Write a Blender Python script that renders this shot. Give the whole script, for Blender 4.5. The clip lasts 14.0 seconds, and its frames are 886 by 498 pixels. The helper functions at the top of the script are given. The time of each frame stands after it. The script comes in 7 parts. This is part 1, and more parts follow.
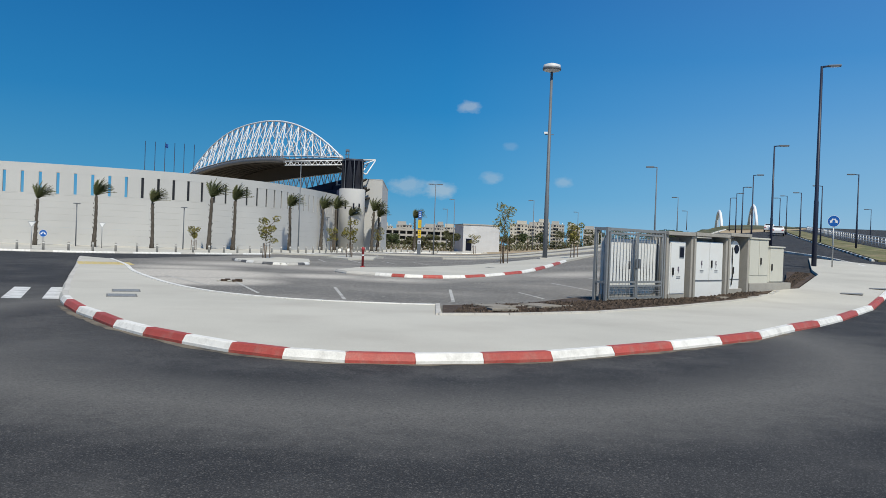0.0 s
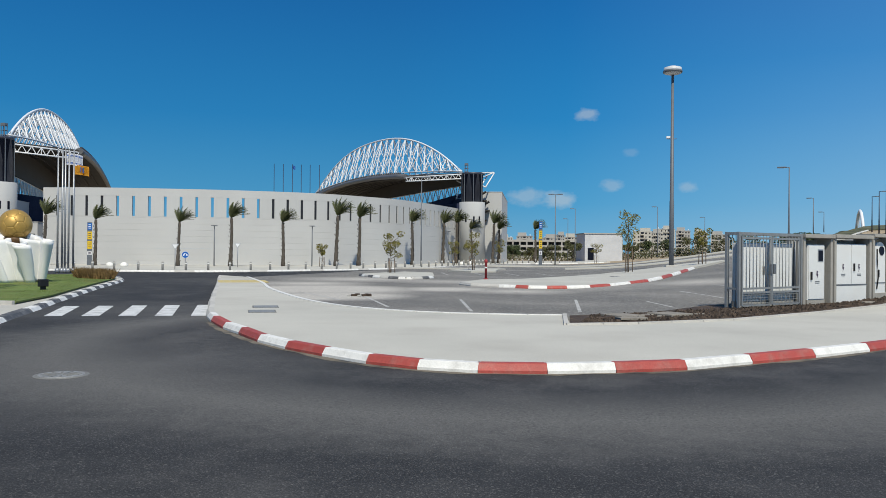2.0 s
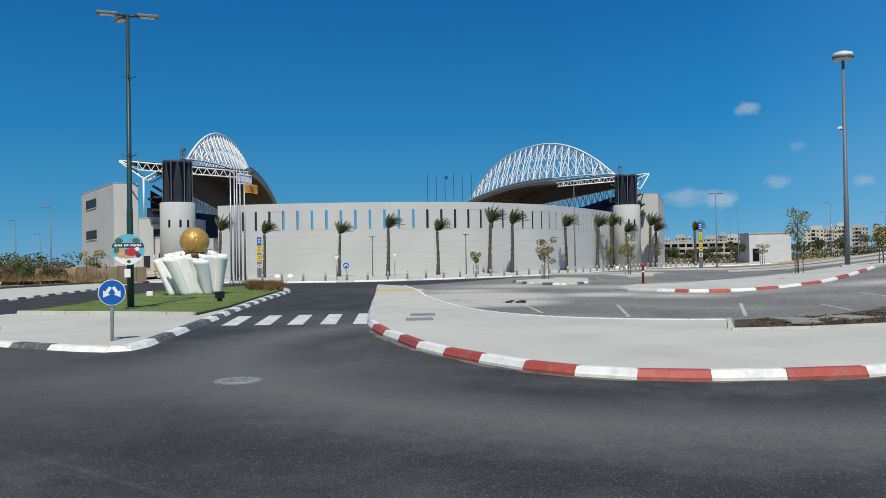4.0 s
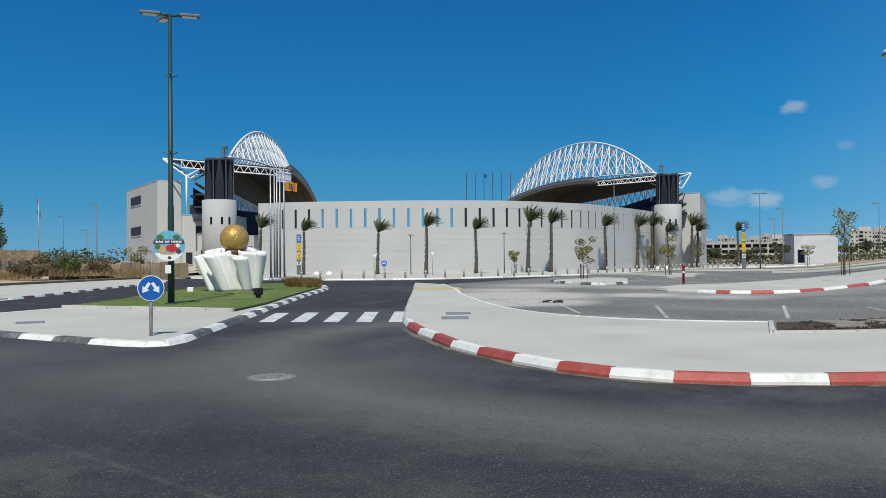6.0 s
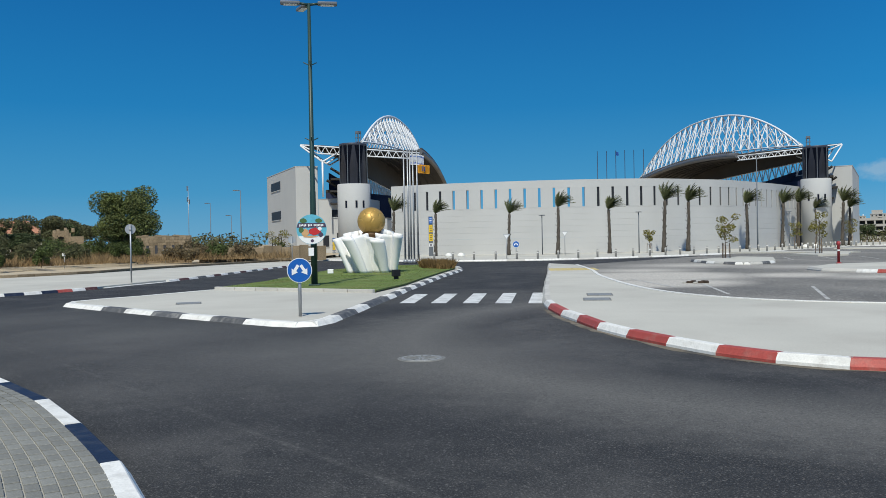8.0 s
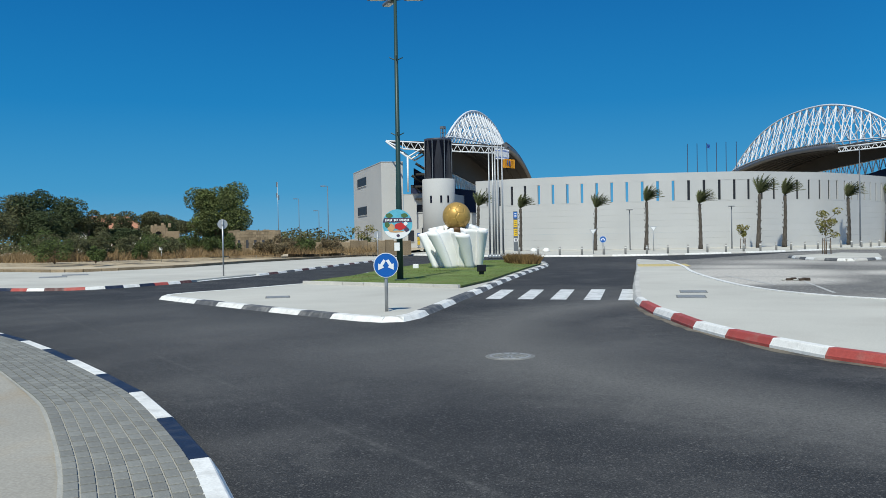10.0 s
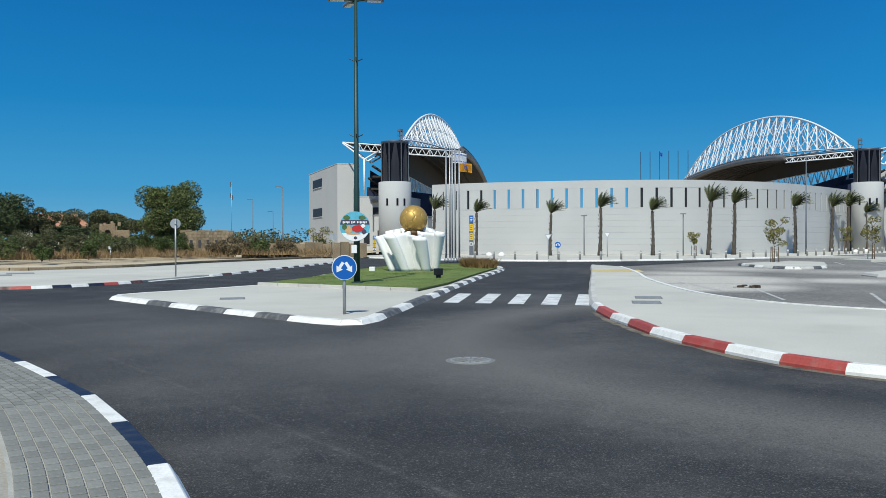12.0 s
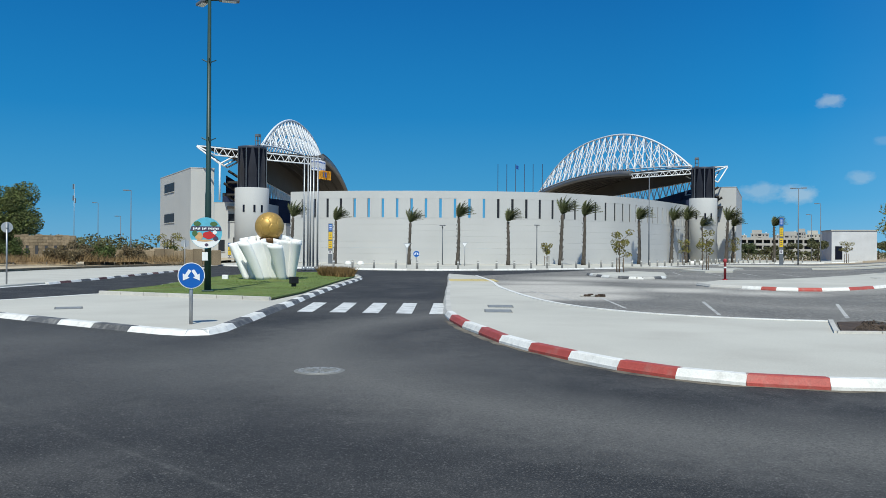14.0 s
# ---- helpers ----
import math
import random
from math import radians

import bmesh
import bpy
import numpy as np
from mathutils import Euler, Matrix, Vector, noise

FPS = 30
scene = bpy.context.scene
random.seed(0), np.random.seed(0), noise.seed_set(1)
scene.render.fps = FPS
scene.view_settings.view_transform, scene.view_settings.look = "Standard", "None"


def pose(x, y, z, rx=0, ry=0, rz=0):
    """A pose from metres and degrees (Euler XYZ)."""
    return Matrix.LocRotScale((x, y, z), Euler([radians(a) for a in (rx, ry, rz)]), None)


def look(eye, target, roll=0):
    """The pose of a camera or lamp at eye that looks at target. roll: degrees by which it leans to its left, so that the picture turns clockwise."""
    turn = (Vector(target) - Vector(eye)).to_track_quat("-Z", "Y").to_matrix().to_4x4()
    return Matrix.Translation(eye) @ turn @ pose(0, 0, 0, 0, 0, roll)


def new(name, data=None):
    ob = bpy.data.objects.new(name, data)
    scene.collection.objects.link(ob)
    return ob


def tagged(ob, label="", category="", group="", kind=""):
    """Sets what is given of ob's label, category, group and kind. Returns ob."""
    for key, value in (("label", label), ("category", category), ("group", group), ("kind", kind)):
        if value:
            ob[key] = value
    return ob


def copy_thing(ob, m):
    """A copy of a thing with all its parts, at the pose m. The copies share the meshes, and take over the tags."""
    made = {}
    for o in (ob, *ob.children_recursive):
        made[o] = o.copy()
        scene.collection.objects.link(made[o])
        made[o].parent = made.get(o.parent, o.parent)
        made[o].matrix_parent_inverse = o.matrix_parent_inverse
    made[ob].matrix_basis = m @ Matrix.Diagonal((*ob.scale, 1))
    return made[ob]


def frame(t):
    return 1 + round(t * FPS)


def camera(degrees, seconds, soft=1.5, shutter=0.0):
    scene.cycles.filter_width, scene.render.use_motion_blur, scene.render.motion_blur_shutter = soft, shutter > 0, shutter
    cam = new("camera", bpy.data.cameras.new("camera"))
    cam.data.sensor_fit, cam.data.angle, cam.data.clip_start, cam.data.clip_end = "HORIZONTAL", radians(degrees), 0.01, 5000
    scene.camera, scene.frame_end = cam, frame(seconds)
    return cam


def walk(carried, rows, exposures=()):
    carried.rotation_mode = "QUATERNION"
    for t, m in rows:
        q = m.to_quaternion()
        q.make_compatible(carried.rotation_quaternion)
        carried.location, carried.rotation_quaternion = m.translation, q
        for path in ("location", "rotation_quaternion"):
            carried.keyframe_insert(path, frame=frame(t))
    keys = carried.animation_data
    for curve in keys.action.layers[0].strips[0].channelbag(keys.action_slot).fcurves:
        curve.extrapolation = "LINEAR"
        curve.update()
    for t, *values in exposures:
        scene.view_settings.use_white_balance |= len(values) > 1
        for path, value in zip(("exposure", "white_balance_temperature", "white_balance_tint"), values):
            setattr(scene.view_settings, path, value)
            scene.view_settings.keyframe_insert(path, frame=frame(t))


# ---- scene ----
cam = camera(57.0, 14.0, soft=0.85)
PATH = [
    (0.0, look((0.000, -0.000, 1.75), (0.000, 10.000, 1.675), 2.14)),
    (0.5, look((-0.025, -0.037, 1.75), (-0.258, 9.960, 1.702), 1.79)),
    (1.0, look((-0.038, -0.082, 1.75), (-0.717, 9.894, 1.737), 1.25)),
    (1.5, look((-0.103, -0.161, 1.75), (-1.171, 9.782, 1.747), 0.95)),
    (2.0, look((-0.106, -0.226, 1.75), (-1.575, 9.666, 1.786), 0.49)),
    (2.5, look((-0.122, -0.276, 1.75), (-2.095, 9.527, 1.823), -0.13)),
    (3.0, look((-0.116, -0.304, 1.75), (-2.528, 9.401, 1.864), -0.24)),
    (3.5, look((-0.120, -0.276, 1.75), (-3.012, 9.297, 1.865), -0.78)),
    (4.0, look((-0.102, -0.264, 1.75), (-3.385, 9.182, 1.875), -0.94)),
    (4.2, look((-0.004, -0.267, 1.75), (-3.449, 9.120, 1.870), -1.16)),
    (6.3, look((-0.087, -0.145, 1.75), (-3.818, 9.132, 1.856), -0.48)),
    (6.5, look((-0.142, -0.141, 1.75), (-3.804, 9.164, 1.837), -0.85)),
    (7.0, look((-0.167, -0.112, 1.75), (-4.050, 9.103, 1.810), -0.29)),
    (7.5, look((-0.243, -0.094, 1.75), (-4.795, 8.810, 1.709), -1.07)),
    (8.0, look((-0.415, -0.092, 1.75), (-5.552, 8.488, 1.651), -1.10)),
    (8.5, look((-0.542, -0.087, 1.75), (-6.122, 8.209, 1.544), -0.94)),
    (8.7, look((-0.597, -0.073, 1.75), (-6.319, 8.126, 1.550), -0.97)),
    (10.8, look((-0.657, 0.182, 1.75), (-6.663, 8.177, 1.612), -1.04)),
    (11.0, look((-0.685, 0.184, 1.75), (-6.565, 8.271, 1.653), -1.25)),
    (11.5, look((-0.749, 0.149, 1.75), (-6.451, 8.364, 1.663), -0.91)),
    (12.0, look((-0.748, 0.100, 1.75), (-6.285, 8.427, 1.643), -0.20)),
    (12.5, look((-0.647, 0.045, 1.75), (-5.845, 8.587, 1.685), 0.34)),
    (13.0, look((-0.659, 0.049, 1.75), (-5.522, 8.787, 1.745), 0.17)),
    (13.5, look((-0.634, 0.140, 1.75), (-5.050, 9.112, 1.735), 0.50)),
    (14.0, look((-0.653, 0.221, 1.75), (-4.698, 9.366, 1.753), 0.40)),
]
walk(cam, PATH, exposures=[(0.0, 0.0, 6820, 4.5), (4.2, -0.03, 6710, 3.3), (8.7, -0.02, 6540, 2.0), (10.8, 0.09, 6410, 0.4), (14.0, 0.1, 6400, 0.4)])

from mathutils import geometry

# ---- light ----
SUN_AZ, SUN_EL = 200.0, 52.0
world = bpy.data.worlds.new("sky")
scene.world = world
world.use_nodes = True
wn, wl = world.node_tree.nodes, world.node_tree.links
wn.clear()
sky = wn.new("ShaderNodeTexSky")
sky.sky_type = "NISHITA"
sky.sun_disc = False
sky.sun_elevation = radians(SUN_EL)
sky.sun_rotation = radians(-SUN_AZ)
sky.altitude = 0
sky.air_density = 1.1
sky.dust_density = 0.25
sky.ozone_density = 3.0
bg = wn.new("ShaderNodeBackground")
bg.inputs["Strength"].default_value = 0.08
wout = wn.new("ShaderNodeOutputWorld")
wl.new(bg.outputs[0], wout.inputs[0])


def sky_dir(az, el):
    a, e = radians(az), radians(el)
    return (-math.sin(a) * math.cos(e), math.cos(a) * math.cos(e), math.sin(e))


# a few small fair-weather clouds low over the horizon: azimuth, elevation, half width in degrees, density
CLOUDS = [(-1.5, 9.5, 0.85, 0.36), (-3.2, 4.7, 0.8, 0.25), (2.6, 3.9, 1.3, 0.3), (0.4, 3.7, 1.2, 0.42), (-8.2, 4.5, 0.7, 0.25), (-4.4, 6.9, 0.6, 0.12)]
tc = wn.new("ShaderNodeTexCoord")
cn = wn.new("ShaderNodeTexNoise")
cn.inputs["Scale"].default_value = 60.0
cn.inputs["Detail"].default_value = 6.0
cn.inputs["Roughness"].default_value = 0.6
stretch = wn.new("ShaderNodeMapping")
stretch.inputs["Scale"].default_value = (1, 1, 1.7)
wl.new(tc.outputs["Generated"], stretch.inputs["Vector"])
wl.new(stretch.outputs[0], cn.inputs["Vector"])


def wmath(op, a, b=None):
    n = wn.new("ShaderNodeMath")
    n.operation = op
    for i, v in enumerate((a, b)):
        if v is None:
            continue
        if isinstance(v, (int, float)):
            n.inputs[i].default_value = v
        else:
            wl.new(v, n.inputs[i])
    return n.outputs[0]


cover = None
for az, el, wide, dens in CLOUDS:
    sub = wn.new("ShaderNodeVectorMath")
    sub.operation = "SUBTRACT"
    wl.new(tc.outputs["Generated"], sub.inputs[0])
    sub.inputs[1].default_value = sky_dir(az, el)
    mul = wn.new("ShaderNodeVectorMath")
    mul.operation = "MULTIPLY"
    wl.new(sub.outputs[0], mul.inputs[0])
    mul.inputs[1].default_value = (1, 1, 2.0)
    ln = wn.new("ShaderNodeVectorMath")
    ln.operation = "LENGTH"
    wl.new(mul.outputs[0], ln.inputs[0])
    near = wmath("SUBTRACT", 1.0, wmath("DIVIDE", ln.outputs["Value"], radians(wide) * 1.6))
    lump = wmath("MULTIPLY", wmath("SUBTRACT", wmath("ADD", wmath("MAXIMUM", near, 0.0), cn.outputs["Fac"]), 0.78), 2.2)
    soft_c = wmath("MULTIPLY", wmath("MULTIPLY", wmath("MINIMUM", wmath("MAXIMUM", lump, 0.0), 1.0), wmath("MINIMUM", wmath("MULTIPLY", wmath("MAXIMUM", near, 0.0), 4.0), 1.0)), dens)
    cover = soft_c if cover is None else wmath("MAXIMUM", cover, soft_c)
sep = wn.new("ShaderNodeSeparateXYZ")
wl.new(tc.outputs["Generated"], sep.inputs[0])
deep = wn.new("ShaderNodeValToRGB")
stops = [(0.0, (1.6, 4.9, 8.4)), (0.06, (0.45, 3.75, 7.85)), (0.16, (0.03, 2.6, 6.9)), (0.3, (0.0, 1.66, 5.5)), (1.0, (0.015, 0.9, 3.6))]
while len(deep.color_ramp.elements) < len(stops):
    deep.color_ramp.elements.new(0.5)
for e, (p, c) in zip(deep.color_ramp.elements, stops):
    e.position, e.color = p, (*c, 1)
wl.new(sep.outputs["Z"], deep.inputs[0])
hs = wn.new("ShaderNodeMix")
hs.data_type = "RGBA"
hs.inputs["Factor"].default_value = 0.92
wl.new(sky.outputs[0], hs.inputs[6])
side = wn.new("ShaderNodeMapRange")
side.inputs["From Min"].default_value, side.inputs["From Max"].default_value = -0.2, 0.5
side.inputs["To Min"].default_value, side.inputs["To Max"].default_value = 0.92, 1.3
wl.new(sep.outputs["X"], side.inputs["Value"])
haze = wn.new("ShaderNodeMapRange")
haze.inputs["From Min"].default_value, haze.inputs["From Max"].default_value = 0.0, 0.5
haze.inputs["To Max"].default_value = 0.6
wl.new(sep.outputs["X"], haze.inputs["Value"])
low_air = wn.new("ShaderNodeMapRange")
low_air.inputs["From Min"].default_value, low_air.inputs["From Max"].default_value = 0.0, 0.22
low_air.inputs["To Min"].default_value, low_air.inputs["To Max"].default_value = 1.0, 0.22
wl.new(sep.outputs["Z"], low_air.inputs["Value"])
lift = wn.new("ShaderNodeVectorMath")
lift.operation = "SCALE"
wl.new(deep.outputs[0], lift.inputs[0])
wl.new(side.outputs[0], lift.inputs["Scale"])
pale = wn.new("ShaderNodeMix")
pale.data_type = "RGBA"
wl.new(wmath("MULTIPLY", haze.outputs[0], low_air.outputs[0]), pale.inputs["Factor"])
wl.new(lift.outputs[0], pale.inputs[6])
pale.inputs[7].default_value = (5.0, 6.4, 8.0, 1)
wl.new(pale.outputs[2], hs.inputs[7])
mixc = wn.new("ShaderNodeMix")
mixc.data_type = "RGBA"
wl.new(cover, mixc.inputs["Factor"])
wl.new(hs.outputs[2], mixc.inputs[6])
mixc.inputs[7].default_value = (7.5, 7.8, 8.2, 1)
wl.new(mixc.outputs[2], bg.inputs["Color"])

sun = new("sun", bpy.data.lights.new("sun", "SUN"))
sun.data.energy = 4.2
sun.data.angle = radians(0.53)
sun.data.color = (1.0, 0.945, 0.868)
sd = Vector(sky_dir(SUN_AZ, SUN_EL))
sun.matrix_world = look(sd * 100, (0, 0, 0))
scene.view_settings.exposure = 0.0


# ---- materials ----
def lin(c):
    return tuple(((v / 12.92) if v <= 0.04045 else ((v + 0.055) / 1.055) ** 2.4) for v in c)


def mat(name, color, rough=0.8, vary=0.12, scale=3.0, grain=60.0, grain_amt=0.08, bump=0.15, metal=0.0, random_amt=0.0, island=False, stain=None, stain_amt=0.0, stain_scale=0.4, coords="Object", spec=0.4):
    """A painted, stony or earthy surface: base colour with broad patches, fine grain, stains and relief."""
    m = bpy.data.materials.new(name)
    m.use_nodes = True
    n, l = m.node_tree.nodes, m.node_tree.links
    b = n["Principled BSDF"]
    b.inputs["Roughness"].default_value = rough
    b.inputs["Metallic"].default_value = metal
    b.inputs["Specular IOR Level"].default_value = spec
    t = n.new("ShaderNodeTexCoord")
    geo = n.new("ShaderNodeNewGeometry")
    vec = geo.outputs["Position"] if coords == "World" else t.outputs["Object"]

    def noise_at(s, detail=4.0):
        k = n.new("ShaderNodeTexNoise")
        k.inputs["Scale"].default_value = s
        k.inputs["Detail"].default_value = detail
        l.new(vec, k.inputs["Vector"])
        return k.outputs["Fac"]

    def scaled(sock, lo, hi, a=0.3, z=0.7):
        r = n.new("ShaderNodeMapRange")
        r.inputs["From Min"].default_value, r.inputs["From Max"].default_value = a, z
        r.inputs["To Min"].default_value, r.inputs["To Max"].default_value = lo, hi
        l.new(sock, r.inputs["Value"])
        return r.outputs[0]

    def times(a, b2):
        k = n.new("ShaderNodeMath")
        k.operation = "MULTIPLY"
        l.new(a, k.inputs[0])
        l.new(b2, k.inputs[1])
        return k.outputs[0]

    big = scaled(noise_at(scale), 1 - vary, 1 + vary)
    fine = noise_at(grain, 2.0)
    value = times(big, scaled(fine, 1 - grain_amt, 1 + grain_amt))
    if random_amt:
        if island:
            rnd = geo.outputs["Random Per Island"]
        else:
            rnd = n.new("ShaderNodeObjectInfo").outputs["Random"]
        value = times(value, scaled(rnd, 1 - random_amt, 1 + random_amt, 0, 1))
    hue = n.new("ShaderNodeMix")
    hue.data_type = "RGBA"
    hue.inputs[6].default_value = (*color, 1)
    hue.inputs[7].default_value = (*(stain or color), 1)
    if stain:
        l.new(scaled(noise_at(stain_scale, 6.0), 0, stain_amt, 0.48, 0.68), hue.inputs["Factor"])
    else:
        hue.inputs["Factor"].default_value = 0
    sc = n.new("ShaderNodeVectorMath")
    sc.operation = "SCALE"
    l.new(hue.outputs[2], sc.inputs[0])
    l.new(value, sc.inputs["Scale"])
    l.new(sc.outputs[0], b.inputs["Base Color"])
    if bump:
        bp = n.new("ShaderNodeBump")
        bp.inputs["Strength"].default_value = bump
        bp.inputs["Distance"].default_value = 0.01
        l.new(fine, bp.inputs["Height"])
        l.new(bp.outputs[0], b.inputs["Normal"])
    return m


def worn(m, spots, colour, noise_scale, cut=0.5, patch=0.0):
    """Adds worn or dusty shapes to a ground material: discs (x, y, radius) or rings (x, y, radius, half width), broken up by noise."""
    n, l = m.node_tree.nodes, m.node_tree.links
    b = n["Principled BSDF"]
    old = b.inputs["Base Color"].links[0].from_socket
    geo = n.new("ShaderNodeNewGeometry")
    k = n.new("ShaderNodeTexNoise")
    k.inputs["Scale"].default_value = noise_scale
    k.inputs["Detail"].default_value = 8.0
    k.inputs["Roughness"].default_value = 0.65
    l.new(geo.outputs["Position"], k.inputs["Vector"])

    def op(kind, a2, b2):
        q = n.new("ShaderNodeMath")
        q.operation = kind
        for i, v in enumerate((a2, b2)):
            if isinstance(v, (int, float)):
                q.inputs[i].default_value = v
            elif v is not None:
                l.new(v, q.inputs[i])
        return q.outputs[0]

    total = None
    for spot in spots:
        dv = n.new("ShaderNodeVectorMath")
        dv.operation = "DISTANCE"
        l.new(geo.outputs["Position"], dv.inputs[0])
        dv.inputs[1].default_value = (spot[0], spot[1], 0)
        d = dv.outputs["Value"]
        if len(spot) == 5:
            d = op("DIVIDE", op("ABSOLUTE", op("SUBTRACT", d, spot[2]), None), spot[3])
        else:
            d = op("DIVIDE", d, spot[2])
        near = op("MULTIPLY", op("MAXIMUM", op("SUBTRACT", 1.0, d), 0.0), spot[-1])
        total = near if total is None else op("MAXIMUM", total, near)
    fac = op("MULTIPLY", total, op("MINIMUM", op("MAXIMUM", op("MULTIPLY", op("SUBTRACT", k.outputs["Fac"], 1 - cut - 0.25), 3.0), 0.0), 1.0))
    if patch:
        p = n.new("ShaderNodeTexNoise")
        p.inputs["Scale"].default_value = patch
        p.inputs["Detail"].default_value = 6.0
        p.inputs["Roughness"].default_value = 0.7
        p.inputs["Distortion"].default_value = 0.6
        l.new(geo.outputs["Position"], p.inputs["Vector"])
        fac = op("MULTIPLY", fac, op("MINIMUM", op("MAXIMUM", op("MULTIPLY", op("SUBTRACT", p.outputs["Fac"], 0.4), 4.5), 0.0), 1.0))
    mix = n.new("ShaderNodeMix")
    mix.data_type = "RGBA"
    l.new(op("MINIMUM", fac, 1.0), mix.inputs["Factor"])
    l.new(old, mix.inputs[6])
    mix.inputs[7].default_value = (*colour, 1)
    l.new(mix.outputs[2], b.inputs["Base Color"])
    return m


def aggregate(m, cells, share, gain, amount):
    """Single light stones showing in a bituminous surface: a random share of small cells is paler."""
    n, l = m.node_tree.nodes, m.node_tree.links
    s = n["Principled BSDF"].inputs["Base Color"]
    old = s.links[0].from_socket
    geo = n.new("ShaderNodeNewGeometry")
    for size, part_, rise in ((cells, share, gain), (cells * 0.6, share * 0.3, gain * 1.15)):
        v = n.new("ShaderNodeTexVoronoi")
        v.inputs["Scale"].default_value = size
        l.new(geo.outputs["Position"], v.inputs["Vector"])
        split = n.new("ShaderNodeSeparateColor")
        l.new(v.outputs["Color"], split.inputs[0])
        r = n.new("ShaderNodeMapRange")
        r.inputs["From Min"].default_value, r.inputs["From Max"].default_value = 1 - part_, 1.0
        r.inputs["To Max"].default_value = amount
        l.new(split.outputs[0], r.inputs["Value"])
        dark = n.new("ShaderNodeMapRange")
        dark.inputs["To Min"].default_value, dark.inputs["To Max"].default_value = 0.82, 1.16
        l.new(split.outputs[1], dark.inputs["Value"])
        sc = n.new("ShaderNodeVectorMath")
        sc.operation = "SCALE"
        l.new(old, sc.inputs[0])
        l.new(dark.outputs[0], sc.inputs["Scale"])
        mix = n.new("ShaderNodeMix")
        mix.data_type = "RGBA"
        l.new(r.outputs[0], mix.inputs["Factor"])
        l.new(sc.outputs[0], mix.inputs[6])
        mix.inputs[7].default_value = (rise, rise * 0.96, rise * 0.9, 1)
        old = mix.outputs[2]
    l.new(old, s)
    return m


ASPHALT = mat("asphalt", (0.032, 0.032, 0.033), 0.88, 0.26, 0.7, 60, 0.4, 0.5, stain=(0.055, 0.053, 0.051), stain_amt=0.7, stain_scale=0.7, coords="World", spec=0.3)
worn(ASPHALT, [(-1.2, 17.0, 9.4, 1.6, 0.6), (-9.4, 22, 3.2, 0.6), (-18, 44, 6.5, 0.9), (-7.5, 16.2, 1.8, 0.5), (-20.5, 44, 5, 0.8), (-1.2, 17.0, 6.2, 1.2, 0.35), (-3.0, 4.5, 2.5, 0.35), (-8.6, 5.9, 1.6, 0.4), (-5.4, 4.8, 1.3, 0.4)], (0.15, 0.145, 0.135), 30.0, 0.48, 2.6)
worn(ASPHALT, [(760.0, 2221.4, 2344.52, 0.055, 0.42), (-7.5, 7.1, 0.45, 0.35)], (0.21, 0.205, 0.19), 14.0, 0.45, 1.6)
worn(ASPHALT, [(-9.3, 9.4, 4.8, 0.8), (-14.0, 10.5, 4.8, 0.8), (-6.2, 11.2, 3.2, 0.65), (-19.5, 11.5, 5.5, 0.6)], (0.115, 0.112, 0.106), 16.0, 0.58)
worn(ASPHALT, [(-1.2, 17, 8.0, 1.3, 0.45), (-7.0, 7.0, 2.0, 0.6), (-10.5, 8.3, 2.2, 0.6), (-4.0, 5.6, 1.6, 0.6), (-1.0, 6.2, 1.2, 0.6), (2.5, 7.2, 1.5, 0.5), (-3, 8.4, 0.9, 0.6)], (0.03, 0.03, 0.031), 9.0, 0.42, 2.2)
worn(ASPHALT, [(-1.2, 17.0, 8.7, 1.8, 1.0), (-12.0, 22, 5, 0.5), (-8.0, 14.0, 3.5, 0.35)], (0.132, 0.127, 0.118), 22.0, 0.55)
aggregate(ASPHALT, 118.0, 0.18, 0.17, 0.6)
LOT_ASPHALT = mat("worn_asphalt", (0.165, 0.155, 0.138), 0.9, 0.14, 0.25, 45, 0.3, 0.4, stain=(0.3, 0.28, 0.25), stain_amt=0.6, stain_scale=0.18, coords="World")
worn(LOT_ASPHALT, [(-10.4, 33.5, 4.8, 2.4), (-8.3, 28.4, 3.2, 2.4), (-12.6, 39, 3.5, 1.2), (-5.2, 35.0, 2.8, 1.5), (-2, 34, 3.0, 1.0), (6.5, 41, 4.0, 0.9), (-6, 44, 4, 0.8), (-12, 46, 5, 1.0), (0, 40, 6, 0.6)], (0.5, 0.465, 0.41), 0.9, 0.66)
worn(LOT_ASPHALT, [(-5.5, 26, 3.0, 0.7), (4, 70, 2.5, 1.2), (1.5, 30, 3.5, 0.6), (-2, 24, 2.5, 0.6)], (0.09, 0.088, 0.085), 0.8, 0.4)
aggregate(LOT_ASPHALT, 30.0, 0.25, 0.42, 0.5)
CONCRETE_PAVE = mat("pavement_concrete", (0.515, 0.495, 0.435), 0.88, 0.09, 0.22, 40, 0.08, 0.25, stain=(0.42, 0.39, 0.34), stain_amt=0.4, stain_scale=0.5, coords="World")
SANDY_PAVE = mat("dusty_pavement_concrete", (0.36, 0.335, 0.285), 0.9, 0.1, 0.6, 40, 0.12, 0.3, stain=(0.36, 0.29, 0.2), stain_amt=0.6, stain_scale=0.9, coords="World")
PAVER = mat("grey_paver", (0.225, 0.222, 0.2), 0.85, 0.06, 5, 60, 0.12, 0.3, random_amt=0.14)
PAVER_JOINED = mat("grey_paver_far", (0.225, 0.222, 0.2), 0.85, 0.06, 5, 60, 0.12, 0.3, random_amt=0.14, island=True)
JOINT = mat("paver_joint", (0.37, 0.36, 0.325), 0.95, 0.1, 4, 60, 0.15, 0.3)
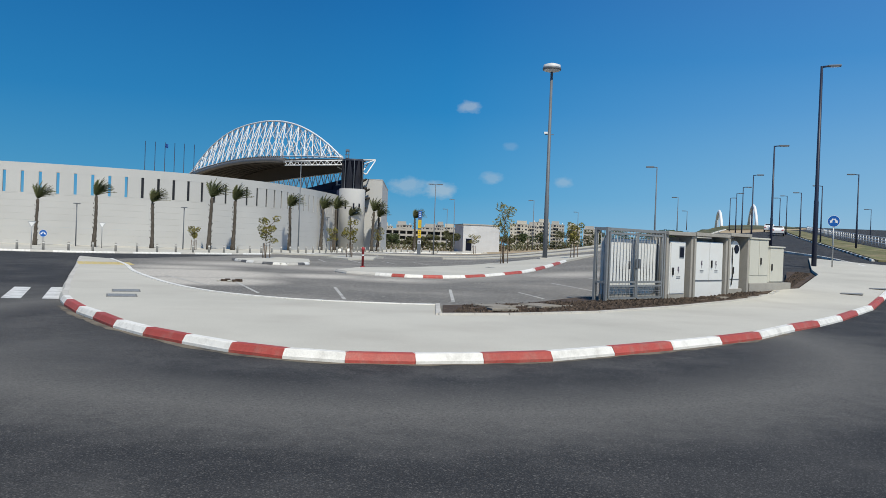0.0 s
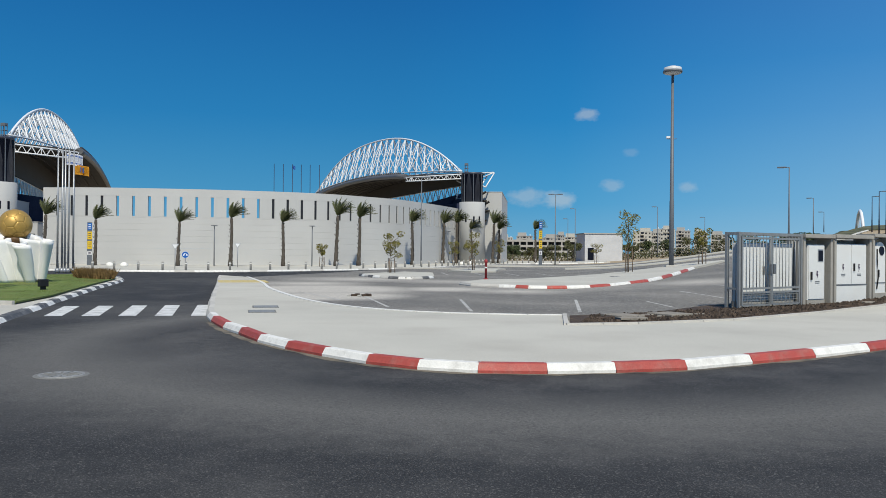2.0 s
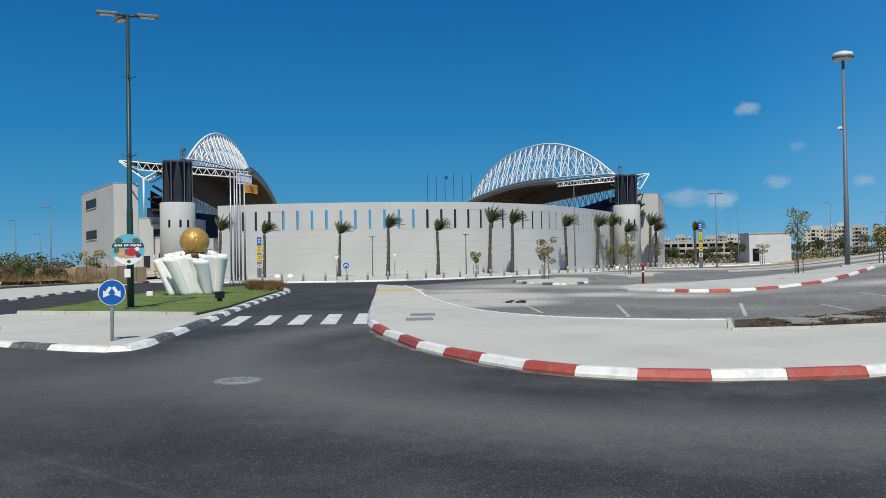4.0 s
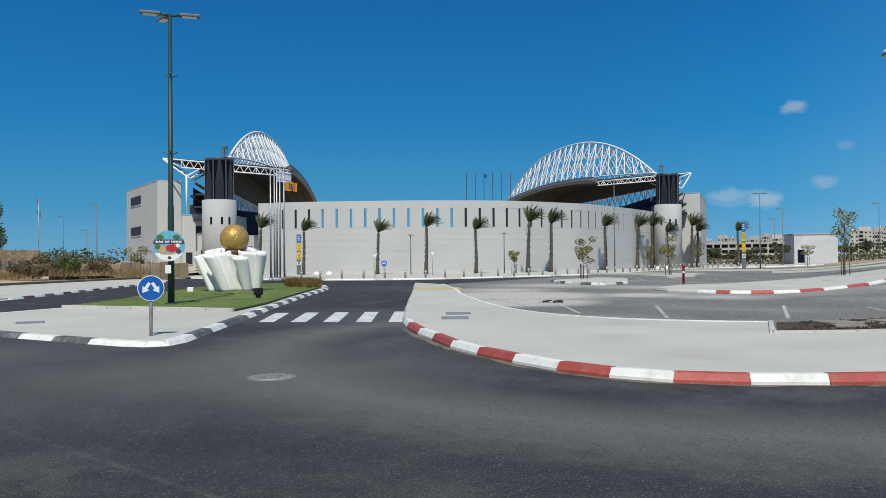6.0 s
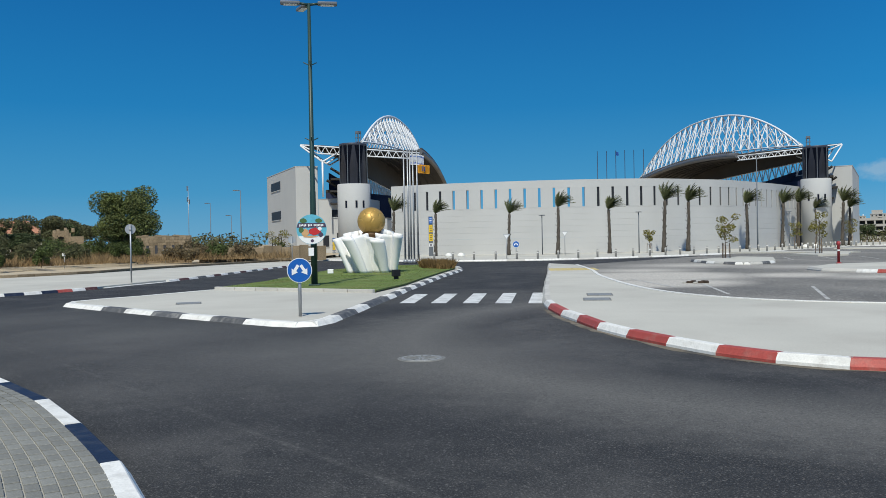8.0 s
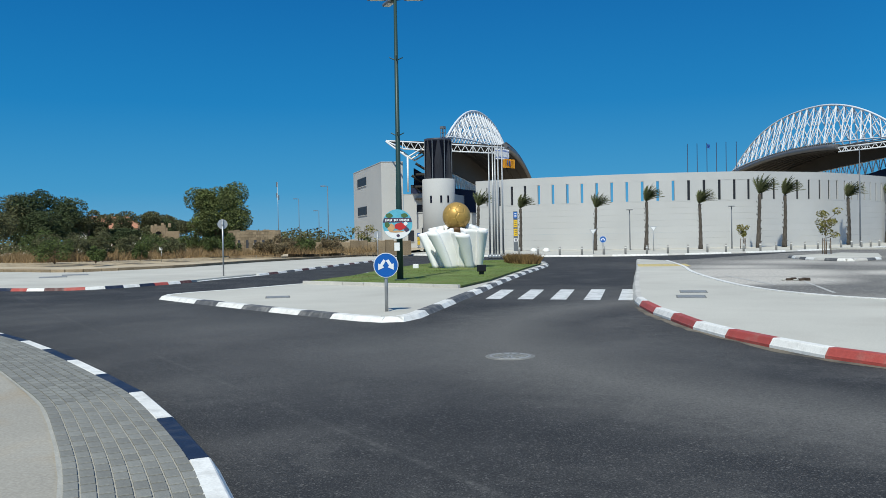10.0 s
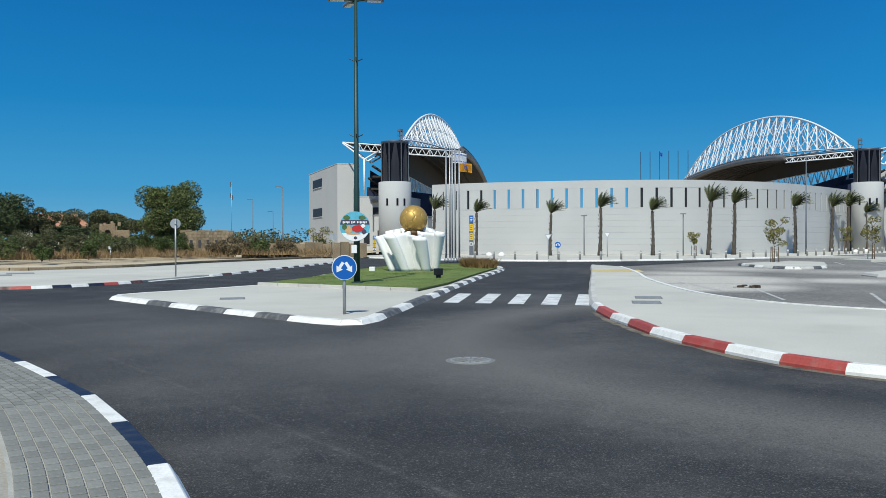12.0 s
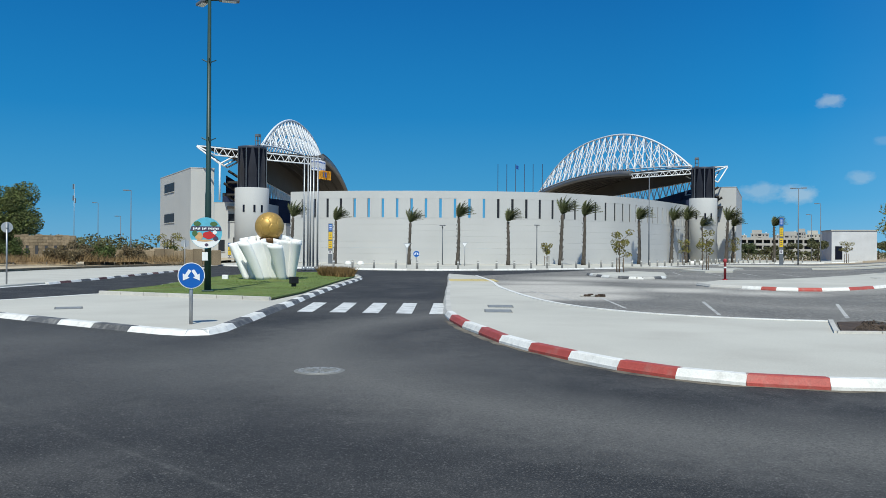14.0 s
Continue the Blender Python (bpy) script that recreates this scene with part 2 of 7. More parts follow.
KERB_RED = mat("kerb_red_paint", (0.4, 0.075, 0.06), 0.6, 0.1, 3, 45, 0.12, 0.3, random_amt=0.08, stain=(0.34, 0.17, 0.14), stain_amt=0.5, stain_scale=5, coords="World")
KERB_WHITE = mat("kerb_white_paint", (0.78, 0.765, 0.72), 0.6, 0.06, 3, 45, 0.07, 0.3, random_amt=0.05, stain=(0.5, 0.48, 0.44), stain_amt=0.5, stain_scale=5, coords="World")
KERB_BLACK = mat("kerb_black_paint", (0.014, 0.022, 0.048), 0.6, 0.12, 3, 45, 0.15, 0.3, random_amt=0.1, stain=(0.06, 0.065, 0.08), stain_amt=0.5, stain_scale=5, coords="World")
KERB_MAROON = mat("kerb_dull_maroon_paint", (0.1, 0.04, 0.038), 0.7, 0.15, 3, 45, 0.15, 0.3, random_amt=0.2, stain=(0.25, 0.2, 0.18), stain_amt=0.5, stain_scale=5, coords="World")
KERB_GREY = mat("kerb_worn_grey_paint", (0.095, 0.096, 0.1), 0.7, 0.12, 3, 45, 0.15, 0.3, random_amt=0.1, stain=(0.3, 0.29, 0.27), stain_amt=0.6, stain_scale=5, coords="World")
KERB_STONE = mat("kerb_bare_concrete", (0.5, 0.48, 0.44), 0.85, 0.08, 3, 45, 0.08, 0.3, random_amt=0.08)
ROAD_PAINT = mat("road_marking_paint", (0.66, 0.66, 0.64), 0.7, 0.08, 2, 50, 0.12, 0.3, stain=(0.3, 0.3, 0.29), stain_amt=0.7, stain_scale=3, coords="World")
FADED_PAINT = mat("faded_marking_paint", (0.5, 0.49, 0.46), 0.8, 0.1, 2, 50, 0.15, 0.3, stain=(0.24, 0.23, 0.22), stain_amt=0.8, stain_scale=2, coords="World")
EARTH = mat("dry_earth", (0.4, 0.31, 0.2), 0.95, 0.15, 0.15, 20, 0.15, 0.6, stain=(0.3, 0.24, 0.15), stain_amt=0.7, stain_scale=0.1, coords="World")
MULCH = mat("dark_mulch", (0.065, 0.045, 0.032), 0.95, 0.25, 3, 40, 0.4, 0.9, stain=(0.13, 0.09, 0.06), stain_amt=0.5, stain_scale=1.5, coords="World")
GRASS = mat("lawn", (0.135, 0.185, 0.045), 0.9, 0.2, 0.8, 80, 0.3, 0.8, stain=(0.19, 0.18, 0.06), stain_amt=0.5, stain_scale=0.7, coords="World")
WALL_STONE = mat("stadium_concrete", (0.475, 0.474, 0.466), 0.85, 0.035, 0.25, 30, 0.05, 0.2, stain=(0.5, 0.495, 0.48), stain_amt=0.5, stain_scale=0.3, random_amt=0.02)
WALL_DARK = mat("slot_shade", (0.06, 0.06, 0.065), 0.7)
WHITE_STEEL = mat("white_steel", (0.78, 0.79, 0.8), 0.45, 0.04, 1, 30, 0.03, 0.05)
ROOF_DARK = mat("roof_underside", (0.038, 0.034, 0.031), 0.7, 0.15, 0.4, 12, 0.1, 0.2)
ROOF_TOP = mat("roof_sheet", (0.6, 0.61, 0.62), 0.5, 0.06, 0.5, 20, 0.05, 0.1)
WINDOW_DARK = mat("dark_window", (0.022, 0.024, 0.03), 0.5, 0.1, 2, 20, 0.05, 0.02, spec=0.25)
BLACK_GLASS = mat("dark_cladding", (0.008, 0.01, 0.02), 0.42, 0.15, 0.4, 10, 0.05, 0.02, spec=0.12)
GREY_STEEL = mat("galvanised_steel", (0.4, 0.41, 0.42), 0.45, 0.1, 3, 60, 0.08, 0.1, metal=0.6)
POLE_GREY = mat("grey_pole_paint", (0.13, 0.145, 0.165), 0.5, 0.08, 2, 40, 0.05, 0.05)
POLE_GREEN = mat("dark_green_pole_paint", (0.02, 0.05, 0.045), 0.45, 0.1, 2, 40, 0.05, 0.05)
POLE_BLUE = mat("navy_pole_paint", (0.018, 0.026, 0.055), 0.45, 0.1, 2, 40, 0.05, 0.05)


# ---- builders ----
def part(name, bm, material, parent, label=""):
    me = bpy.data.meshes.new(name)
    bm.to_mesh(me)
    bm.free()
    me.materials.append(material)
    ob = new(name, me)
    if parent is not None:
        ob.parent = parent
    if label:
        tagged(ob, label)
    return ob


def thing(name, m, label, category, group="", kind=""):
    ob = new(name)
    ob.empty_display_size = 0.3
    ob.matrix_basis = m
    return tagged(ob, label, category, group, kind)


def solid(name, bm, material, label, category, group="", kind=""):
    return tagged(part(name, bm, material, None), label, category, group, kind)


def box(bm, c, s, rz=0.0, bevel=0.0):
    m = Matrix.Translation(c) @ Matrix.Rotation(radians(rz), 4, "Z") @ Matrix.Diagonal((*s, 1))
    got = bmesh.ops.create_cube(bm, size=1.0, matrix=m)
    if bevel:
        edges = list({e for v in got["verts"] for e in v.link_edges})
        bmesh.ops.bevel(bm, geom=edges, offset=bevel, segments=2, profile=0.5, affect="EDGES")
    return bm


def rod(bm, a, b, r0, r1=None, n=10, caps=True):
    a, b = Vector(a), Vector(b)
    r1 = r0 if r1 is None else r1
    d = b - a
    q = d.to_track_quat("Z", "Y").to_matrix()
    rings = []
    for p, r in ((a, r0), (b, r1)):
        rings.append([bm.verts.new(p + q @ Vector((r * math.cos(2 * math.pi * i / n), r * math.sin(2 * math.pi * i / n), 0))) for i in range(n)])
    for i in range(n):
        f = bm.faces.new((rings[0][i], rings[0][(i + 1) % n], rings[1][(i + 1) % n], rings[1][i]))
        f.smooth = n > 5
    if caps:
        bm.faces.new(rings[0][::-1])
        bm.faces.new(rings[1])
    return bm


def tube(bm, pts, radii, n=8, caps=True):
    pts = [Vector(p) for p in pts]
    rings = []
    for i, p in enumerate(pts):
        d = (pts[min(i + 1, len(pts) - 1)] - pts[max(i - 1, 0)]).normalized()
        q = d.to_track_quat("Z", "Y").to_matrix()
        r = radii[i] if isinstance(radii, (list, tuple)) else radii
        rings.append([bm.verts.new(p + q @ Vector((r * math.cos(2 * math.pi * k / n), r * math.sin(2 * math.pi * k / n), 0))) for k in range(n)])
    for a, b in zip(rings, rings[1:]):
        for k in range(n):
            f = bm.faces.new((a[k], a[(k + 1) % n], b[(k + 1) % n], b[k]))
            f.smooth = n > 5
    if caps:
        bm.faces.new(rings[0][::-1])
        bm.faces.new(rings[-1])
    return bm


def lathe(bm, profile, n=24, centre=(0, 0, 0)):
    c = Vector(centre)
    rings = [[bm.verts.new(c + Vector((r * math.cos(2 * math.pi * k / n), r * math.sin(2 * math.pi * k / n), z))) for k in range(n)] for r, z in profile]
    for a, b in zip(rings, rings[1:]):
        for k in range(n):
            f = bm.faces.new((a[k], a[(k + 1) % n], b[(k + 1) % n], b[k]))
            f.smooth = True
    bm.faces.new(rings[0][::-1])
    bm.faces.new(rings[-1])
    return bm


def smooth01(a):
    a = min(max(a, 0.0), 1.0)
    return a * a * (3 - 2 * a)


def land(x, y):
    """The lie of the land: level, but rising gently beside the road that climbs to the bridge."""
    q = max(x, 0.0) / max(y, 1.0)
    return 0.05 * min(max(y - 28.0, 0.0), 70.0 + 120.0 * smooth01((q - 0.27) / 0.1)) * smooth01(q / 0.35)


def slab(pts, z, thick=0.0, cell=5.0):
    """A paved sheet with a vertical edge, following the land."""
    bm = bmesh.new()
    pts = [p for k, p in enumerate(pts) if math.dist(p, pts[k - 1]) > 1e-3]
    vs = [bm.verts.new((x, y, 0)) for x, y in pts]
    for tri in geometry.tessellate_polygon([[Vector((x, y, 0)) for x, y in pts]]):
        bm.faces.new([vs[k] for k in tri])
    xs, ys = [p[0] for p in pts], [p[1] for p in pts]
    if max(xs) > 0 and max(ys) > 28:
        for axis, lo, hi in ((0, max(min(xs), 0), max(xs)), (1, max(min(ys), 28), max(ys))):
            k = lo
            while k < hi:
                no = (1, 0, 0) if axis == 0 else (0, 1, 0)
                co = (k, 0, 0) if axis == 0 else (0, k, 0)
                bmesh.ops.bisect_plane(bm, geom=bm.verts[:] + bm.edges[:] + bm.faces[:], plane_co=co, plane_no=no)
                k += cell
    bmesh.ops.recalc_face_normals(bm, faces=bm.faces[:])
    if bm.faces[:][0].normal.z < 0:
        bmesh.ops.reverse_faces(bm, faces=bm.faces[:])
    for v in bm.verts:
        v.co.z = land(v.co.x, v.co.y) + z
    if thick:
        rim = [e for e in bm.edges if e.is_boundary]
        got = bmesh.ops.extrude_edge_only(bm, edges=rim)
        for v in [g for g in got["geom"] if isinstance(g, bmesh.types.BMVert)]:
            v.co.z -= thick
    bm.normal_update()
    down = [f for f in bm.faces if f.normal.z < -0.5]
    if down:
        bmesh.ops.reverse_faces(bm, faces=down)
    return bm


def spline(pts, step):
    """Points at even steps along a smooth curve through pts."""
    P = [Vector((*p, 0)) for p in pts]
    dense = []
    for i in range(len(P) - 1):
        p0, p1, p2, p3 = P[max(i - 1, 0)], P[i], P[i + 1], P[min(i + 2, len(P) - 1)]
        for k in range(24):
            t = k / 24
            dense.append(0.5 * ((2 * p1) + (p2 - p0) * t + (2 * p0 - 5 * p1 + 4 * p2 - p3) * t * t + (3 * p1 - p0 - 3 * p2 + p3) * t ** 3))
    dense.append(P[-1])
    out, left = [dense[0]], step
    for a, b in zip(dense, dense[1:]):
        d = (b - a).length
        while d >= left:
            a = a + (b - a) * (left / d)
            d = (b - a).length
            out.append(a)
            left = step
        left -= d
    return out


def kerb_mesh(name, material, depth=0.22, height=0.19):
    bm = bmesh.new()
    profile = [(0.0, -0.05), (0.0, 0.045), (0.012, 0.06), (0.058, height - 0.055), (0.075, height - 0.042), (depth - 0.015, height - 0.042), (depth, height - 0.06), (depth, -0.05)]
    ends = [[bm.verts.new((x, y, z)) for y, z in profile] for x in (0.007, 0.993)]
    bm.faces.new(ends[0][::-1])
    bm.faces.new(ends[1])
    for k in range(len(profile)):
        bm.faces.new((ends[0][k], ends[0][(k + 1) % len(profile)], ends[1][(k + 1) % len(profile)], ends[1][k]))
    bmesh.ops.recalc_face_normals(bm, faces=bm.faces[:])
    me = bpy.data.meshes.new(name)
    bm.to_mesh(me)
    bm.free()
    me.materials.append(material)
    return me


KERB_KINDS = {"r": kerb_mesh("kerb_stone_red", KERB_RED), "w": kerb_mesh("kerb_stone_white", KERB_WHITE), "b": kerb_mesh("kerb_stone_black", KERB_BLACK), "g": kerb_mesh("kerb_stone_grey", KERB_GREY), "s": kerb_mesh("kerb_stone_plain", KERB_STONE), "m": kerb_mesh("kerb_stone_maroon", KERB_MAROON)}


def kerb(pts, colours, label, side=1, step=1.0, z=0.0):
    """A row of kerb stones, one object each; side +1: the stones' body lies to the left of the run."""
    top = thing("kerb", Matrix.Identity(4), label, "kerb", "", "structure")
    run = spline(pts, step)
    for i, (a, b) in enumerate(zip(run, run[1:])):
        d = b - a
        ob = new("kerb_stone", KERB_KINDS[colours[i % len(colours)]])
        ob.parent = top
        za, zb = land(a.x, a.y), land(b.x, b.y)
        ang = math.degrees(math.atan2(d.y, d.x))
        tilt = -math.degrees(math.atan2(zb - za, d.length))
        ob.matrix_basis = pose(a.x, a.y, za + z, 0, tilt, ang) @ Matrix.Diagonal((d.length * 1.005, side, 1, 1))
    return top


def painted_kerb(colours, marks, label, side=1, z=0.0):
    """A kerb whose colour changes at the marks; longer stretches are made of several stones."""
    top = thing("kerb", Matrix.Identity(4), label, "kerb", "", "structure")
    for i, (p, q) in enumerate(zip(marks, marks[1:])):
        a, b = Vector((*p, 0)), Vector((*q, 0))
        n = max(1, round((b - a).length / 1.25))
        for k in range(n):
            c, d = a.lerp(b, k / n), a.lerp(b, (k + 1) / n)
            ob = new("kerb_stone", KERB_KINDS[colours[i % len(colours)]])
            ob.parent = top
            za, zb = land(c.x, c.y), land(d.x, d.y)
            ln = (d - c).length
            ob.matrix_basis = pose(c.x, c.y, za + z, 0, -math.degrees(math.atan2(zb - za, ln)), math.degrees(math.atan2(d.y - c.y, d.x - c.x))) @ Matrix.Diagonal((ln * 1.006, side, 1, 1))
    return top


# ---- ground ----
def ground_sheet():
    bm = bmesh.new()
    xs = [-3000, -800, -300, -160] + list(range(-120, 0, 20)) + list(range(0, 160, 8)) + [180, 220, 300, 800, 3000]
    ys = [-3000, -600, -150, -60, 0, 28] + list(range(36, 230, 8)) + [240, 300, 500, 1000, 4000]
    grid = [[bm.verts.new((x, y, land(x, y) - 0.06)) for y in ys] for x in xs]
    for a, b in zip(grid, grid[1:]):
        for k in range(len(ys) - 1):
            bm.faces.new((a[k], b[k], b[k + 1], a[k + 1]))
    return solid("ground", bm, EARTH, "dry sandy earth reaching to the horizon", "ground", kind="structure")


ground_sheet()
ROAD = [(-95, -14), (60, -14), (75, 60), (120, 190), (165, 300), (115, 300), (88, 195), (40, 118), (-10, 112), (-24, 78), (-60, 70), (-62, 50), (-36, 22), (-60, 16), (-95, 12)]
solid("road", slab(ROAD, 0.0), ASPHALT, "dark worn asphalt roadway with pale tyre-polished sweep", "road", kind="structure")

MAIN = [(-22.0, 49.3), (-17.4, 38.6), (-13.0, 28.3), (-9.4, 20.1), (-8.0, 17.55), (-6.87, 15.95), (-5.92, 14.7), (-5.0, 13.68), (-4.08, 12.86), (-3.15, 12.12), (-2.25, 11.7), (-1.33, 11.55), (-0.33, 11.65), (0.66, 11.95), (1.72, 12.42), (2.85, 13.35), (4.14, 14.4), (5.4, 15.6), (6.66, 16.9), (8.1, 18.7), (9.5, 20.4), (11.1, 22.5), (15.1, 28.4), (21, 37.5), (30, 50)]
LOT_EDGE = [(-19.0, 46.8), (-15.2, 39.2), (-12.5, 33.1), (-9.0, 26.5), (-6.8, 23.35), (-4.9, 21.75), (-3.1, 21.05), (-1.1, 20.95), (0.0, 21.1)]
BED_FRONT = [(0.05, 18.15), (1.54, 18.9), (3.9, 20.5), (6.75, 23.7), (10.0, 27.9), (12.2, 30.6)]
BED_BACK = [(12.4, 32.2), (8.2, 30.2), (4.9, 25.6), (2.4, 22.6)]
main_line = [(p.x, p.y) for p in spline(MAIN, 1.0)]
edge_line = [(p.x, p.y) for p in spline(LOT_EDGE, 1.0)]


def inset(line, d):
    out = []
    for i, (x, y) in enumerate(line):
        ax, ay = line[max(i - 1, 0)]
        bx, by = line[min(i + 1, len(line) - 1)]
        n = math.hypot(bx - ax, by - ay)
        out.append((x - (by - ay) / n * d, y + (bx - ax) / n * d))
    return out


# the corner pavement
edging = thing("lot_edging", Matrix.Identity(4), "thin pale concrete edging between pavement and parking lot", "edging", kind="structure")
for a, b in zip(spline(LOT_EDGE, 1.0), spline(LOT_EDGE, 1.0)[1:]):
    c, d = (a + b) / 2, b - a
    part("edging_stone", box(bmesh.new(), (c.x, c.y, 0.12), (d.length - 0.01, 0.16, 0.09), math.degrees(math.atan2(d.y, d.x))), KERB_WHITE, edging)
CORNER = inset(main_line, 0.2) + [(26, 58), (20.6, 45.5), (19.4, 42.1), (14.7, 33.6), (14.0, 33.1), (13.2, 32.4), (12.2, 30.6)] + BED_FRONT[::-1] + edge_line[::-1]
solid("pavement", slab(CORNER, 0.145, 0.16), CONCRETE_PAVE, "pale concrete corner pavement behind the painted kerb", "pavement", kind="structure")
LOT = edge_line + [(0.05, 18.2), (2.4, 22.6), (4.9, 25.6), (8.2, 30.2), (12.4, 32.2), (16.6, 42), (21, 60), (24, 72), (40, 116), (0, 116), (-9, 112), (-12.5, 92), (-15.5, 74), (-17.5, 58)]
solid("parking_lot", slab(LOT, 0.125, 0.14), LOT_ASPHALT, "sun-bleached grey asphalt of the empty parking lot", "parking lot", kind="structure")
painted_kerb("ssssssssssss" + "wrwrwrwrwrwrwrwrwrwrwrwrwrw", [(-22.0, 49.3), (-20.2, 45.1), (-18.4, 41.0), (-16.6, 36.8), (-15.2, 33.5), (-13.9, 30.4), (-12.6, 27.4), (-11.8, 25.5), (-11.1, 23.9), (-10.5, 22.6), (-10.0, 21.4), (-9.6, 20.5), (-9.2, 19.7), (-8.6, 18.6), (-7.6, 17.0), (-6.8, 15.95), (-5.88, 14.65), (-4.99, 13.68), (-4.07, 12.87), (-3.14, 12.13), (-2.25, 11.68), (-1.33, 11.5), (-0.33, 11.62), (0.66, 11.95), (1.74, 12.45), (2.88, 13.37), (4.14, 14.43), (5.41, 15.6), (6.66, 16.85), (8.25, 18.95), (9.5, 20.4), (11.1, 22.5), (12.8, 25.0), (14.8, 27.9), (17, 31.3), (19.4, 35.1), (22, 39), (26, 44.5), (30, 50)], "red and white painted concrete kerb round the corner pavement")

DUST = mat("kerb_foot_dust", (0.17, 0.145, 0.11), 0.95, 0.2, 1.2, 50, 0.25, 0.3, stain=(0.06, 0.058, 0.055), stain_amt=0.95, stain_scale=2.2, coords="World")
rng = random.Random(5)
foot = [(p.x, p.y) for p in spline(MAIN, 0.35) if p.y < 18.5]
solid("kerb_foot_dust", slab(inset(foot, 0.02) + [(x + rng.uniform(-0.03, 0.03), y + rng.uniform(-0.08, 0.08)) for x, y in inset(foot, -0.13)][::-1], 0.004), DUST, "sandy dust gathered along the kerb foot", "dust", kind="structure")
NEAR = [(-40, 8.4), (-34, 8.6), (-28, 8.6), (-25, 8.35), (-22, 8.12), (-20.5, 7.95), (-18.9, 7.72), (-17.4, 7.5), (-15.9, 7.25), (-14.4, 6.96), (-12.98, 6.6), (-11.48, 6.18), (-9.98, 5.73), (-8.5, 5.26), (-7.1, 4.66), (-5.64, 3.96), (-4.35, 3.2), (-3.35, 2.3), (-2.72, 1.2), (-2.5, -0.2), (-2.55, -1.7), (-2.8, -3.2), (-3.3, -4.8), (-4.1, -6.9), (-5, -9)]
near_line = [(p.x, p.y) for p in spline(NEAR, 1.0)]
solid("pavement", slab(inset(near_line, -0.2) + [(-40, -9)], 0.12, 0.14), SANDY_PAVE, "pale concrete pavement beside the paver band", "pavement", kind="structure")
painted_kerb("bw" * 12, NEAR, "black and white painted concrete kerb", side=-1)

ISLAND_FRONT = [(-23.6, 21.5), (-23.5, 19.8), (-23.4, 18.2), (-23.5, 16.7), (-23.35, 15.6), (-22.7, 14.95), (-21.5, 14.66), (-20.15, 14.36), (-18.85, 14.1), (-17.42, 13.8), (-16.03, 13.5), (-14.75, 13.27), (-13.47, 13.03), (-12.5, 12.88), (-11.85, 12.9), (-11.5, 13.25), (-11.65, 14.0), (-12.0, 14.75), (-12.65, 16.2), (-13.3, 17.6), (-14.55, 20.35)]
ISLAND_BACK = [(-15.2, 21.8), (-16.0, 23.45), (-16.8, 25.2), (-18.6, 29.2), (-20.8, 34.2), (-23.4, 40.3), (-25.2, 43.6), (-27.4, 46.6), (-29.6, 47.2), (-31.6, 45.2), (-32.2, 41.5), (-31, 37), (-28, 30.5), (-25.2, 25.5), (-23.6, 21.5)]
ISLAND = ISLAND_FRONT + ISLAND_BACK[:-1] + [(-23.8, 22)]
island_line = [(p.x, p.y) for p in spline(ISLAND, 1.0)]
solid("traffic_island", slab(inset(island_line, 0.15), 0.1, 0.12), CONCRETE_PAVE, "pale concrete traffic island", "traffic island", kind="structure")
painted_kerb("wwwwwwwgwgwgwwwwwgwgw", ISLAND_FRONT, "grey and white painted kerb round the nose of the traffic island", side=1.5, z=-0.045)
kerb([ISLAND_FRONT[-1]] + ISLAND_BACK, "wg", "grey and white painted kerb along the lawn", z=-0.045, step=1.2, side=1.4)
LAWN = [(-23.2, 21.6), (-16.0, 21.6), (-17.3, 25.3), (-19.1, 29.3), (-21.3, 34.3), (-23.9, 40.4), (-25.7, 43.6), (-27.7, 46.1), (-29.4, 46.6), (-31.1, 44.9), (-31.6, 41.5), (-30.4, 37.2), (-27.5, 30.8), (-24.7, 25.8)]
solid("lawn", slab(LAWN, 0.19, 0.05), GRASS, "short green lawn on the traffic island", "lawn", kind="structure")

t = thing("lawn_edging", Matrix.Identity(4), "narrow pale concrete edging along the lawn", "edging", kind="structure")
for k in range(7):
    part("edging_stone", box(bmesh.new(), (-22.7 + 1.03 * k, 21.52, 0.14), (1.01, 0.14, 0.15), 0, 0.012), KERB_STONE, t)

# waste ground: a sandy bank rising slightly behind its low edging
SAND = mat("beige_sand", (0.5, 0.42, 0.3), 0.95, 0.12, 0.4, 25, 0.15, 0.6, stain=(0.36, 0.28, 0.18), stain_amt=0.7, stain_scale=0.35, coords="World")
EDGING_RUN = [(p.x, p.y) for p in spline([(-75, 19.9), (-60, 23.5), (-52.7, 24.9), (-47.2, 25.9), (-46.9, 33), (-50.4, 42), (-54.4, 60)], 1.0)]


def bank(x, y):
    d = min(math.dist((x, y), p) for p in EDGING_RUN)
    return 0.12 + 0.42 * smooth01(d / 8.0)


bm = slab(EDGING_RUN + [(-58, 75), (-90, 100), (-130, 105), (-150, 60), (-130, 18)], 0.0, 0.0, 2.0)
for v in bm.verts:
    v.co.z = bank(v.co.x, v.co.y)
solid("waste_ground", bm, SAND, "dry beige sandy bank behind the low edging", "ground", kind="structure")

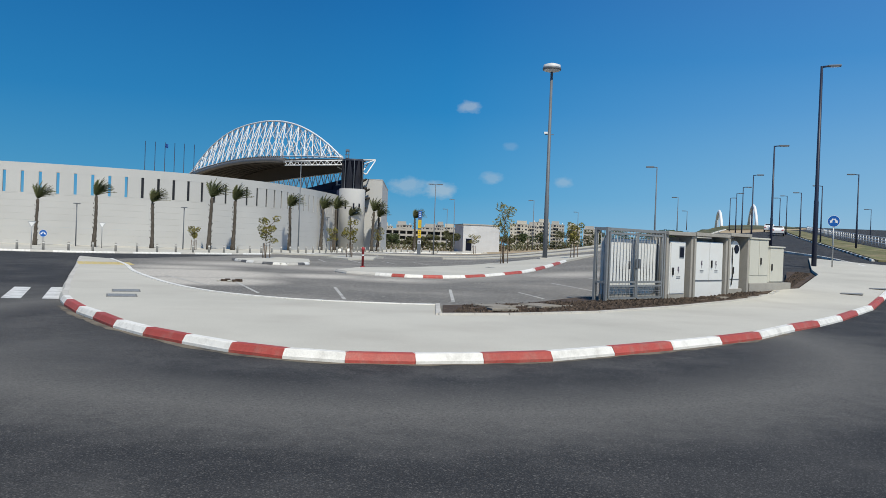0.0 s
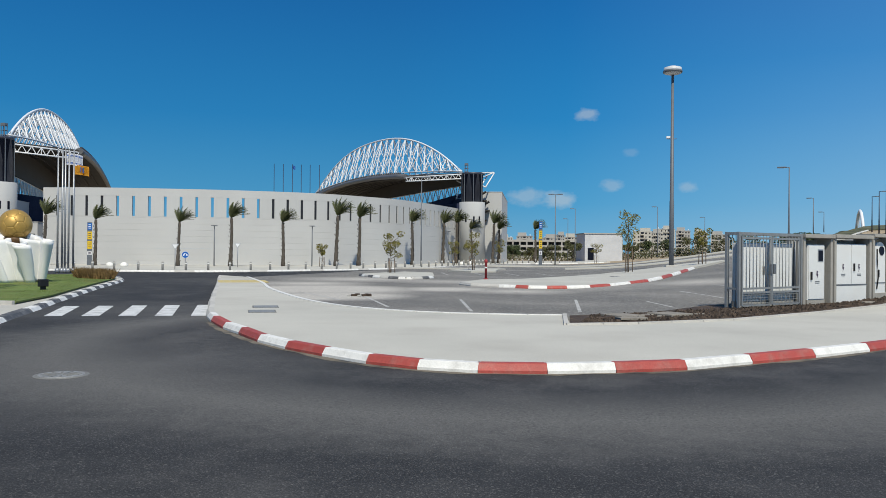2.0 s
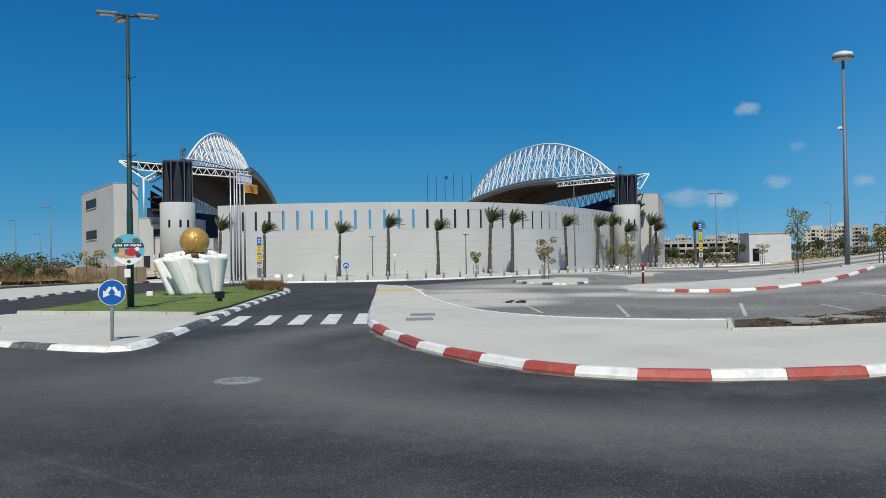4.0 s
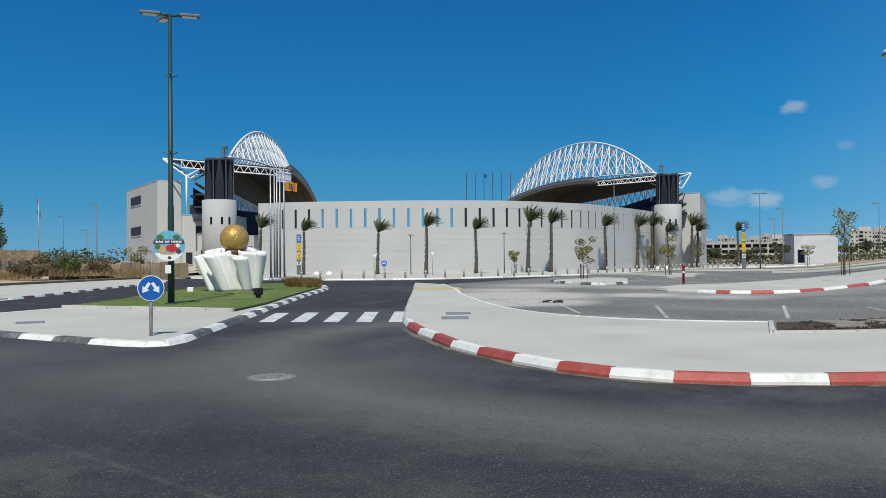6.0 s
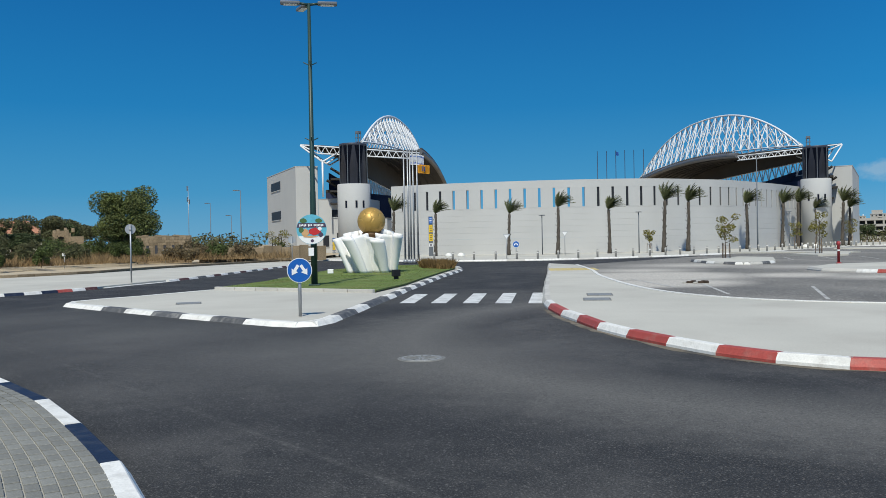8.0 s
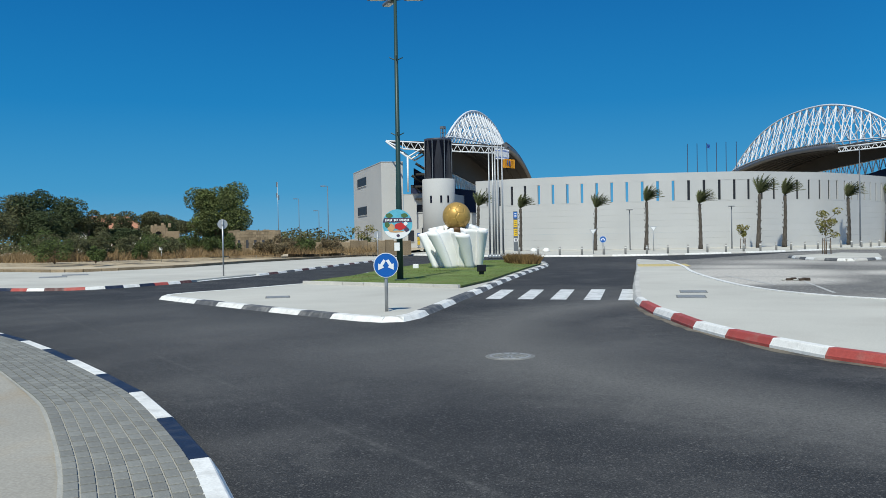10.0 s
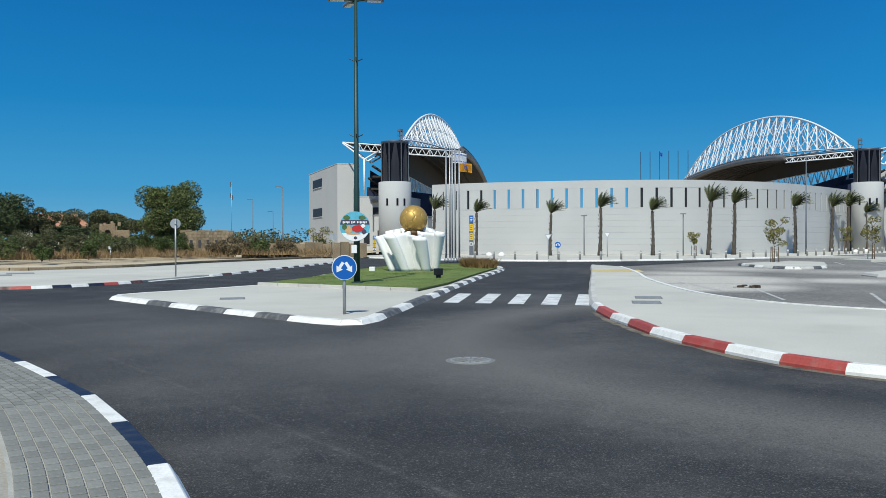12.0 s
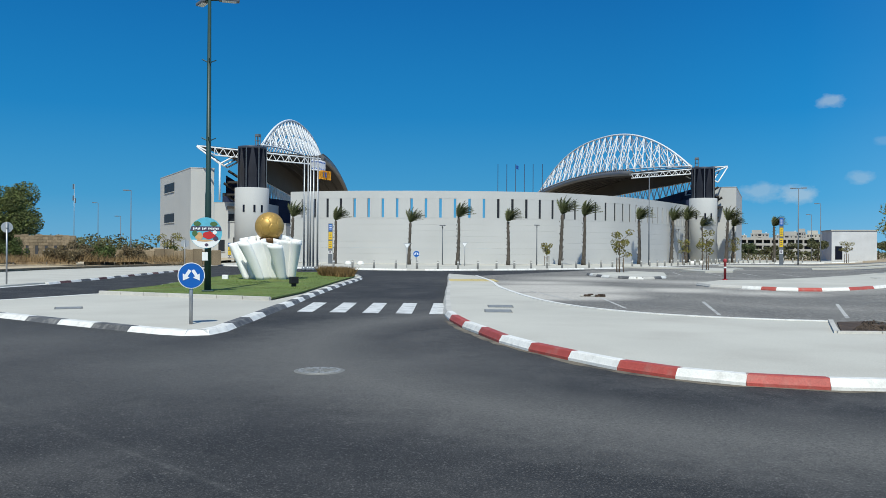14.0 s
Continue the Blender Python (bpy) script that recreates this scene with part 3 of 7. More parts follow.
# far pavements
FAR_KERB = [(-60, 66), (-46, 61), (-38, 58.2), (-32.6, 58.7), (-27.6, 60.4), (-23.0, 65.5), (-18.2, 74.0), (-14.6, 84), (-11.5, 97), (-9, 112), (-4, 127), (8, 140)]
far_line = [(p.x, p.y) for p in spline(FAR_KERB, 2.0)]
solid("pavement", slab(inset(far_line, 0.2) + [(8, 160), (-40, 160), (-75, 90)], 0.13, 0.15), CONCRETE_PAVE, "pale paved forecourt along the stadium wall", "pavement", kind="structure")
kerb(FAR_KERB, "wsww", "pale worn kerb along the stadium forecourt", step=1.5)
LEFT_KERB = [(-46.4, 55.2), (-41.8, 46), (-37.5, 37.4), (-34.6, 31.8), (-32.4, 27.2), (-31.2, 23.6), (-30.4, 21.8), (-30.0, 20.3), (-29.8, 18.9), (-29.8, 17.6), (-30.2, 16.4), (-31.4, 15.4), (-34.5, 14.5), (-44, 12.8), (-60, 11)]
left_line = [(p.x, p.y) for p in spline(LEFT_KERB, 1.0)]
solid("pavement", slab(inset(left_line, -0.2) + [(-75, 19.5), (-52.7, 24.6), (-46.5, 25.6), (-46.5, 33), (-50, 42), (-54, 60)], 0.085, 0.1), CONCRETE_PAVE, "pale concrete pavement beside the waste ground", "pavement", kind="structure")
kerb(LEFT_KERB[:5], "mwgw", "worn red, black and white kerb beside the waste ground", side=-1, z=-0.05, step=1.2)
kerb(LEFT_KERB[4:7], "w", "dropped white kerb at the road mouth", side=-1, z=-0.125)
kerb(LEFT_KERB[6:], "mwrbwbwr", "worn red, white and black kerb beside the road mouth", side=-1, z=-0.04, step=0.74)

# ---- stadium ----
WALL = [(-55.3, 79.85), (-50.1, 80.1), (-45.0, 81.3), (-36.2, 84.5), (-28.0, 89.6), (-23.6, 95.5), (-20.7, 100.8), (-17.8, 111.5), (-15.6, 123.8)]


def strip(bm, line, back, z0, z1):
    """A solid curved band of wall between two heights."""
    rear = inset(line, back)
    cols = [[bm.verts.new((*p, z)) for p, z in ((a, z0), (a, z1), (b, z1), (b, z0))] for a, b in zip(line, rear)]
    for a, b in zip(cols, cols[1:]):
        for k in range(4):
            bm.faces.new((a[k], b[k], b[(k + 1) % 4], a[(k + 1) % 4]))
    bm.faces.new(cols[0][::-1])
    bm.faces.new(cols[-1])
    bmesh.ops.recalc_face_normals(bm, faces=bm.faces[:])
    return bm


def stadium_wall():
    wall = thing("stadium_wall", Matrix.Identity(4), "curved pale concrete stadium wall with narrow upright slots", "wall", kind="structure")
    line = [(p.x, p.y) for p in spline(WALL, 0.4)]
    z, k = -0.1, 0
    while z < 5.2:
        top = min(z + 0.66, 5.3)
        part("wall_course", strip(bmesh.new(), inset(line, 0.006 * (k % 2)), 0.6, z, top - 0.006), WALL_STONE, wall)
        z, k = top, k + 1
    part("coping_course", strip(bmesh.new(), line, 0.6, 7.45, 8.3), WALL_STONE, wall)
    n_ = len(line)
    # added dark backing, so that the slots in these stretches show no sky
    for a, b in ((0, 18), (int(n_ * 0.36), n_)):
        part("inner_wall", strip(bmesh.new(), inset(line[a:b], 1.6), 0.3, 0.0, 7.7), SLOT_BACKING, wall, "dark backing added behind the wall slots")
    bays = spline(WALL, 1.63)
    half = 0.145
    for i, (a, b) in enumerate(zip(bays, bays[1:])):
        d = (b - a).normalized()
        p, q = a + d * half, b - d * half
        if i in (0, 1):
            p = a
        # slots of these bays are closed by an added dark panel
        if i and (i <= 4 or i > 0.36 * len(bays)):
            gap = [(a.x - d.x * half, a.y - d.y * half), (a.x + d.x * half, a.y + d.y * half)]
            part("slot_pane", strip(bmesh.new(), inset(gap, 0.09), 0.04, 5.3, 7.45), WINDOW_DARK, wall, "dark panel recessed in the slot")
        part("wall_pier", strip(bmesh.new(), [(p.x, p.y), (q.x, q.y)], 0.3, 5.3, 7.45), WALL_STONE, wall)
    return wall


# near-black, standing in for the shade behind the wall slots
SLOT_BACKING = mat("slot_backing_shade", (0.05, 0.052, 0.058), 0.8, 0.1, 0.5, 10, 0.1, 0.1)
stadium_wall()


def arch_points(near, far, rise, n, low=0.0, side=0.0):
    a, b = Vector(near), Vector(far)
    across = Vector((b.y - a.y, a.x - b.x, 0)).normalized()
    out = []
    for i in range(n + 1):
        s = i / n
        out.append(a.lerp(b, s) + Vector((0, 0, rise * (1 - abs(2 * s - 1) ** 2.3))) + across * side * math.sin(math.pi * s) ** 0.6 - Vector((0, 0, low * 4 * s * (1 - s))))
    return out


def stand(label, no, ni, along, arch_near, arch_far, rise, sag, tower, tower_r, tower_h, cap_h, out_side, reach, truss_top, truss_low, mast_dx, back, edge_drop):
    """One grandstand end: roof plate with truss edges, lattice arch, cylinder tower and dark seating bowl."""
    st = thing("grandstand", Matrix.Identity(4), label, "grandstand", "stadium grandstands")
    no, ni, along = Vector(no), Vector(ni), Vector(along)
    n = 16
    # roof plate, arched along its length
    bm = bmesh.new()
    rows = []
    for i in range(n + 1):
        s = i / n
        z = Vector((0, 0, sag * 4 * s * (1 - s)))
        o, q = no + along * s + z, ni + along * s + z
        rows.append([bm.verts.new(v) for v in (o, q, q + Vector((0, 0, 0.5)), o + Vector((0, 0, 0.22)))])
    for a, b in zip(rows, rows[1:]):
        for k in range(4):
            bm.faces.new((a[k], b[k], b[(k + 1) % 4], a[(k + 1) % 4]))
    bm.faces.new(rows[0][::-1])
    bm.faces.new(rows[-1])
    bmesh.ops.recalc_face_normals(bm, faces=bm.faces[:])
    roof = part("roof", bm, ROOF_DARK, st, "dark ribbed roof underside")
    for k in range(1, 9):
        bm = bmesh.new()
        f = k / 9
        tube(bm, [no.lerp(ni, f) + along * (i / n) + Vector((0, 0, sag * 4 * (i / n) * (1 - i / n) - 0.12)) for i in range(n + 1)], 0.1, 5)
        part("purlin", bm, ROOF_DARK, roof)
    # louvred edge beam of the roof's pitch side
    bm = bmesh.new()
    tube(bm, [ni + along * (i / n) + Vector((0, 0, sag * 4 * (i / n) * (1 - i / n) + 0.35)) for i in range(n + 1)], 0.4, 8)
    part("edge_beam", bm, EDGE_METAL, roof, "grey rounded metal roof edge")
    for i in range(0, 60):
        s = 0.04 + 0.94 * i / 60
        p = ni + along * s + Vector((0, 0, sag * 4 * s * (1 - s) + 0.95))
        part("floodlight", box(bmesh.new(), p - Vector((0, 0, 0.08)), (0.24, 0.24, 0.22), 20), WALL_DARK, roof)
    # truss along the near edge
    bm = bmesh.new()
    e0, e1 = no + Vector((0, 0, 0.12)), ni + Vector((0, 0, 0.2))
    drop = Vector((0, 0, -edge_drop))
    rod(bm, e0, e1, 0.09, n=6)
    rod(bm, e0, e0.lerp(e1, 0.14) + drop * 0.9, 0.09, n=6)
    rod(bm, e0.lerp(e1, 0.14) + drop * 0.9, e1 + drop * 0.75, 0.09, n=6)
    m = 13
    for i in range(m):
        s0, s1 = 0.14 + 0.86 * i / m, 0.14 + 0.86 * (i + 1) / m
        a, b = e0.lerp(e1, s0), e0.lerp(e1, s1)
        foot_ = a.lerp(b, 0.5) + drop * 0.85
        rod(bm, a, foot_, 0.05, n=5)
        rod(bm, foot_, b, 0.05, n=5)
        if i % 3 == 0:
            rod(bm, a, a + drop * 0.85, 0.05, n=5)
    part("edge_truss", bm, WHITE_STEEL, roof, "white steel edge truss")
    # raking struts that gather under the outer tip
    out = Vector((*out_side, 0)).normalized()
    joint = Vector((*tower, 11.5)) + out * (tower_r + reach)
    for k in range(3):
        bm = bmesh.new()
        shift = along * (0.035 * k)
        tip, inner_top = no + shift, no.lerp(ni, 0.3) + shift + Vector((0, 0, -0.6))
        rod(bm, tip, joint + shift, 0.1, n=6)
        rod(bm, inner_top, joint + shift, 0.1, n=6)
        if reach > 1 and k == 0:
            rod(bm, joint, joint - Vector((0, 0, 4.2)), 0.11, n=8)
        part("strut", bm, WHITE_STEEL, st, "white raking roof strut")
    # stair flights and landings beside the tower
    for k in range(3):
        bm = bmesh.new()
        c0 = Vector((*tower, 6.6 + 1.5 * k)) + out * (tower_r + 0.2 + 0.5 * (k % 2)) + along * 0.045
        box(bm, c0, (2.4, 1.6, 0.22), math.degrees(math.atan2(out.y, out.x)))
        rod(bm, c0 - out * 1.1, c0 + out * 1.1 + Vector((0, 0, 1.4)), 0.16, n=4)
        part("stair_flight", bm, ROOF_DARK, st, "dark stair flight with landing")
    # lattice arch
    N = 52
    top = arch_points(arch_near, arch_far, rise, N)
    arch = part("arch", tube(bmesh.new(), top, 0.15, 8), WHITE_STEEL, st, "white tubular steel roof arch")
    for side in (2.4, -2.4):
        low = arch_points(arch_near, arch_far, rise * 0.12, N, side=side)
        for p, e in zip(low, range(N + 1)):
            s = e / N
            p.z = arch_near[2] + max(0.25, sag * 4 * s * (1 - s) + 0.2)
        part("chord", tube(bmesh.new(), low, 0.1, 6), WHITE_STEEL, arch)
        for i in range(0, N + 1, 2):
            bm = bmesh.new()
            for j in (i - 2, i + 2):
                if 0 <= j <= N:
                    rod(bm, top[i], low[j], 0.08, n=5, caps=False)
            if i % 4 == 0:
                rod(bm, top[i], low[i], 0.085, n=5, caps=False)
            part("lattice_bar", bm, WHITE_STEEL, arch)
    # dark soffit and open truss between the roof and the back row
    b0 = no.lerp(ni, back)
    bm = bmesh.new()
    lay = [[bm.verts.new(b0 + along * (0.02 + 0.95 * i / n) + Vector((0, 0, sag * 4 * (i / n) * (1 - i / n) * (z == 0.1) + z)) + inner_ * w) for z, w in ((0.1, 0.0), (truss_top, 0.0), (truss_top, 0.3), (0.1, 0.3))] for i in range(n + 1) for inner_ in ((ni - no).normalized(),)]
    for a, b in zip(lay, lay[1:]):
        for k in range(4):
            bm.faces.new((a[k], b[k], b[(k + 1) % 4], a[(k + 1) % 4]))
    bm.faces.new(lay[0][::-1])
    bm.faces.new(lay[-1])
    bmesh.ops.recalc_face_normals(bm, faces=bm.faces[:])
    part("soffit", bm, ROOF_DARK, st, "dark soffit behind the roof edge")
    bm = bmesh.new()
    bays_ = 22
    for i in range(bays_):
        s0, s1 = 0.02 + i * 0.95 / bays_, 0.02 + (i + 1) * 0.95 / bays_
        up0, up1 = b0 + along * s0 + Vector((0, 0, truss_top)), b0 + along * s1 + Vector((0, 0, truss_top))
        lo = b0 + along * ((s0 + s1) / 2) + Vector((0, 0, truss_low))
        rod(bm, up0, lo, 0.09, n=5)
        rod(bm, lo, up1, 0.09, n=5)
        rod(bm, lo, lo + Vector((0, 0, truss_top - truss_low)), 0.06, n=5)
    for z in (truss_top, truss_low):
        rod(bm, b0 + along * 0.02 + Vector((0, 0, z)), b0 + along * 0.97 + Vector((0, 0, z)), 0.12, n=6)
    part("back_truss", bm, WHITE_STEEL, st, "white steel truss under the roof")
    # seating bowl: stepped dark tiers
    inner = (ni - no).normalized()
    for k in range(10):
        bm = bmesh.new()
        h = no.z + truss_low - 0.3 - k * 0.8
        c0 = no.lerp(ni, 0.16) + inner * (k * 1.15) + along * 0.05
        c1 = c0 + along * 0.92
        w = inner * 1.15
        vs = [bm.verts.new((p.x, p.y, z)) for z in (0.2, h) for p in (c0, c1, c1 + w, c0 + w)]
        for q in ((0, 1, 5, 4), (1, 2, 6, 5), (2, 3, 7, 6), (3, 0, 4, 7), (4, 5, 6, 7)):
            bm.faces.new([vs[j] for j in q])
        bmesh.ops.recalc_face_normals(bm, faces=bm.faces[:])
        part("seating_tier", bm, SEATS, st, "dark blue tier of seats")
    # closed dark end of the stand
    bm = bmesh.new()
    e0, e1 = no.lerp(ni, 0.12) + along * 0.13, no.lerp(ni, 0.98) + along * 0.13
    vs = [bm.verts.new((p.x + q.x, p.y + q.y, z)) for q in (Vector((0, 0, 0)), along * 0.01) for p, z in ((e0, 0.0), (e1, 0.0), (e1, 7.4), (e0.lerp(e1, 0.35), no.z + truss_low - 0.4), (e0, no.z - 2.6))]
    bm.faces.new(vs[:5][::-1])
    bm.faces.new(vs[5:])
    for k in range(5):
        bm.faces.new((vs[k], vs[(k + 1) % 5], vs[5 + (k + 1) % 5], vs[5 + k]))
    bmesh.ops.recalc_face_normals(bm, faces=bm.faces[:])
    part("end_wall", bm, SEATS, st, "dark blue end of the seating")
    # stair tower
    tw = part("tower", lathe(bmesh.new(), [(tower_r, -0.1), (tower_r, tower_h - 0.06), (tower_r - 0.05, tower_h), (tower_r * 0.6, tower_h)], 40, (*tower, 0)), WALL_STONE, st, "round pale concrete stair tower")
    R_ = tower_r * 0.84
    top_z = tower_h + cap_h
    cap = part("tower_cap", lathe(bmesh.new(), [(R_ * 0.97, tower_h), (R_ * 0.97, top_z - 0.25), (R_, top_z - 0.2), (R_, top_z), (R_ * 0.92, top_z), (R_ * 0.92, top_z - 0.1)], 36, (*tower, 0)), CAP_METAL, tw, "dark blue-grey clad tower top")
    for k in range(7):
        a0 = 2 * math.pi * (k + 0.5) / 7
        bm = bmesh.new()
        lo_, hi_ = 0.13, 0.36
        cols_ = []
        for q in range(5):
            f = q / 4 * 2 - 1
            cols_.append([bm.verts.new((tower[0] + R_ * 0.985 * math.cos(a0 + f * w_), tower[1] + R_ * 0.985 * math.sin(a0 + f * w_), z_)) for z_, w_ in ((tower_h + 0.05, lo_), (tower_h + cap_h * 0.45, lo_ * 1.1), (top_z - 0.3, hi_))])
        for a, b in zip(cols_, cols_[1:]):
            for q in range(2):
                bm.faces.new((a[q], b[q], b[q + 1], a[q + 1]))
        bmesh.ops.solidify(bm, geom=bm.faces[:], thickness=0.03)
        part("pane", bm, BLACK_GLASS, tw, "black flared window pane")
        p = Vector((tower[0] + R_ * 1.0 * math.cos(a0), tower[1] + R_ * 1.0 * math.sin(a0), tower_h))
        part("mullion", rod(bmesh.new(), p, p + Vector((0, 0, cap_h - 0.2)), 0.055, n=5), POLE_GREY, tw)
    toward = Vector((-tower[0], -tower[1], 0)).normalized()
    for da in (-28, 8, 34):
        v = Matrix.Rotation(radians(da), 3, "Z") @ toward
        c = Vector((*tower, 0)) + v * (tower_r - 0.03)
        part("slot_window", box(bmesh.new(), (c.x, c.y, tower_h * 0.72), (0.12, 0.24, 0.85), math.degrees(math.atan2(v.y, v.x))), BLACK_GLASS, tw)
    # lattice mast on the tower
    bm = bmesh.new()
    mx, my = tower[0] + mast_dx, tower[1]
    for dx, dy in ((-0.2, -0.2), (0.2, -0.2), (0.2, 0.2), (-0.2, 0.2)):
        rod(bm, (mx + dx, my + dy, top_z - 0.1), (mx + dx, my + dy, top_z + 1.3), 0.04, n=5)
    for k in range(3):
        z = top_z + 0.2 + 0.5 * k
        for dy in (-0.2, 0.2):
            rod(bm, (mx - 0.3, my + dy, z), (mx + 0.3, my + dy, z), 0.045, n=5)
    box(bm, (mx, my, top_z + 1.35), (0.5, 0.5, 0.25))
    part("mast", bm, POLE_GREY, tw, "small dark lattice mast")
    return st


EDGE_METAL = mat("roof_edge_sheet", (0.13, 0.13, 0.135), 0.5, 0.1, 0.6, 12, 0.08, 0.1)
CAP_METAL = mat("tower_cladding", (0.05, 0.056, 0.08), 0.45, 0.12, 0.6, 12, 0.06, 0.05)
SEATS = mat("blue_seats", (0.015, 0.022, 0.06), 0.6, 0.2, 0.6, 8, 0.2, 0.2)
stand("stadium stand with white lattice arch over dark roof", (-66.5, 76.8, 13.7), (-54.8, 85.5, 12.5), (-30, 57, 0), (-60.8, 81.6, 14.0), (-85.2, 136.6, 13.6), 7.0, 1.0, (-60.0, 78.8), 1.97, 8.75, 4.85, (-0.795, -0.606), 1.7, -2.7, -4.9, 0.8, 0.45, 1.0)
stand("far stadium stand with broad white lattice arch over a dark roof", (-10.8, 124.6, 13.9), (-24.2, 122.5, 12.9), (-30.5, 49.5, 0), (-15.8, 124.6, 14.0), (-54.0, 172, 13.8), 8.3, 1.2, (-13.8, 121.3), 1.93, 9.2, 4.4, (0.99, 0.11), 0.05, -1.4, -3.4, -0.9, 0.2, 0.8)


def corner_block(name, label, pts, h, windows):
    """A plain concrete block on the plan pts (first edge faces the road), with recessed dark windows."""
    b = thing(name, Matrix.Identity(4), label, "building")
    bm = bmesh.new()
    lo = [bm.verts.new((x, y, -0.1)) for x, y in pts]
    hi = [bm.verts.new((x, y, h)) for x, y in pts]
    for k in range(len(pts)):
        bm.faces.new((lo[k], lo[(k + 1) % len(pts)], hi[(k + 1) % len(pts)], hi[k]))
    bm.faces.new(hi)
    bmesh.ops.recalc_face_normals(bm, faces=bm.faces[:])
    part("wall", bm, WALL_STONE, b)
    for edge, s, z, w, tall in windows:
        a, c = Vector((*pts[edge], 0)), Vector((*pts[(edge + 1) % len(pts)], 0))
        d = (c - a).normalized()
        p = a + d * s
        rz = math.degrees(math.atan2(d.y, d.x))
        win = part("window", box(bmesh.new(), (p.x, p.y, z), (w, 0.1, tall), rz), WINDOW_DARK, b, "dark glazed window")
        part("frame", box(bmesh.new(), (p.x, p.y, z - tall / 2 - 0.04), (w + 0.1, 0.2, 0.08), rz), WALL_STONE, win)
    bm = bmesh.new()
    for k in range(len(pts)):
        a, c = Vector((*pts[k], h)), Vector((*pts[(k + 1) % len(pts)], h))
        d = (c - a)
        m = (a + c) / 2
        box(bm, (m.x, m.y, h + 0.03), (d.length + 0.04, 0.08, 0.07), math.degrees(math.atan2(d.y, d.x)))
    part("coping", bm, WALL_STONE, b)
    return b


corner_block("corner_building", "pale concrete corner block with two dark strip windows", [(-82.5, 88.0), (-67.9, 77.4), (-65.9, 79.2), (-79, 95)], 11.3, [(0, 6.0, 9.6, 6.0, 1.15), (0, 6.0, 5.6, 6.0, 1.15), (0, 3.0, 1.9, 0.5, 1.6), (0, 5.0, 1.9, 0.5, 1.6), (0, 7.0, 1.9, 0.5, 1.6), (0, 9.0, 1.9, 0.5, 1.6)])
corner_block("link_building", "low pale concrete link beside the round tower", [(-65.95, 79.3), (-60.6, 80.6), (-66, 96), (-74, 94)], 7.2, [(0, 2.3, 5.4, 0.9, 0.9), (0, 1.0, 2.0, 0.8, 1.4), (0, 2.9, 2.6, 0.8, 0.8)])
corner_block("end_building", "plain pale concrete end block of the far stand", [(-12.6, 124.6), (-9.6, 124.8), (-10.5, 150), (-14, 150)], 11.0, [])
corner_block("entrance_block", "low pale concrete wall with dark openings beside the tower", [(-60.5, 81.4), (-56.6, 80.8), (-57, 86), (-61, 88)], 4.6, [(0, 1.2, 1.6, 1.0, 2.2), (0, 3.2, 2.9, 0.9, 0.9)])

# ---- foliage ----
LEAF_PALM = mat("palm_leaf", (0.085, 0.1, 0.035), 0.7, 0.25, 1.5, 20, 0.2, 0.2, stain=(0.2, 0.17, 0.07), stain_amt=0.6, stain_scale=1.2)
PALM_BARK = mat("palm_bark", (0.085, 0.073, 0.06), 0.95, 0.3, 4, 15, 0.35, 0.9)
BARK = mat("tree_bark", (0.14, 0.1, 0.07), 0.95, 0.2, 4, 20, 0.25, 0.7)
LEAF_DARK = mat("dark_leaf", (0.055, 0.075, 0.027), 0.75, 0.3, 0.7, 20, 0.2, 0.2, random_amt=0.35, island=True)
LEAF_OLIVE = mat("olive_leaf", (0.095, 0.098, 0.042), 0.75, 0.3, 1.0, 20, 0.2, 0.2, random_amt=0.35, island=True)
LEAF_YELLOW = mat("yellow_green_leaf", (0.19, 0.17, 0.035), 0.7, 0.3, 2.0, 20, 0.2, 0.2, random_amt=0.4, island=True)
LEAF_OLIVE2 = mat("deep_olive_leaf", (0.105, 0.125, 0.036), 0.75, 0.35, 0.5, 20, 0.2, 0.2, random_amt=0.4, island=True)
LEAF_GREEN = mat("fresh_green_leaf", (0.075, 0.102, 0.026), 0.7, 0.3, 0.9, 20, 0.2, 0.2, random_amt=0.4, island=True)
LEAF_DRY = mat("dry_brown_leaf", (0.17, 0.13, 0.07), 0.85, 0.3, 0.9, 20, 0.2, 0.2, random_amt=0.4, island=True)
DRY_GRASS = mat("dry_grass", (0.23, 0.155, 0.075), 0.9, 0.25, 0.6, 20, 0.2, 0.2, random_amt=0.35, island=True)
RUST_LEAF = mat("reddish_groundcover", (0.16, 0.1, 0.035), 0.85, 0.3, 1.5, 20, 0.2, 0.2, random_amt=0.4, island=True)


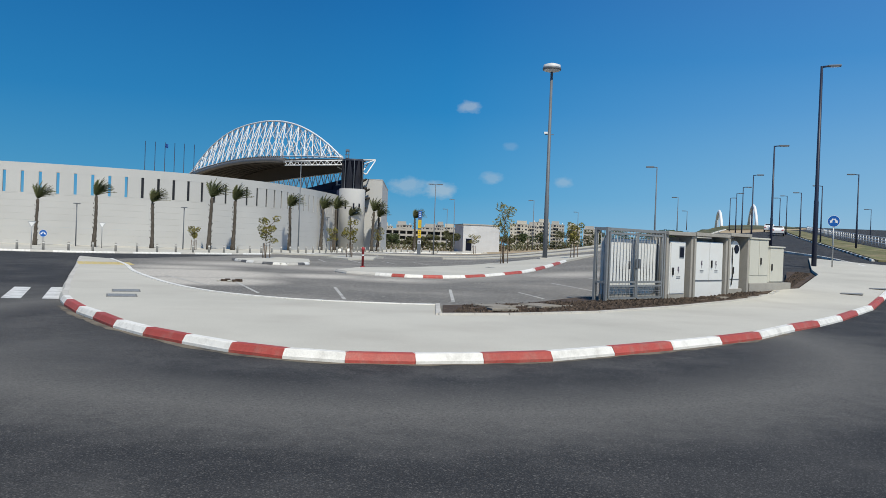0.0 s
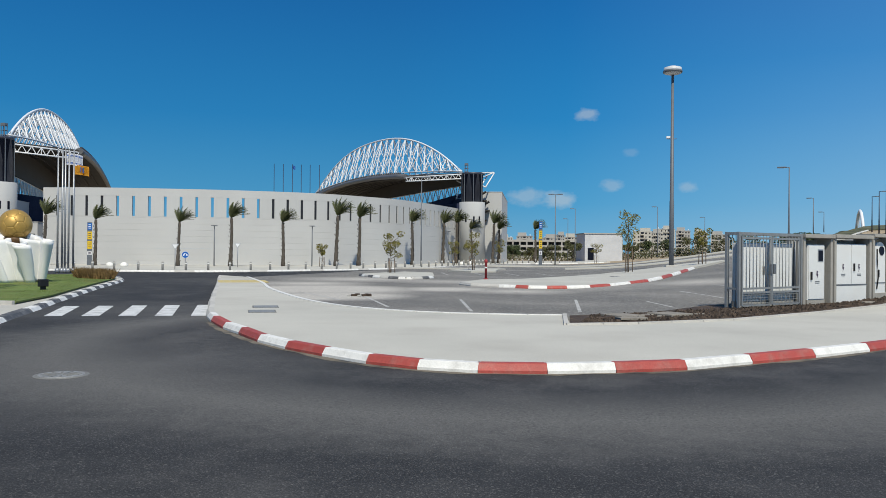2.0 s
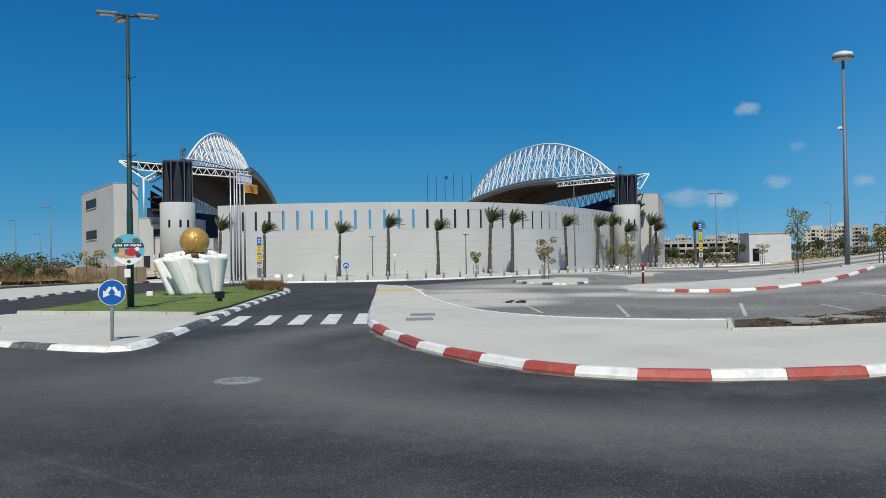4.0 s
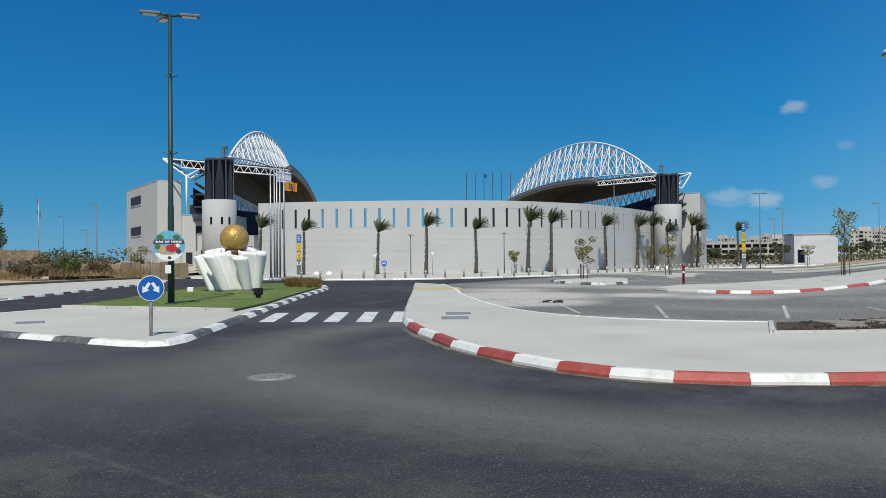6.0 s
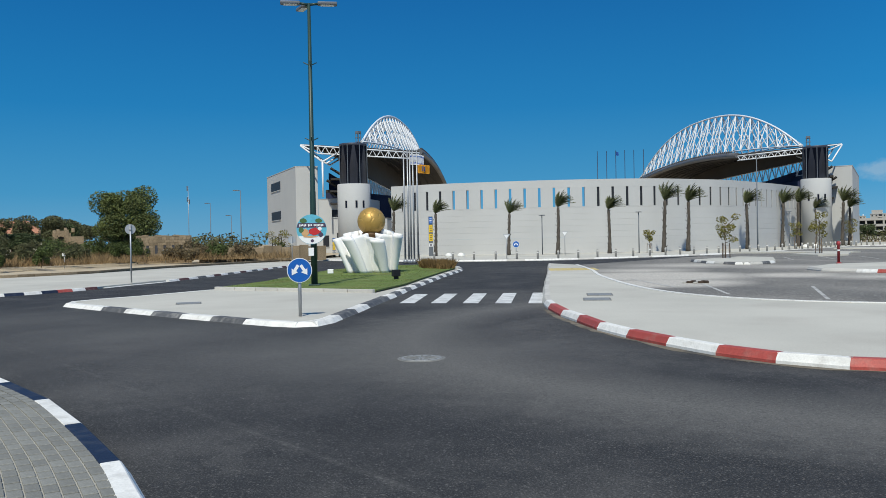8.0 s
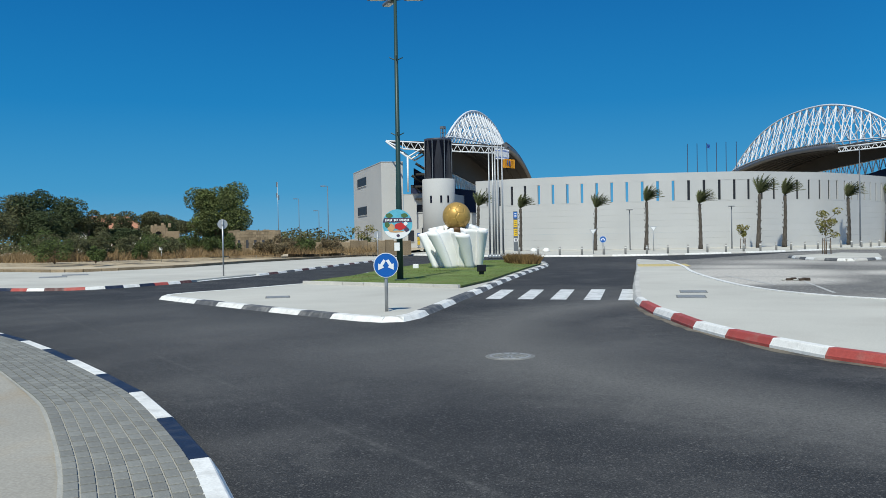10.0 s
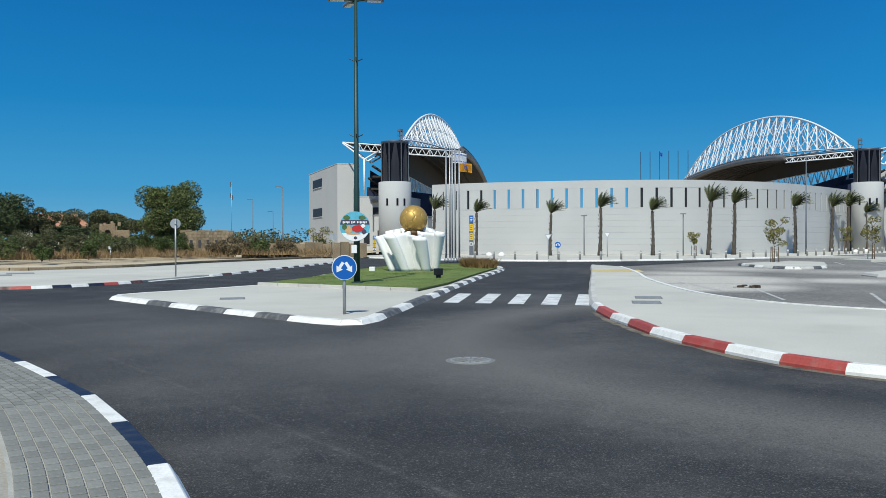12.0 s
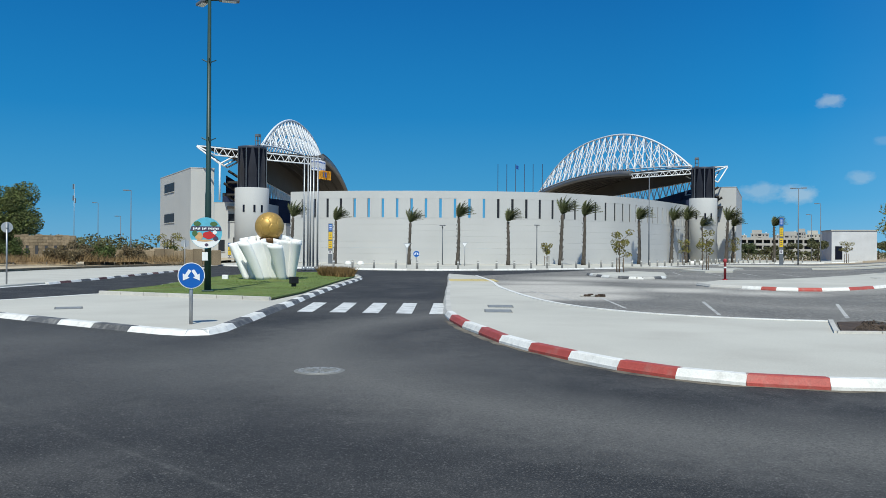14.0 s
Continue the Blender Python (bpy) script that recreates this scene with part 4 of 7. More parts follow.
def leaves(centres, count, size, seed, flat=0.6):
    """Many small bent leaves scattered through soft lumps: centres are (x, y, z, rx, ry, rz)."""
    rng = np.random.RandomState(seed)
    verts, faces = [], []
    vols = np.array([c[3] * c[4] * c[5] for c in centres]) ** 0.8
    pick = rng.choice(len(centres), count, p=vols / vols.sum())
    for i in pick:
        cx, cy, cz, rx, ry, rz = centres[i]
        d = rng.normal(size=3)
        d /= np.linalg.norm(d) + 1e-9
        r = rng.uniform(0.35, 1.0) ** 0.5
        p = np.array((cx + d[0] * rx * r, cy + d[1] * ry * r, cz + d[2] * rz * r))
        a = rng.normal(size=3)
        a[2] *= flat
        a /= np.linalg.norm(a) + 1e-9
        b = np.cross(a, rng.normal(size=3))
        b /= np.linalg.norm(b) + 1e-9
        s = size * rng.uniform(0.6, 1.4)
        n = np.cross(a, b) * s * 0.18
        k = len(verts)
        verts += [tuple(p - a * s * 0.6), tuple(p + b * s * 0.32 + n), tuple(p + a * s * 0.6), tuple(p - b * s * 0.32 + n)]
        faces += [(k, k + 1, k + 2), (k, k + 2, k + 3)]
    me = bpy.data.meshes.new("leaves")
    me.from_pydata(verts, [], faces)
    me.update()
    return me


def leafy(name, me, material, parent, label=""):
    me.materials.append(material)
    ob = new(name, me)
    ob.parent = parent
    return tagged(ob, label) if label else ob


def palm(m, h, seed, group="palms along the stadium wall", lean=0.75):
    """A date palm of height h to the crown's heart, fronds blown to one side."""
    rng = random.Random(seed)
    t = thing("palm_tree", m, "date palm with shaggy brown trunk and wind-blown crown", "palm tree", group)
    bm = bmesh.new()
    pts, rad = [], []
    for i in range(15):
        s = i / 14
        pts.append((0.08 * math.sin(s * 3 + seed), 0.05 * math.cos(s * 2 + seed), h * s - 0.05))
        rad.append(0.148 + 0.03 * (i % 2) + (0.1 * (1 - s) ** 4) - 0.02 * s)
    tube(bm, pts, rad, 9)
    trunk = part("trunk", bm, PALM_BARK, t, "rough brown trunk")
    for k in range(30):
        z = h * (0.1 + 0.88 * k / 30)
        a = k * 2.4
        bm = bmesh.new()
        c, s = math.cos(a), math.sin(a)
        rod(bm, (0.14 * c, 0.14 * s, z), (0.24 * c, 0.24 * s, z + 0.16), 0.045, 0.02, 4)
        part("leaf_base", bm, PALM_BARK, trunk)
    for k in range(36):
        az = k * 2.399 + rng.uniform(-0.2, 0.2)
        up = 1.45 - 0.85 * (k / 36) ** 1.1 + rng.uniform(-0.12, 0.12)
        length = rng.uniform(1.6, 2.1)
        d = Vector((math.cos(az) * math.cos(up), math.sin(az) * math.cos(up), math.sin(up)))
        wind = Vector((lean * 1.2, 0.1, 0.12))
        p, v = Vector((pts[-1][0], pts[-1][1], h)), (d + wind * 0.5).normalized()
        spine = [p.copy()]
        for j in range(8):
            v = (v + wind * 0.07 + Vector((0, 0, -0.065))).normalized()
            p = p + v * length / 8
            spine.append(p.copy())
        bm = bmesh.new()
        tube(bm, spine, [0.03 - 0.003 * j for j in range(9)], 4, caps=False)
        for j in range(1, 9):
            w = (spine[j] - spine[j - 1]).normalized()
            sidev = w.cross(Vector((0, 0, 1))).normalized()
            for q in (0.0, 0.5):
                o = spine[j - 1].lerp(spine[j], q)
                ln = 0.4 * math.sin(math.pi * min(0.98, 0.16 + 0.84 * (j + q) / 9))
                for sg in (-1, 1):
                    tip = o + sidev * sg * ln * 0.75 + w * ln * 0.75 + Vector((0, 0, -0.06 + 0.12 * rng.random()))
                    q0, q1 = o - w * 0.075, o + w * 0.075
                    bm.faces.new([bm.verts.new(x) for x in (q0, q1, tip)])
        part("frond", bm, LEAF_PALM, t)
    return t


palms = {}
PALM_AT = [(-51.0, 73.9, 0.13, 5.0, 0), (-46.1, 74.7, 0.13, 4.6, 1), (-38.2, 76.5, 0.13, 4.4, 0), (-33.4, 78.1, 0.13, 4.9, 1), (-29.0, 81.1, 0.13, 4.6, 2), (-24.5, 85.6, 0.13, 5.5, 0), (-22.8, 88.6, 0.13, 5.4, 1), (-18.7, 98.9, 0.13, 5.3, 2), (-16.9, 113.3, 0.13, 5.7, 0), (-15.4, 115.5, 0.13, 5.8, 1), (-13.7, 119.5, 0.13, 5.0, 2), (-10.5, 120.6, 0.13, 5.9, 0), (-9.85, 122.4, 0.13, 5.1, 1), (-5.0, 139.5, 0.13, 5.6, 2)]
for x, y, z, h, kind in PALM_AT:
    yaw = math.degrees(math.atan2(y, x)) - 90
    if kind not in palms:
        palms[kind] = palm(pose(x, y, z, 0, 0, yaw), 5.0, 11 + kind)
        palms[kind].scale = (h / 5.0,) * 3
    else:
        src = palms[kind]
        keep = tuple(src.scale)
        src.scale = (h / 5.0,) * 3
        copy_thing(src, pose(x, y, z, 0, 0, yaw))
        src.scale = keep


def staked_tree(m, h, spread, seed, group="young staked trees in the parking lot"):
    rng = random.Random(seed)
    t = thing("young_tree", m, "young tree with sparse yellow-green crown between wooden stakes", "tree", group)
    bm = bmesh.new()
    tube(bm, [(0, 0, -0.05), (0.02, 0.01, h * 0.3), (-0.02, 0.02, h * 0.55), (0.03, 0, h * 0.9)], [0.05, 0.045, 0.035, 0.012], 7)
    part("trunk", bm, BARK, t)
    lumps = []
    for k in range(9):
        a = k * 2.4
        z0 = h * (0.42 + 0.05 * k)
        tip = Vector((math.cos(a) * spread * rng.uniform(0.4, 1), math.sin(a) * spread * rng.uniform(0.4, 1), z0 + h * rng.uniform(0.08, 0.26)))
        part("branch", tube(bmesh.new(), [(0, 0, z0), (tip.x * 0.5, tip.y * 0.5, z0 * 0.5 + tip.z * 0.5 - 0.03), tip], [0.022, 0.015, 0.006], 5), BARK, t)
        lumps.append((tip.x * 0.9, tip.y * 0.9, tip.z, spread * 0.36, spread * 0.36, h * 0.09))
    lumps.append((0, 0, h * 0.62, spread * 0.5, spread * 0.5, h * 0.13))
    leafy("crown", leaves(lumps, 800, 0.11, seed), LEAF_YELLOW, t, "sparse yellow-green leaves")
    for k in range(3):
        a = k * 2.094 + 0.4
        x, y = 0.3 * math.cos(a), 0.3 * math.sin(a)
        part("stake", rod(bmesh.new(), (x, y, -0.05), (x * 0.9, y * 0.9, h * 0.42), 0.03, n=6), BARK, t, "wooden stake")
    part("tie", tube(bmesh.new(), [(0.29 * math.cos(q), 0.29 * math.sin(q), h * 0.36) for q in (0.4, 2.494, 4.588, 6.683)], 0.015, 5), POLE_GREY, t)
    return t


for i, (x, y, z, h, sp) in enumerate([(-12.2, 56.2, 0.13, 2.7, 0.85), (-7.8, 68.7, 0.13, 3.0, 0.7), (4.35, 58.3, 0.32, 4.4, 1.0), (10.0, 62.2, 0.9, 2.7, 0.7), (-24.8, 81.3, 0.13, 2.4, 0.6), (-13.4, 99, 0.13, 3.0, 0.85), (4.7, 125, 0.3, 2.9, 0.9), (-9.6, 122, 0.13, 3.2, 1.0)]):
    staked_tree(pose(x, y, z, 0, 0, i * 40), h, sp, 40 + i)


def big_tree(m, lumps, count, leaf, material, trunks, seed, label, name="tree"):
    t = thing(name, m, label, "tree")
    for k, (p0, p1, p2, r) in enumerate(trunks):
        part("trunk" if k == 0 else "limb", tube(bmesh.new(), [p0, p1, p2], [r, r * 0.75, r * 0.35], 8), BARK, t)
    leafy("crown", leaves(lumps, count, leaf, seed), material, t)
    return t


def lumpy(rx, ry, rz, z, n, seed):
    rng = random.Random(seed)
    out = []
    for k in range(n):
        a, b = rng.uniform(0, 6.28), rng.uniform(-0.6, 1.0)
        q = rng.uniform(0.45, 0.8)
        s = rng.uniform(0.26, 0.42)
        out.append((rx * q * math.cos(a) * math.sqrt(max(0, 1 - b * b * 0.7)), ry * q * math.sin(a), z + rz * q * b, rx * s, ry * s, rz * s))
    return out


big_tree(pose(-67.3, 51.9, -0.05), lumpy(3.05, 3.05, 3.1, 4.7, 30, 5) + [(-1.7, 1, 1.7, 1.3, 1.3, 1.2), (2.2, 0.5, 2.2, 1.5, 1.5, 1.3), (-2.1, 0.4, 3.6, 1.5, 1.4, 1.3), (2.5, 0, 3.7, 1.6, 1.5, 1.4), (0.2, 0.2, 3.0, 2.0, 1.9, 1.5), (1.2, -0.4, 1.2, 1.0, 1.0, 1.1)], 27000, 0.165, LEAF_OLIVE2, [((0, 0, 0), (0.2, 0, 2.0), (0.6, 0.3, 5.5), 0.32), ((0, 0, 1.2), (-0.9, 0.2, 3.0), (-1.6, 0.2, 5.2), 0.2), ((0.1, 0, 1.8), (1.3, -0.3, 3.4), (2.3, -0.2, 4.8), 0.18)], 7, "large dense dark-green tree on the waste ground")
for i, (x, y, rx, rz, zc) in enumerate([(-92, 45.5, 5.2, 2.9, 4.2), (-88, 39, 4.6, 3.2, 4.6), (-84, 43.5, 3.4, 2.2, 3.4), (-83, 36, 4.2, 2.8, 4.0), (-85, 44.0, 3.6, 3.0, 4.5), (-84, 47.6, 2.6, 2.0, 3.6), (-83, 50.2, 2.4, 1.4, 2.4), (-93.5, 59.7, 3.6, 2.2, 4.0), (-96, 64, 3.0, 1.9, 3.4), (-99, 68, 3.6, 1.9, 4.0), (-93, 56, 3.2, 1.5, 2.6), (-104, 76, 3.4, 1.6, 3.6), (-86, 67, 2.6, 1.5, 2.6)]):
    big_tree(pose(x, y, -0.05), lumpy(rx, rx, rz, zc, 14, 20 + i), 7500, 0.2, LEAF_DARK if i % 2 == 0 else LEAF_OLIVE, [((0, 0, 0), (0.1, 0, zc * 0.5), (0.3, 0.1, zc), 0.25)], 60 + i, "broad dark-green tree behind the scrub")


def shrub(m, rx, rz, count, material, seed, label, leaf=0.11):
    t = thing("bush", m, label, "bush", "scrub on the waste ground")
    for k in range(4):
        a = k * 1.57 + seed
        part("stem", rod(bmesh.new(), (0, 0, -0.05), (rx * 0.4 * math.cos(a), rx * 0.4 * math.sin(a), rz), 0.03, 0.01, 5), BARK, t)
    leafy("foliage", leaves(lumpy(rx, rx * 0.8, rz, rz * 0.85, 11, seed), count, leaf, seed), material, t)
    return t


SHRUBS = [(-58.2, 52.0, 1.6, 1.05, 1), (-56.9, 54.0, 1.6, 1.1, 0), (-55.9, 56.0, 1.6, 1.05, 1), (-55.2, 58.2, 1.7, 1.1, 1), (-54.8, 60.8, 1.7, 1.1, 0), (-59.0, 50.4, 1.2, 0.9, 1), (-57.5, 30.0, 2.2, 1.2, 0), (-59.5, 33.0, 1.6, 1.1, 1), (-55.5, 32.5, 1.2, 1.0, 1), (-54.2, 31.2, 1.0, 0.7, 0), (-58.0, 36.3, 1.3, 1.2, 1), (-55.2, 35.3, 0.9, 0.85, 0), (-54.4, 36.9, 1.0, 0.9, 1), (-58.5, 40.5, 1.6, 0.9, 1), (-63.5, 42, 2.4, 1.3, 0), (-66.5, 38, 2.4, 1.5, 1), (-70, 35, 2.6, 1.6, 0), (-71, 44, 2.2, 1.4, 1), (-60.2, 46.2, 1.5, 1.1, 0), (-60.5, 48.2, 1.2, 1.3, 0), (-57.5, 50.5, 1.5, 1.0, 1), (-56.6, 53.0, 1.5, 1.1, 0), (-71, 47.5, 2.2, 1.3, 1), (-69.5, 49.5, 2.0, 1.3, 0), (-55.5, 58.0, 1.4, 1.0, 1), (-64, 33, 2.0, 1.2, 1), (-75, 40, 2.4, 1.6, 1), (-68, 46, 2.2, 1.3, 1), (-74, 48, 2.4, 1.5, 0), (-66, 50.0, 1.6, 1.2, 0), (-69, 50.5, 1.8, 1.3, 0), (-78, 52, 2.2, 1.4, 1), (-80, 46, 2.4, 1.6, 0), (-58.0, 53.6, 1.5, 1.2, 1), (-55.8, 55.6, 1.5, 1.2, 1), (-53.6, 57.5, 1.5, 1.15, 1), (-73, 31, 2.3, 1.4, 0), (-68, 29, 2.0, 1.1, 1)]
for i, (x, y, rx, rz, kind) in enumerate(SHRUBS):
    if min(math.dist((x, y), p) for p in EDGING_RUN) < (5.5 if y < 48 else 1.8):
        continue
    shrub(pose(x, y, bank(x, y) - 0.06), rx * 0.82, rz * 0.88, 2600, (LEAF_GREEN, LEAF_OLIVE, LEAF_DRY)[2 if kind and y > 50 else kind], 80 + i, ("dense fresh-green bush on dry waste ground", "grey-green scrub bush on dry waste ground", "dry brown scrub bush beside the stone ruin")[2 if kind and y > 50 else kind])


def tufts(name, poly, count, height, material, seed, label, z=0.0):
    rng = np.random.RandomState(seed)
    xs, ys = [p[0] for p in poly], [p[1] for p in poly]
    verts, faces = [], []

    def inside(x, y):
        c = False
        for (ax, ay), (bx, by) in zip(poly, poly[1:] + poly[:1]):
            if (ay > y) != (by > y) and x < (bx - ax) * (y - ay) / (by - ay) + ax:
                c = not c
        return c

    made = 0
    while made < count:
        x, y = rng.uniform(min(xs), max(xs)), rng.uniform(min(ys), max(ys))
        if not inside(x, y):
            continue
        made += 1
        h = height * rng.uniform(0.4, 1.2) * (0.5 + noise.noise(Vector((x * 0.4, y * 0.4, seed))) * 0.9 + 0.3)
        a = rng.uniform(0, 6.28)
        w = 0.01 + 0.024 * height
        lx, ly = rng.normal(size=2) * h * 0.4
        k = len(verts)
        verts += [(x - w * math.cos(a), y - w * math.sin(a), z), (x + w * math.cos(a), y + w * math.sin(a), z), (x + lx, y + ly, z + abs(h))]
        faces.append((k, k + 1, k + 2))
    me = bpy.data.meshes.new(name)
    me.from_pydata(verts, [], faces)
    me.materials.append(material)
    return tagged(new(name, me), label, "grass", kind="stuff")


tufts("dry_grass", [(-57, 29.0), (-54.5, 35), (-56.0, 43), (-58.2, 49), (-53.5, 52.5), (-50.5, 57), (-56, 62), (-68, 52), (-78, 40), (-76, 27), (-64, 27)], 26000, 0.7, DRY_GRASS, 3, "dry straw-coloured grass on the waste ground", 0.48)
rng = random.Random(31)
woods = []
for k in range(70):
    s = k / 69
    d = rng.uniform(0, 26)
    hgt = rng.uniform(1.6, 3.4)
    woods.append((-122 + 30 * s - d * 0.8, 50 + 50 * s + d * 0.4, hgt * 0.5, rng.uniform(2.5, 4.5), rng.uniform(2.5, 4.5), hgt * 0.75))
tagged(leafy("far_scrub", leaves(woods, 15000, 0.42, 33), LEAF_OLIVE, None), "far olive-green scrub and low trees beyond the ruins", "woods", kind="stuff")
hedge = []
for k in range(60):
    s = k / 59
    hgt = rng.uniform(1.2, 2.6)
    hedge.append((-14 + 84 * s, 176 + 44 * s + rng.uniform(0, 10), land(-14 + 84 * s, 178 + 44 * s) + hgt * 0.45, rng.uniform(1.2, 2.6), rng.uniform(1.2, 2.6), hgt * 0.6))
tagged(leafy("far_hedge", leaves(hedge, 12000, 0.32, 35), LEAF_OLIVE, None), "far dark-green hedge and bushes beyond the parking lot", "hedge", kind="stuff")
tufts("lawn_grass", [(p[0] * 0.985 - 0.38, p[1] * 0.985 + 0.5) for p in LAWN], 26000, 0.032, GRASS, 4, "short mown green grass blades", 0.185)
tufts("groundcover", [(-23.4, 38.6), (-23.6, 39.8), (-25.4, 43.0), (-27.0, 44.3), (-27.6, 42.4), (-25.6, 39.8)], 5000, 0.6, RUST_LEAF, 6, "low reddish-brown groundcover planting on the island", 0.18)


# ---- street furniture ----
def facing(x, y):
    """The turn that makes a thing's front (its -y side) look at where the traffic comes from."""
    return math.degrees(math.atan2(y, x)) - 90


def street_lamp(x, y, z, h, material, heads, label, group="", r=0.09, rz=0.0, arm=0.55):
    t = thing("street_lamp", pose(x, y, z, 0, 0, rz), label, "street lamp", group)
    part("base_plate", box(bmesh.new(), (0, 0, 0.02), (r * 3.4, r * 3.4, 0.05), bevel=0.01), material, t)
    part("pole", tube(bmesh.new(), [(0, 0, 0), (0, 0, h * 0.33), (0, 0, h * 0.34), (0, 0, h)], [r, r * 0.9, r * 0.78, r * 0.5], 12), material, t)
    for a in heads:
        c, s = math.cos(radians(a)), math.sin(radians(a))
        ar = part("arm", rod(bmesh.new(), (0, 0, h - 0.05), (arm * c, arm * s, h), r * 0.4, n=8), material, t)
        hd = box(bmesh.new(), (0, 0, 0), (0.72, 0.3, 0.11), bevel=0.03)
        bmesh.ops.transform(hd, verts=hd.verts, matrix=pose((arm + 0.3) * c, (arm + 0.3) * s, h, 0, 0, a))
        lum = part("luminaire", hd, POLE_GREY, ar, "flat grey lamp head")
        gl = box(bmesh.new(), (0, 0, -0.06), (0.5, 0.22, 0.02))
        bmesh.ops.transform(gl, verts=gl.verts, matrix=pose((arm + 0.3) * c, (arm + 0.3) * s, h, 0, 0, a))
        part("lens", gl, WHITE_STEEL, ar)
    return t


green = street_lamp(-20.1, 23.45, 0.19, 10.45, POLE_GREEN, (0, 110, 180), "tall dark-green lamp post with three flat heads on the lawn", r=0.12, rz=40, arm=0.38)
for z in (8.15, 5.35):
    bm = bmesh.new()
    for a in (30, 150, 270):
        rod(bm, (0, 0, z), (0.28 * math.cos(radians(a)), 0.28 * math.sin(radians(a)), z + 0.14), 0.02, n=5)
    part("bracket", bm, POLE_GREEN, green)

disc = thing("mast_light", pose(8.1, 64.8, 0.65), "tall grey mast with a round flat floodlight crown", "street lamp")
part("base_plinth", box(bmesh.new(), (0, 0, 0.1), (0.9, 0.9, 0.25), bevel=0.03), KERB_STONE, disc, "concrete plinth")
part("pole", tube(bmesh.new(), [(0, 0, 0), (0, 0, 5.2), (0, 0, 5.25), (0, 0, 15.0)], [0.19, 0.17, 0.15, 0.1], 14), POLE_GREY, disc)
crown = part("lamp_crown", lathe(bmesh.new(), [(0.25, 14.95), (0.62, 15.05), (0.7, 15.25), (0.66, 15.5), (0.3, 15.62)], 28), ROOF_TOP, disc, "round pale lamp crown")
part("rim", lathe(bmesh.new(), [(0.71, 15.1), (0.74, 15.2), (0.71, 15.3)], 28), POLE_GREY, crown)
part("bracket", rod(bmesh.new(), (-0.35, 0, 10.0), (0.35, 0, 10.0), 0.03, n=6), POLE_GREY, disc)
cam_box = part("camera_housing", box(bmesh.new(), (-0.3, 0, 10.12), (0.3, 0.16, 0.16), bevel=0.02), WHITE_STEEL, disc)

NAVY = [(22.2, 48.8, 1.03, 12.1, 0.15), (25.3, 63.1, 1.8, 8.4, 0.11), (33.5, 88.9, 3.0, 7.4, 0.1), (39.4, 108, 4.0, 6.6, 0.1), (45.4, 127.1, 4.95, 6.2, 0.1), (49.5, 141.6, 5.6, 5.8, 0.1), (57, 138.8, 5.5, 6.0, 0.1), (54.1, 129.1, 5.0, 6.2, 0.1), (48, 110, 4.1, 6.2, 0.1), (44, 95.3, 3.35, 6.7, 0.1), (40.6, 80.3, 2.6, 7.4, 0.1), (69.5, 133, 5.2, 4.6, 0.08)]
for i, (x, y, z, h, r) in enumerate(NAVY):
    street_lamp(x, y, z, h, POLE_BLUE, (0,) if i < 6 else (180,), "navy-blue lamp post with one flat head by the bridge road", "navy lamp posts", r=r, rz=-20, arm=0.4)
GREYS = [(18.75, 72.6, 1.8, 7.4), (15.2, 139, 1.25, 8.3), (27.5, 167.8, 3.1, 6.0), (35.7, 125, 4.35, 5.7), (45.6, 153.4, 5.85, 3.6), (-1.3, 110, 0.0, 9.6), (0.6, 165, 0.0, 8.6), (1.8, 146, 0.0, 9.6), (-16.6, 93.5, 0.13, 10.3), (-109, 102, -0.05, 9.2), (-78.2, 78.3, 0.1, 8.8), (-106, 104, -0.05, 7.0)]
for i, (x, y, z, h) in enumerate(GREYS):
    street_lamp(x, y, z, h, POLE_GREY, (0, 180) if i in (5, 8) else (180,), "slim grey lamp post with a flat head", "grey lamp posts", r=0.085, rz=facing(x, y), arm=0.3)
for x, y, h in ((-35.3, 78.4, 4.1), (-26.1, 81.9, 4.2), (-15.4, 108, 4.4)):
    t = thing("path_light", pose(x, y, 0.13), "slim grey post-top light by the stadium wall", "lamp post", "post-top lights")
    part("pole", rod(bmesh.new(), (0, 0, 0), (0, 0, h), 0.06, 0.05, 8), POLE_GREY, t)
    part("head", box(bmesh.new(), (0, 0, h), (0.5, 0.5, 0.08), bevel=0.02), POLE_GREY, t)

# telecom mast
t = thing("radio_mast", pose(-105, 93.5, -0.05), "slim white radio mast with red antennas far off", "mast")
part("pole", rod(bmesh.new(), (0, 0, 0), (0, 0, 11.6), 0.055, 0.04, 8), GREY_STEEL, t)
for z in (9.0, 9.4, 11.2):
    part("antenna", box(bmesh.new(), (0.25 if z < 9.2 else -0.22, 0, z), (0.14, 0.14, 0.8), bevel=0.02), POLE_GREY, t)

SIGN_BLUE = mat("sign_blue", (0.012, 0.11, 0.42), 0.4, 0.05, 3, 40, 0.03, 0.02)
SIGN_WHITE = mat("sign_white", (0.8, 0.8, 0.8), 0.4, 0.04, 3, 40, 0.03, 0.02)
SIGN_RED = mat("sign_red", (0.5, 0.03, 0.03), 0.45, 0.06, 3, 40, 0.03, 0.02)
SIGN_YELLOW = mat("sign_yellow", (0.75, 0.5, 0.02), 0.45, 0.06, 3, 40, 0.03, 0.02)
SIGN_BACK = mat("sign_back_aluminium", (0.45, 0.46, 0.47), 0.45, 0.06, 3, 40, 0.05, 0.05, metal=0.5)
CYAN_PRINT = mat("printed_sky_blue", (0.12, 0.42, 0.55), 0.5, 0.12, 6, 40, 0.05, 0.02)
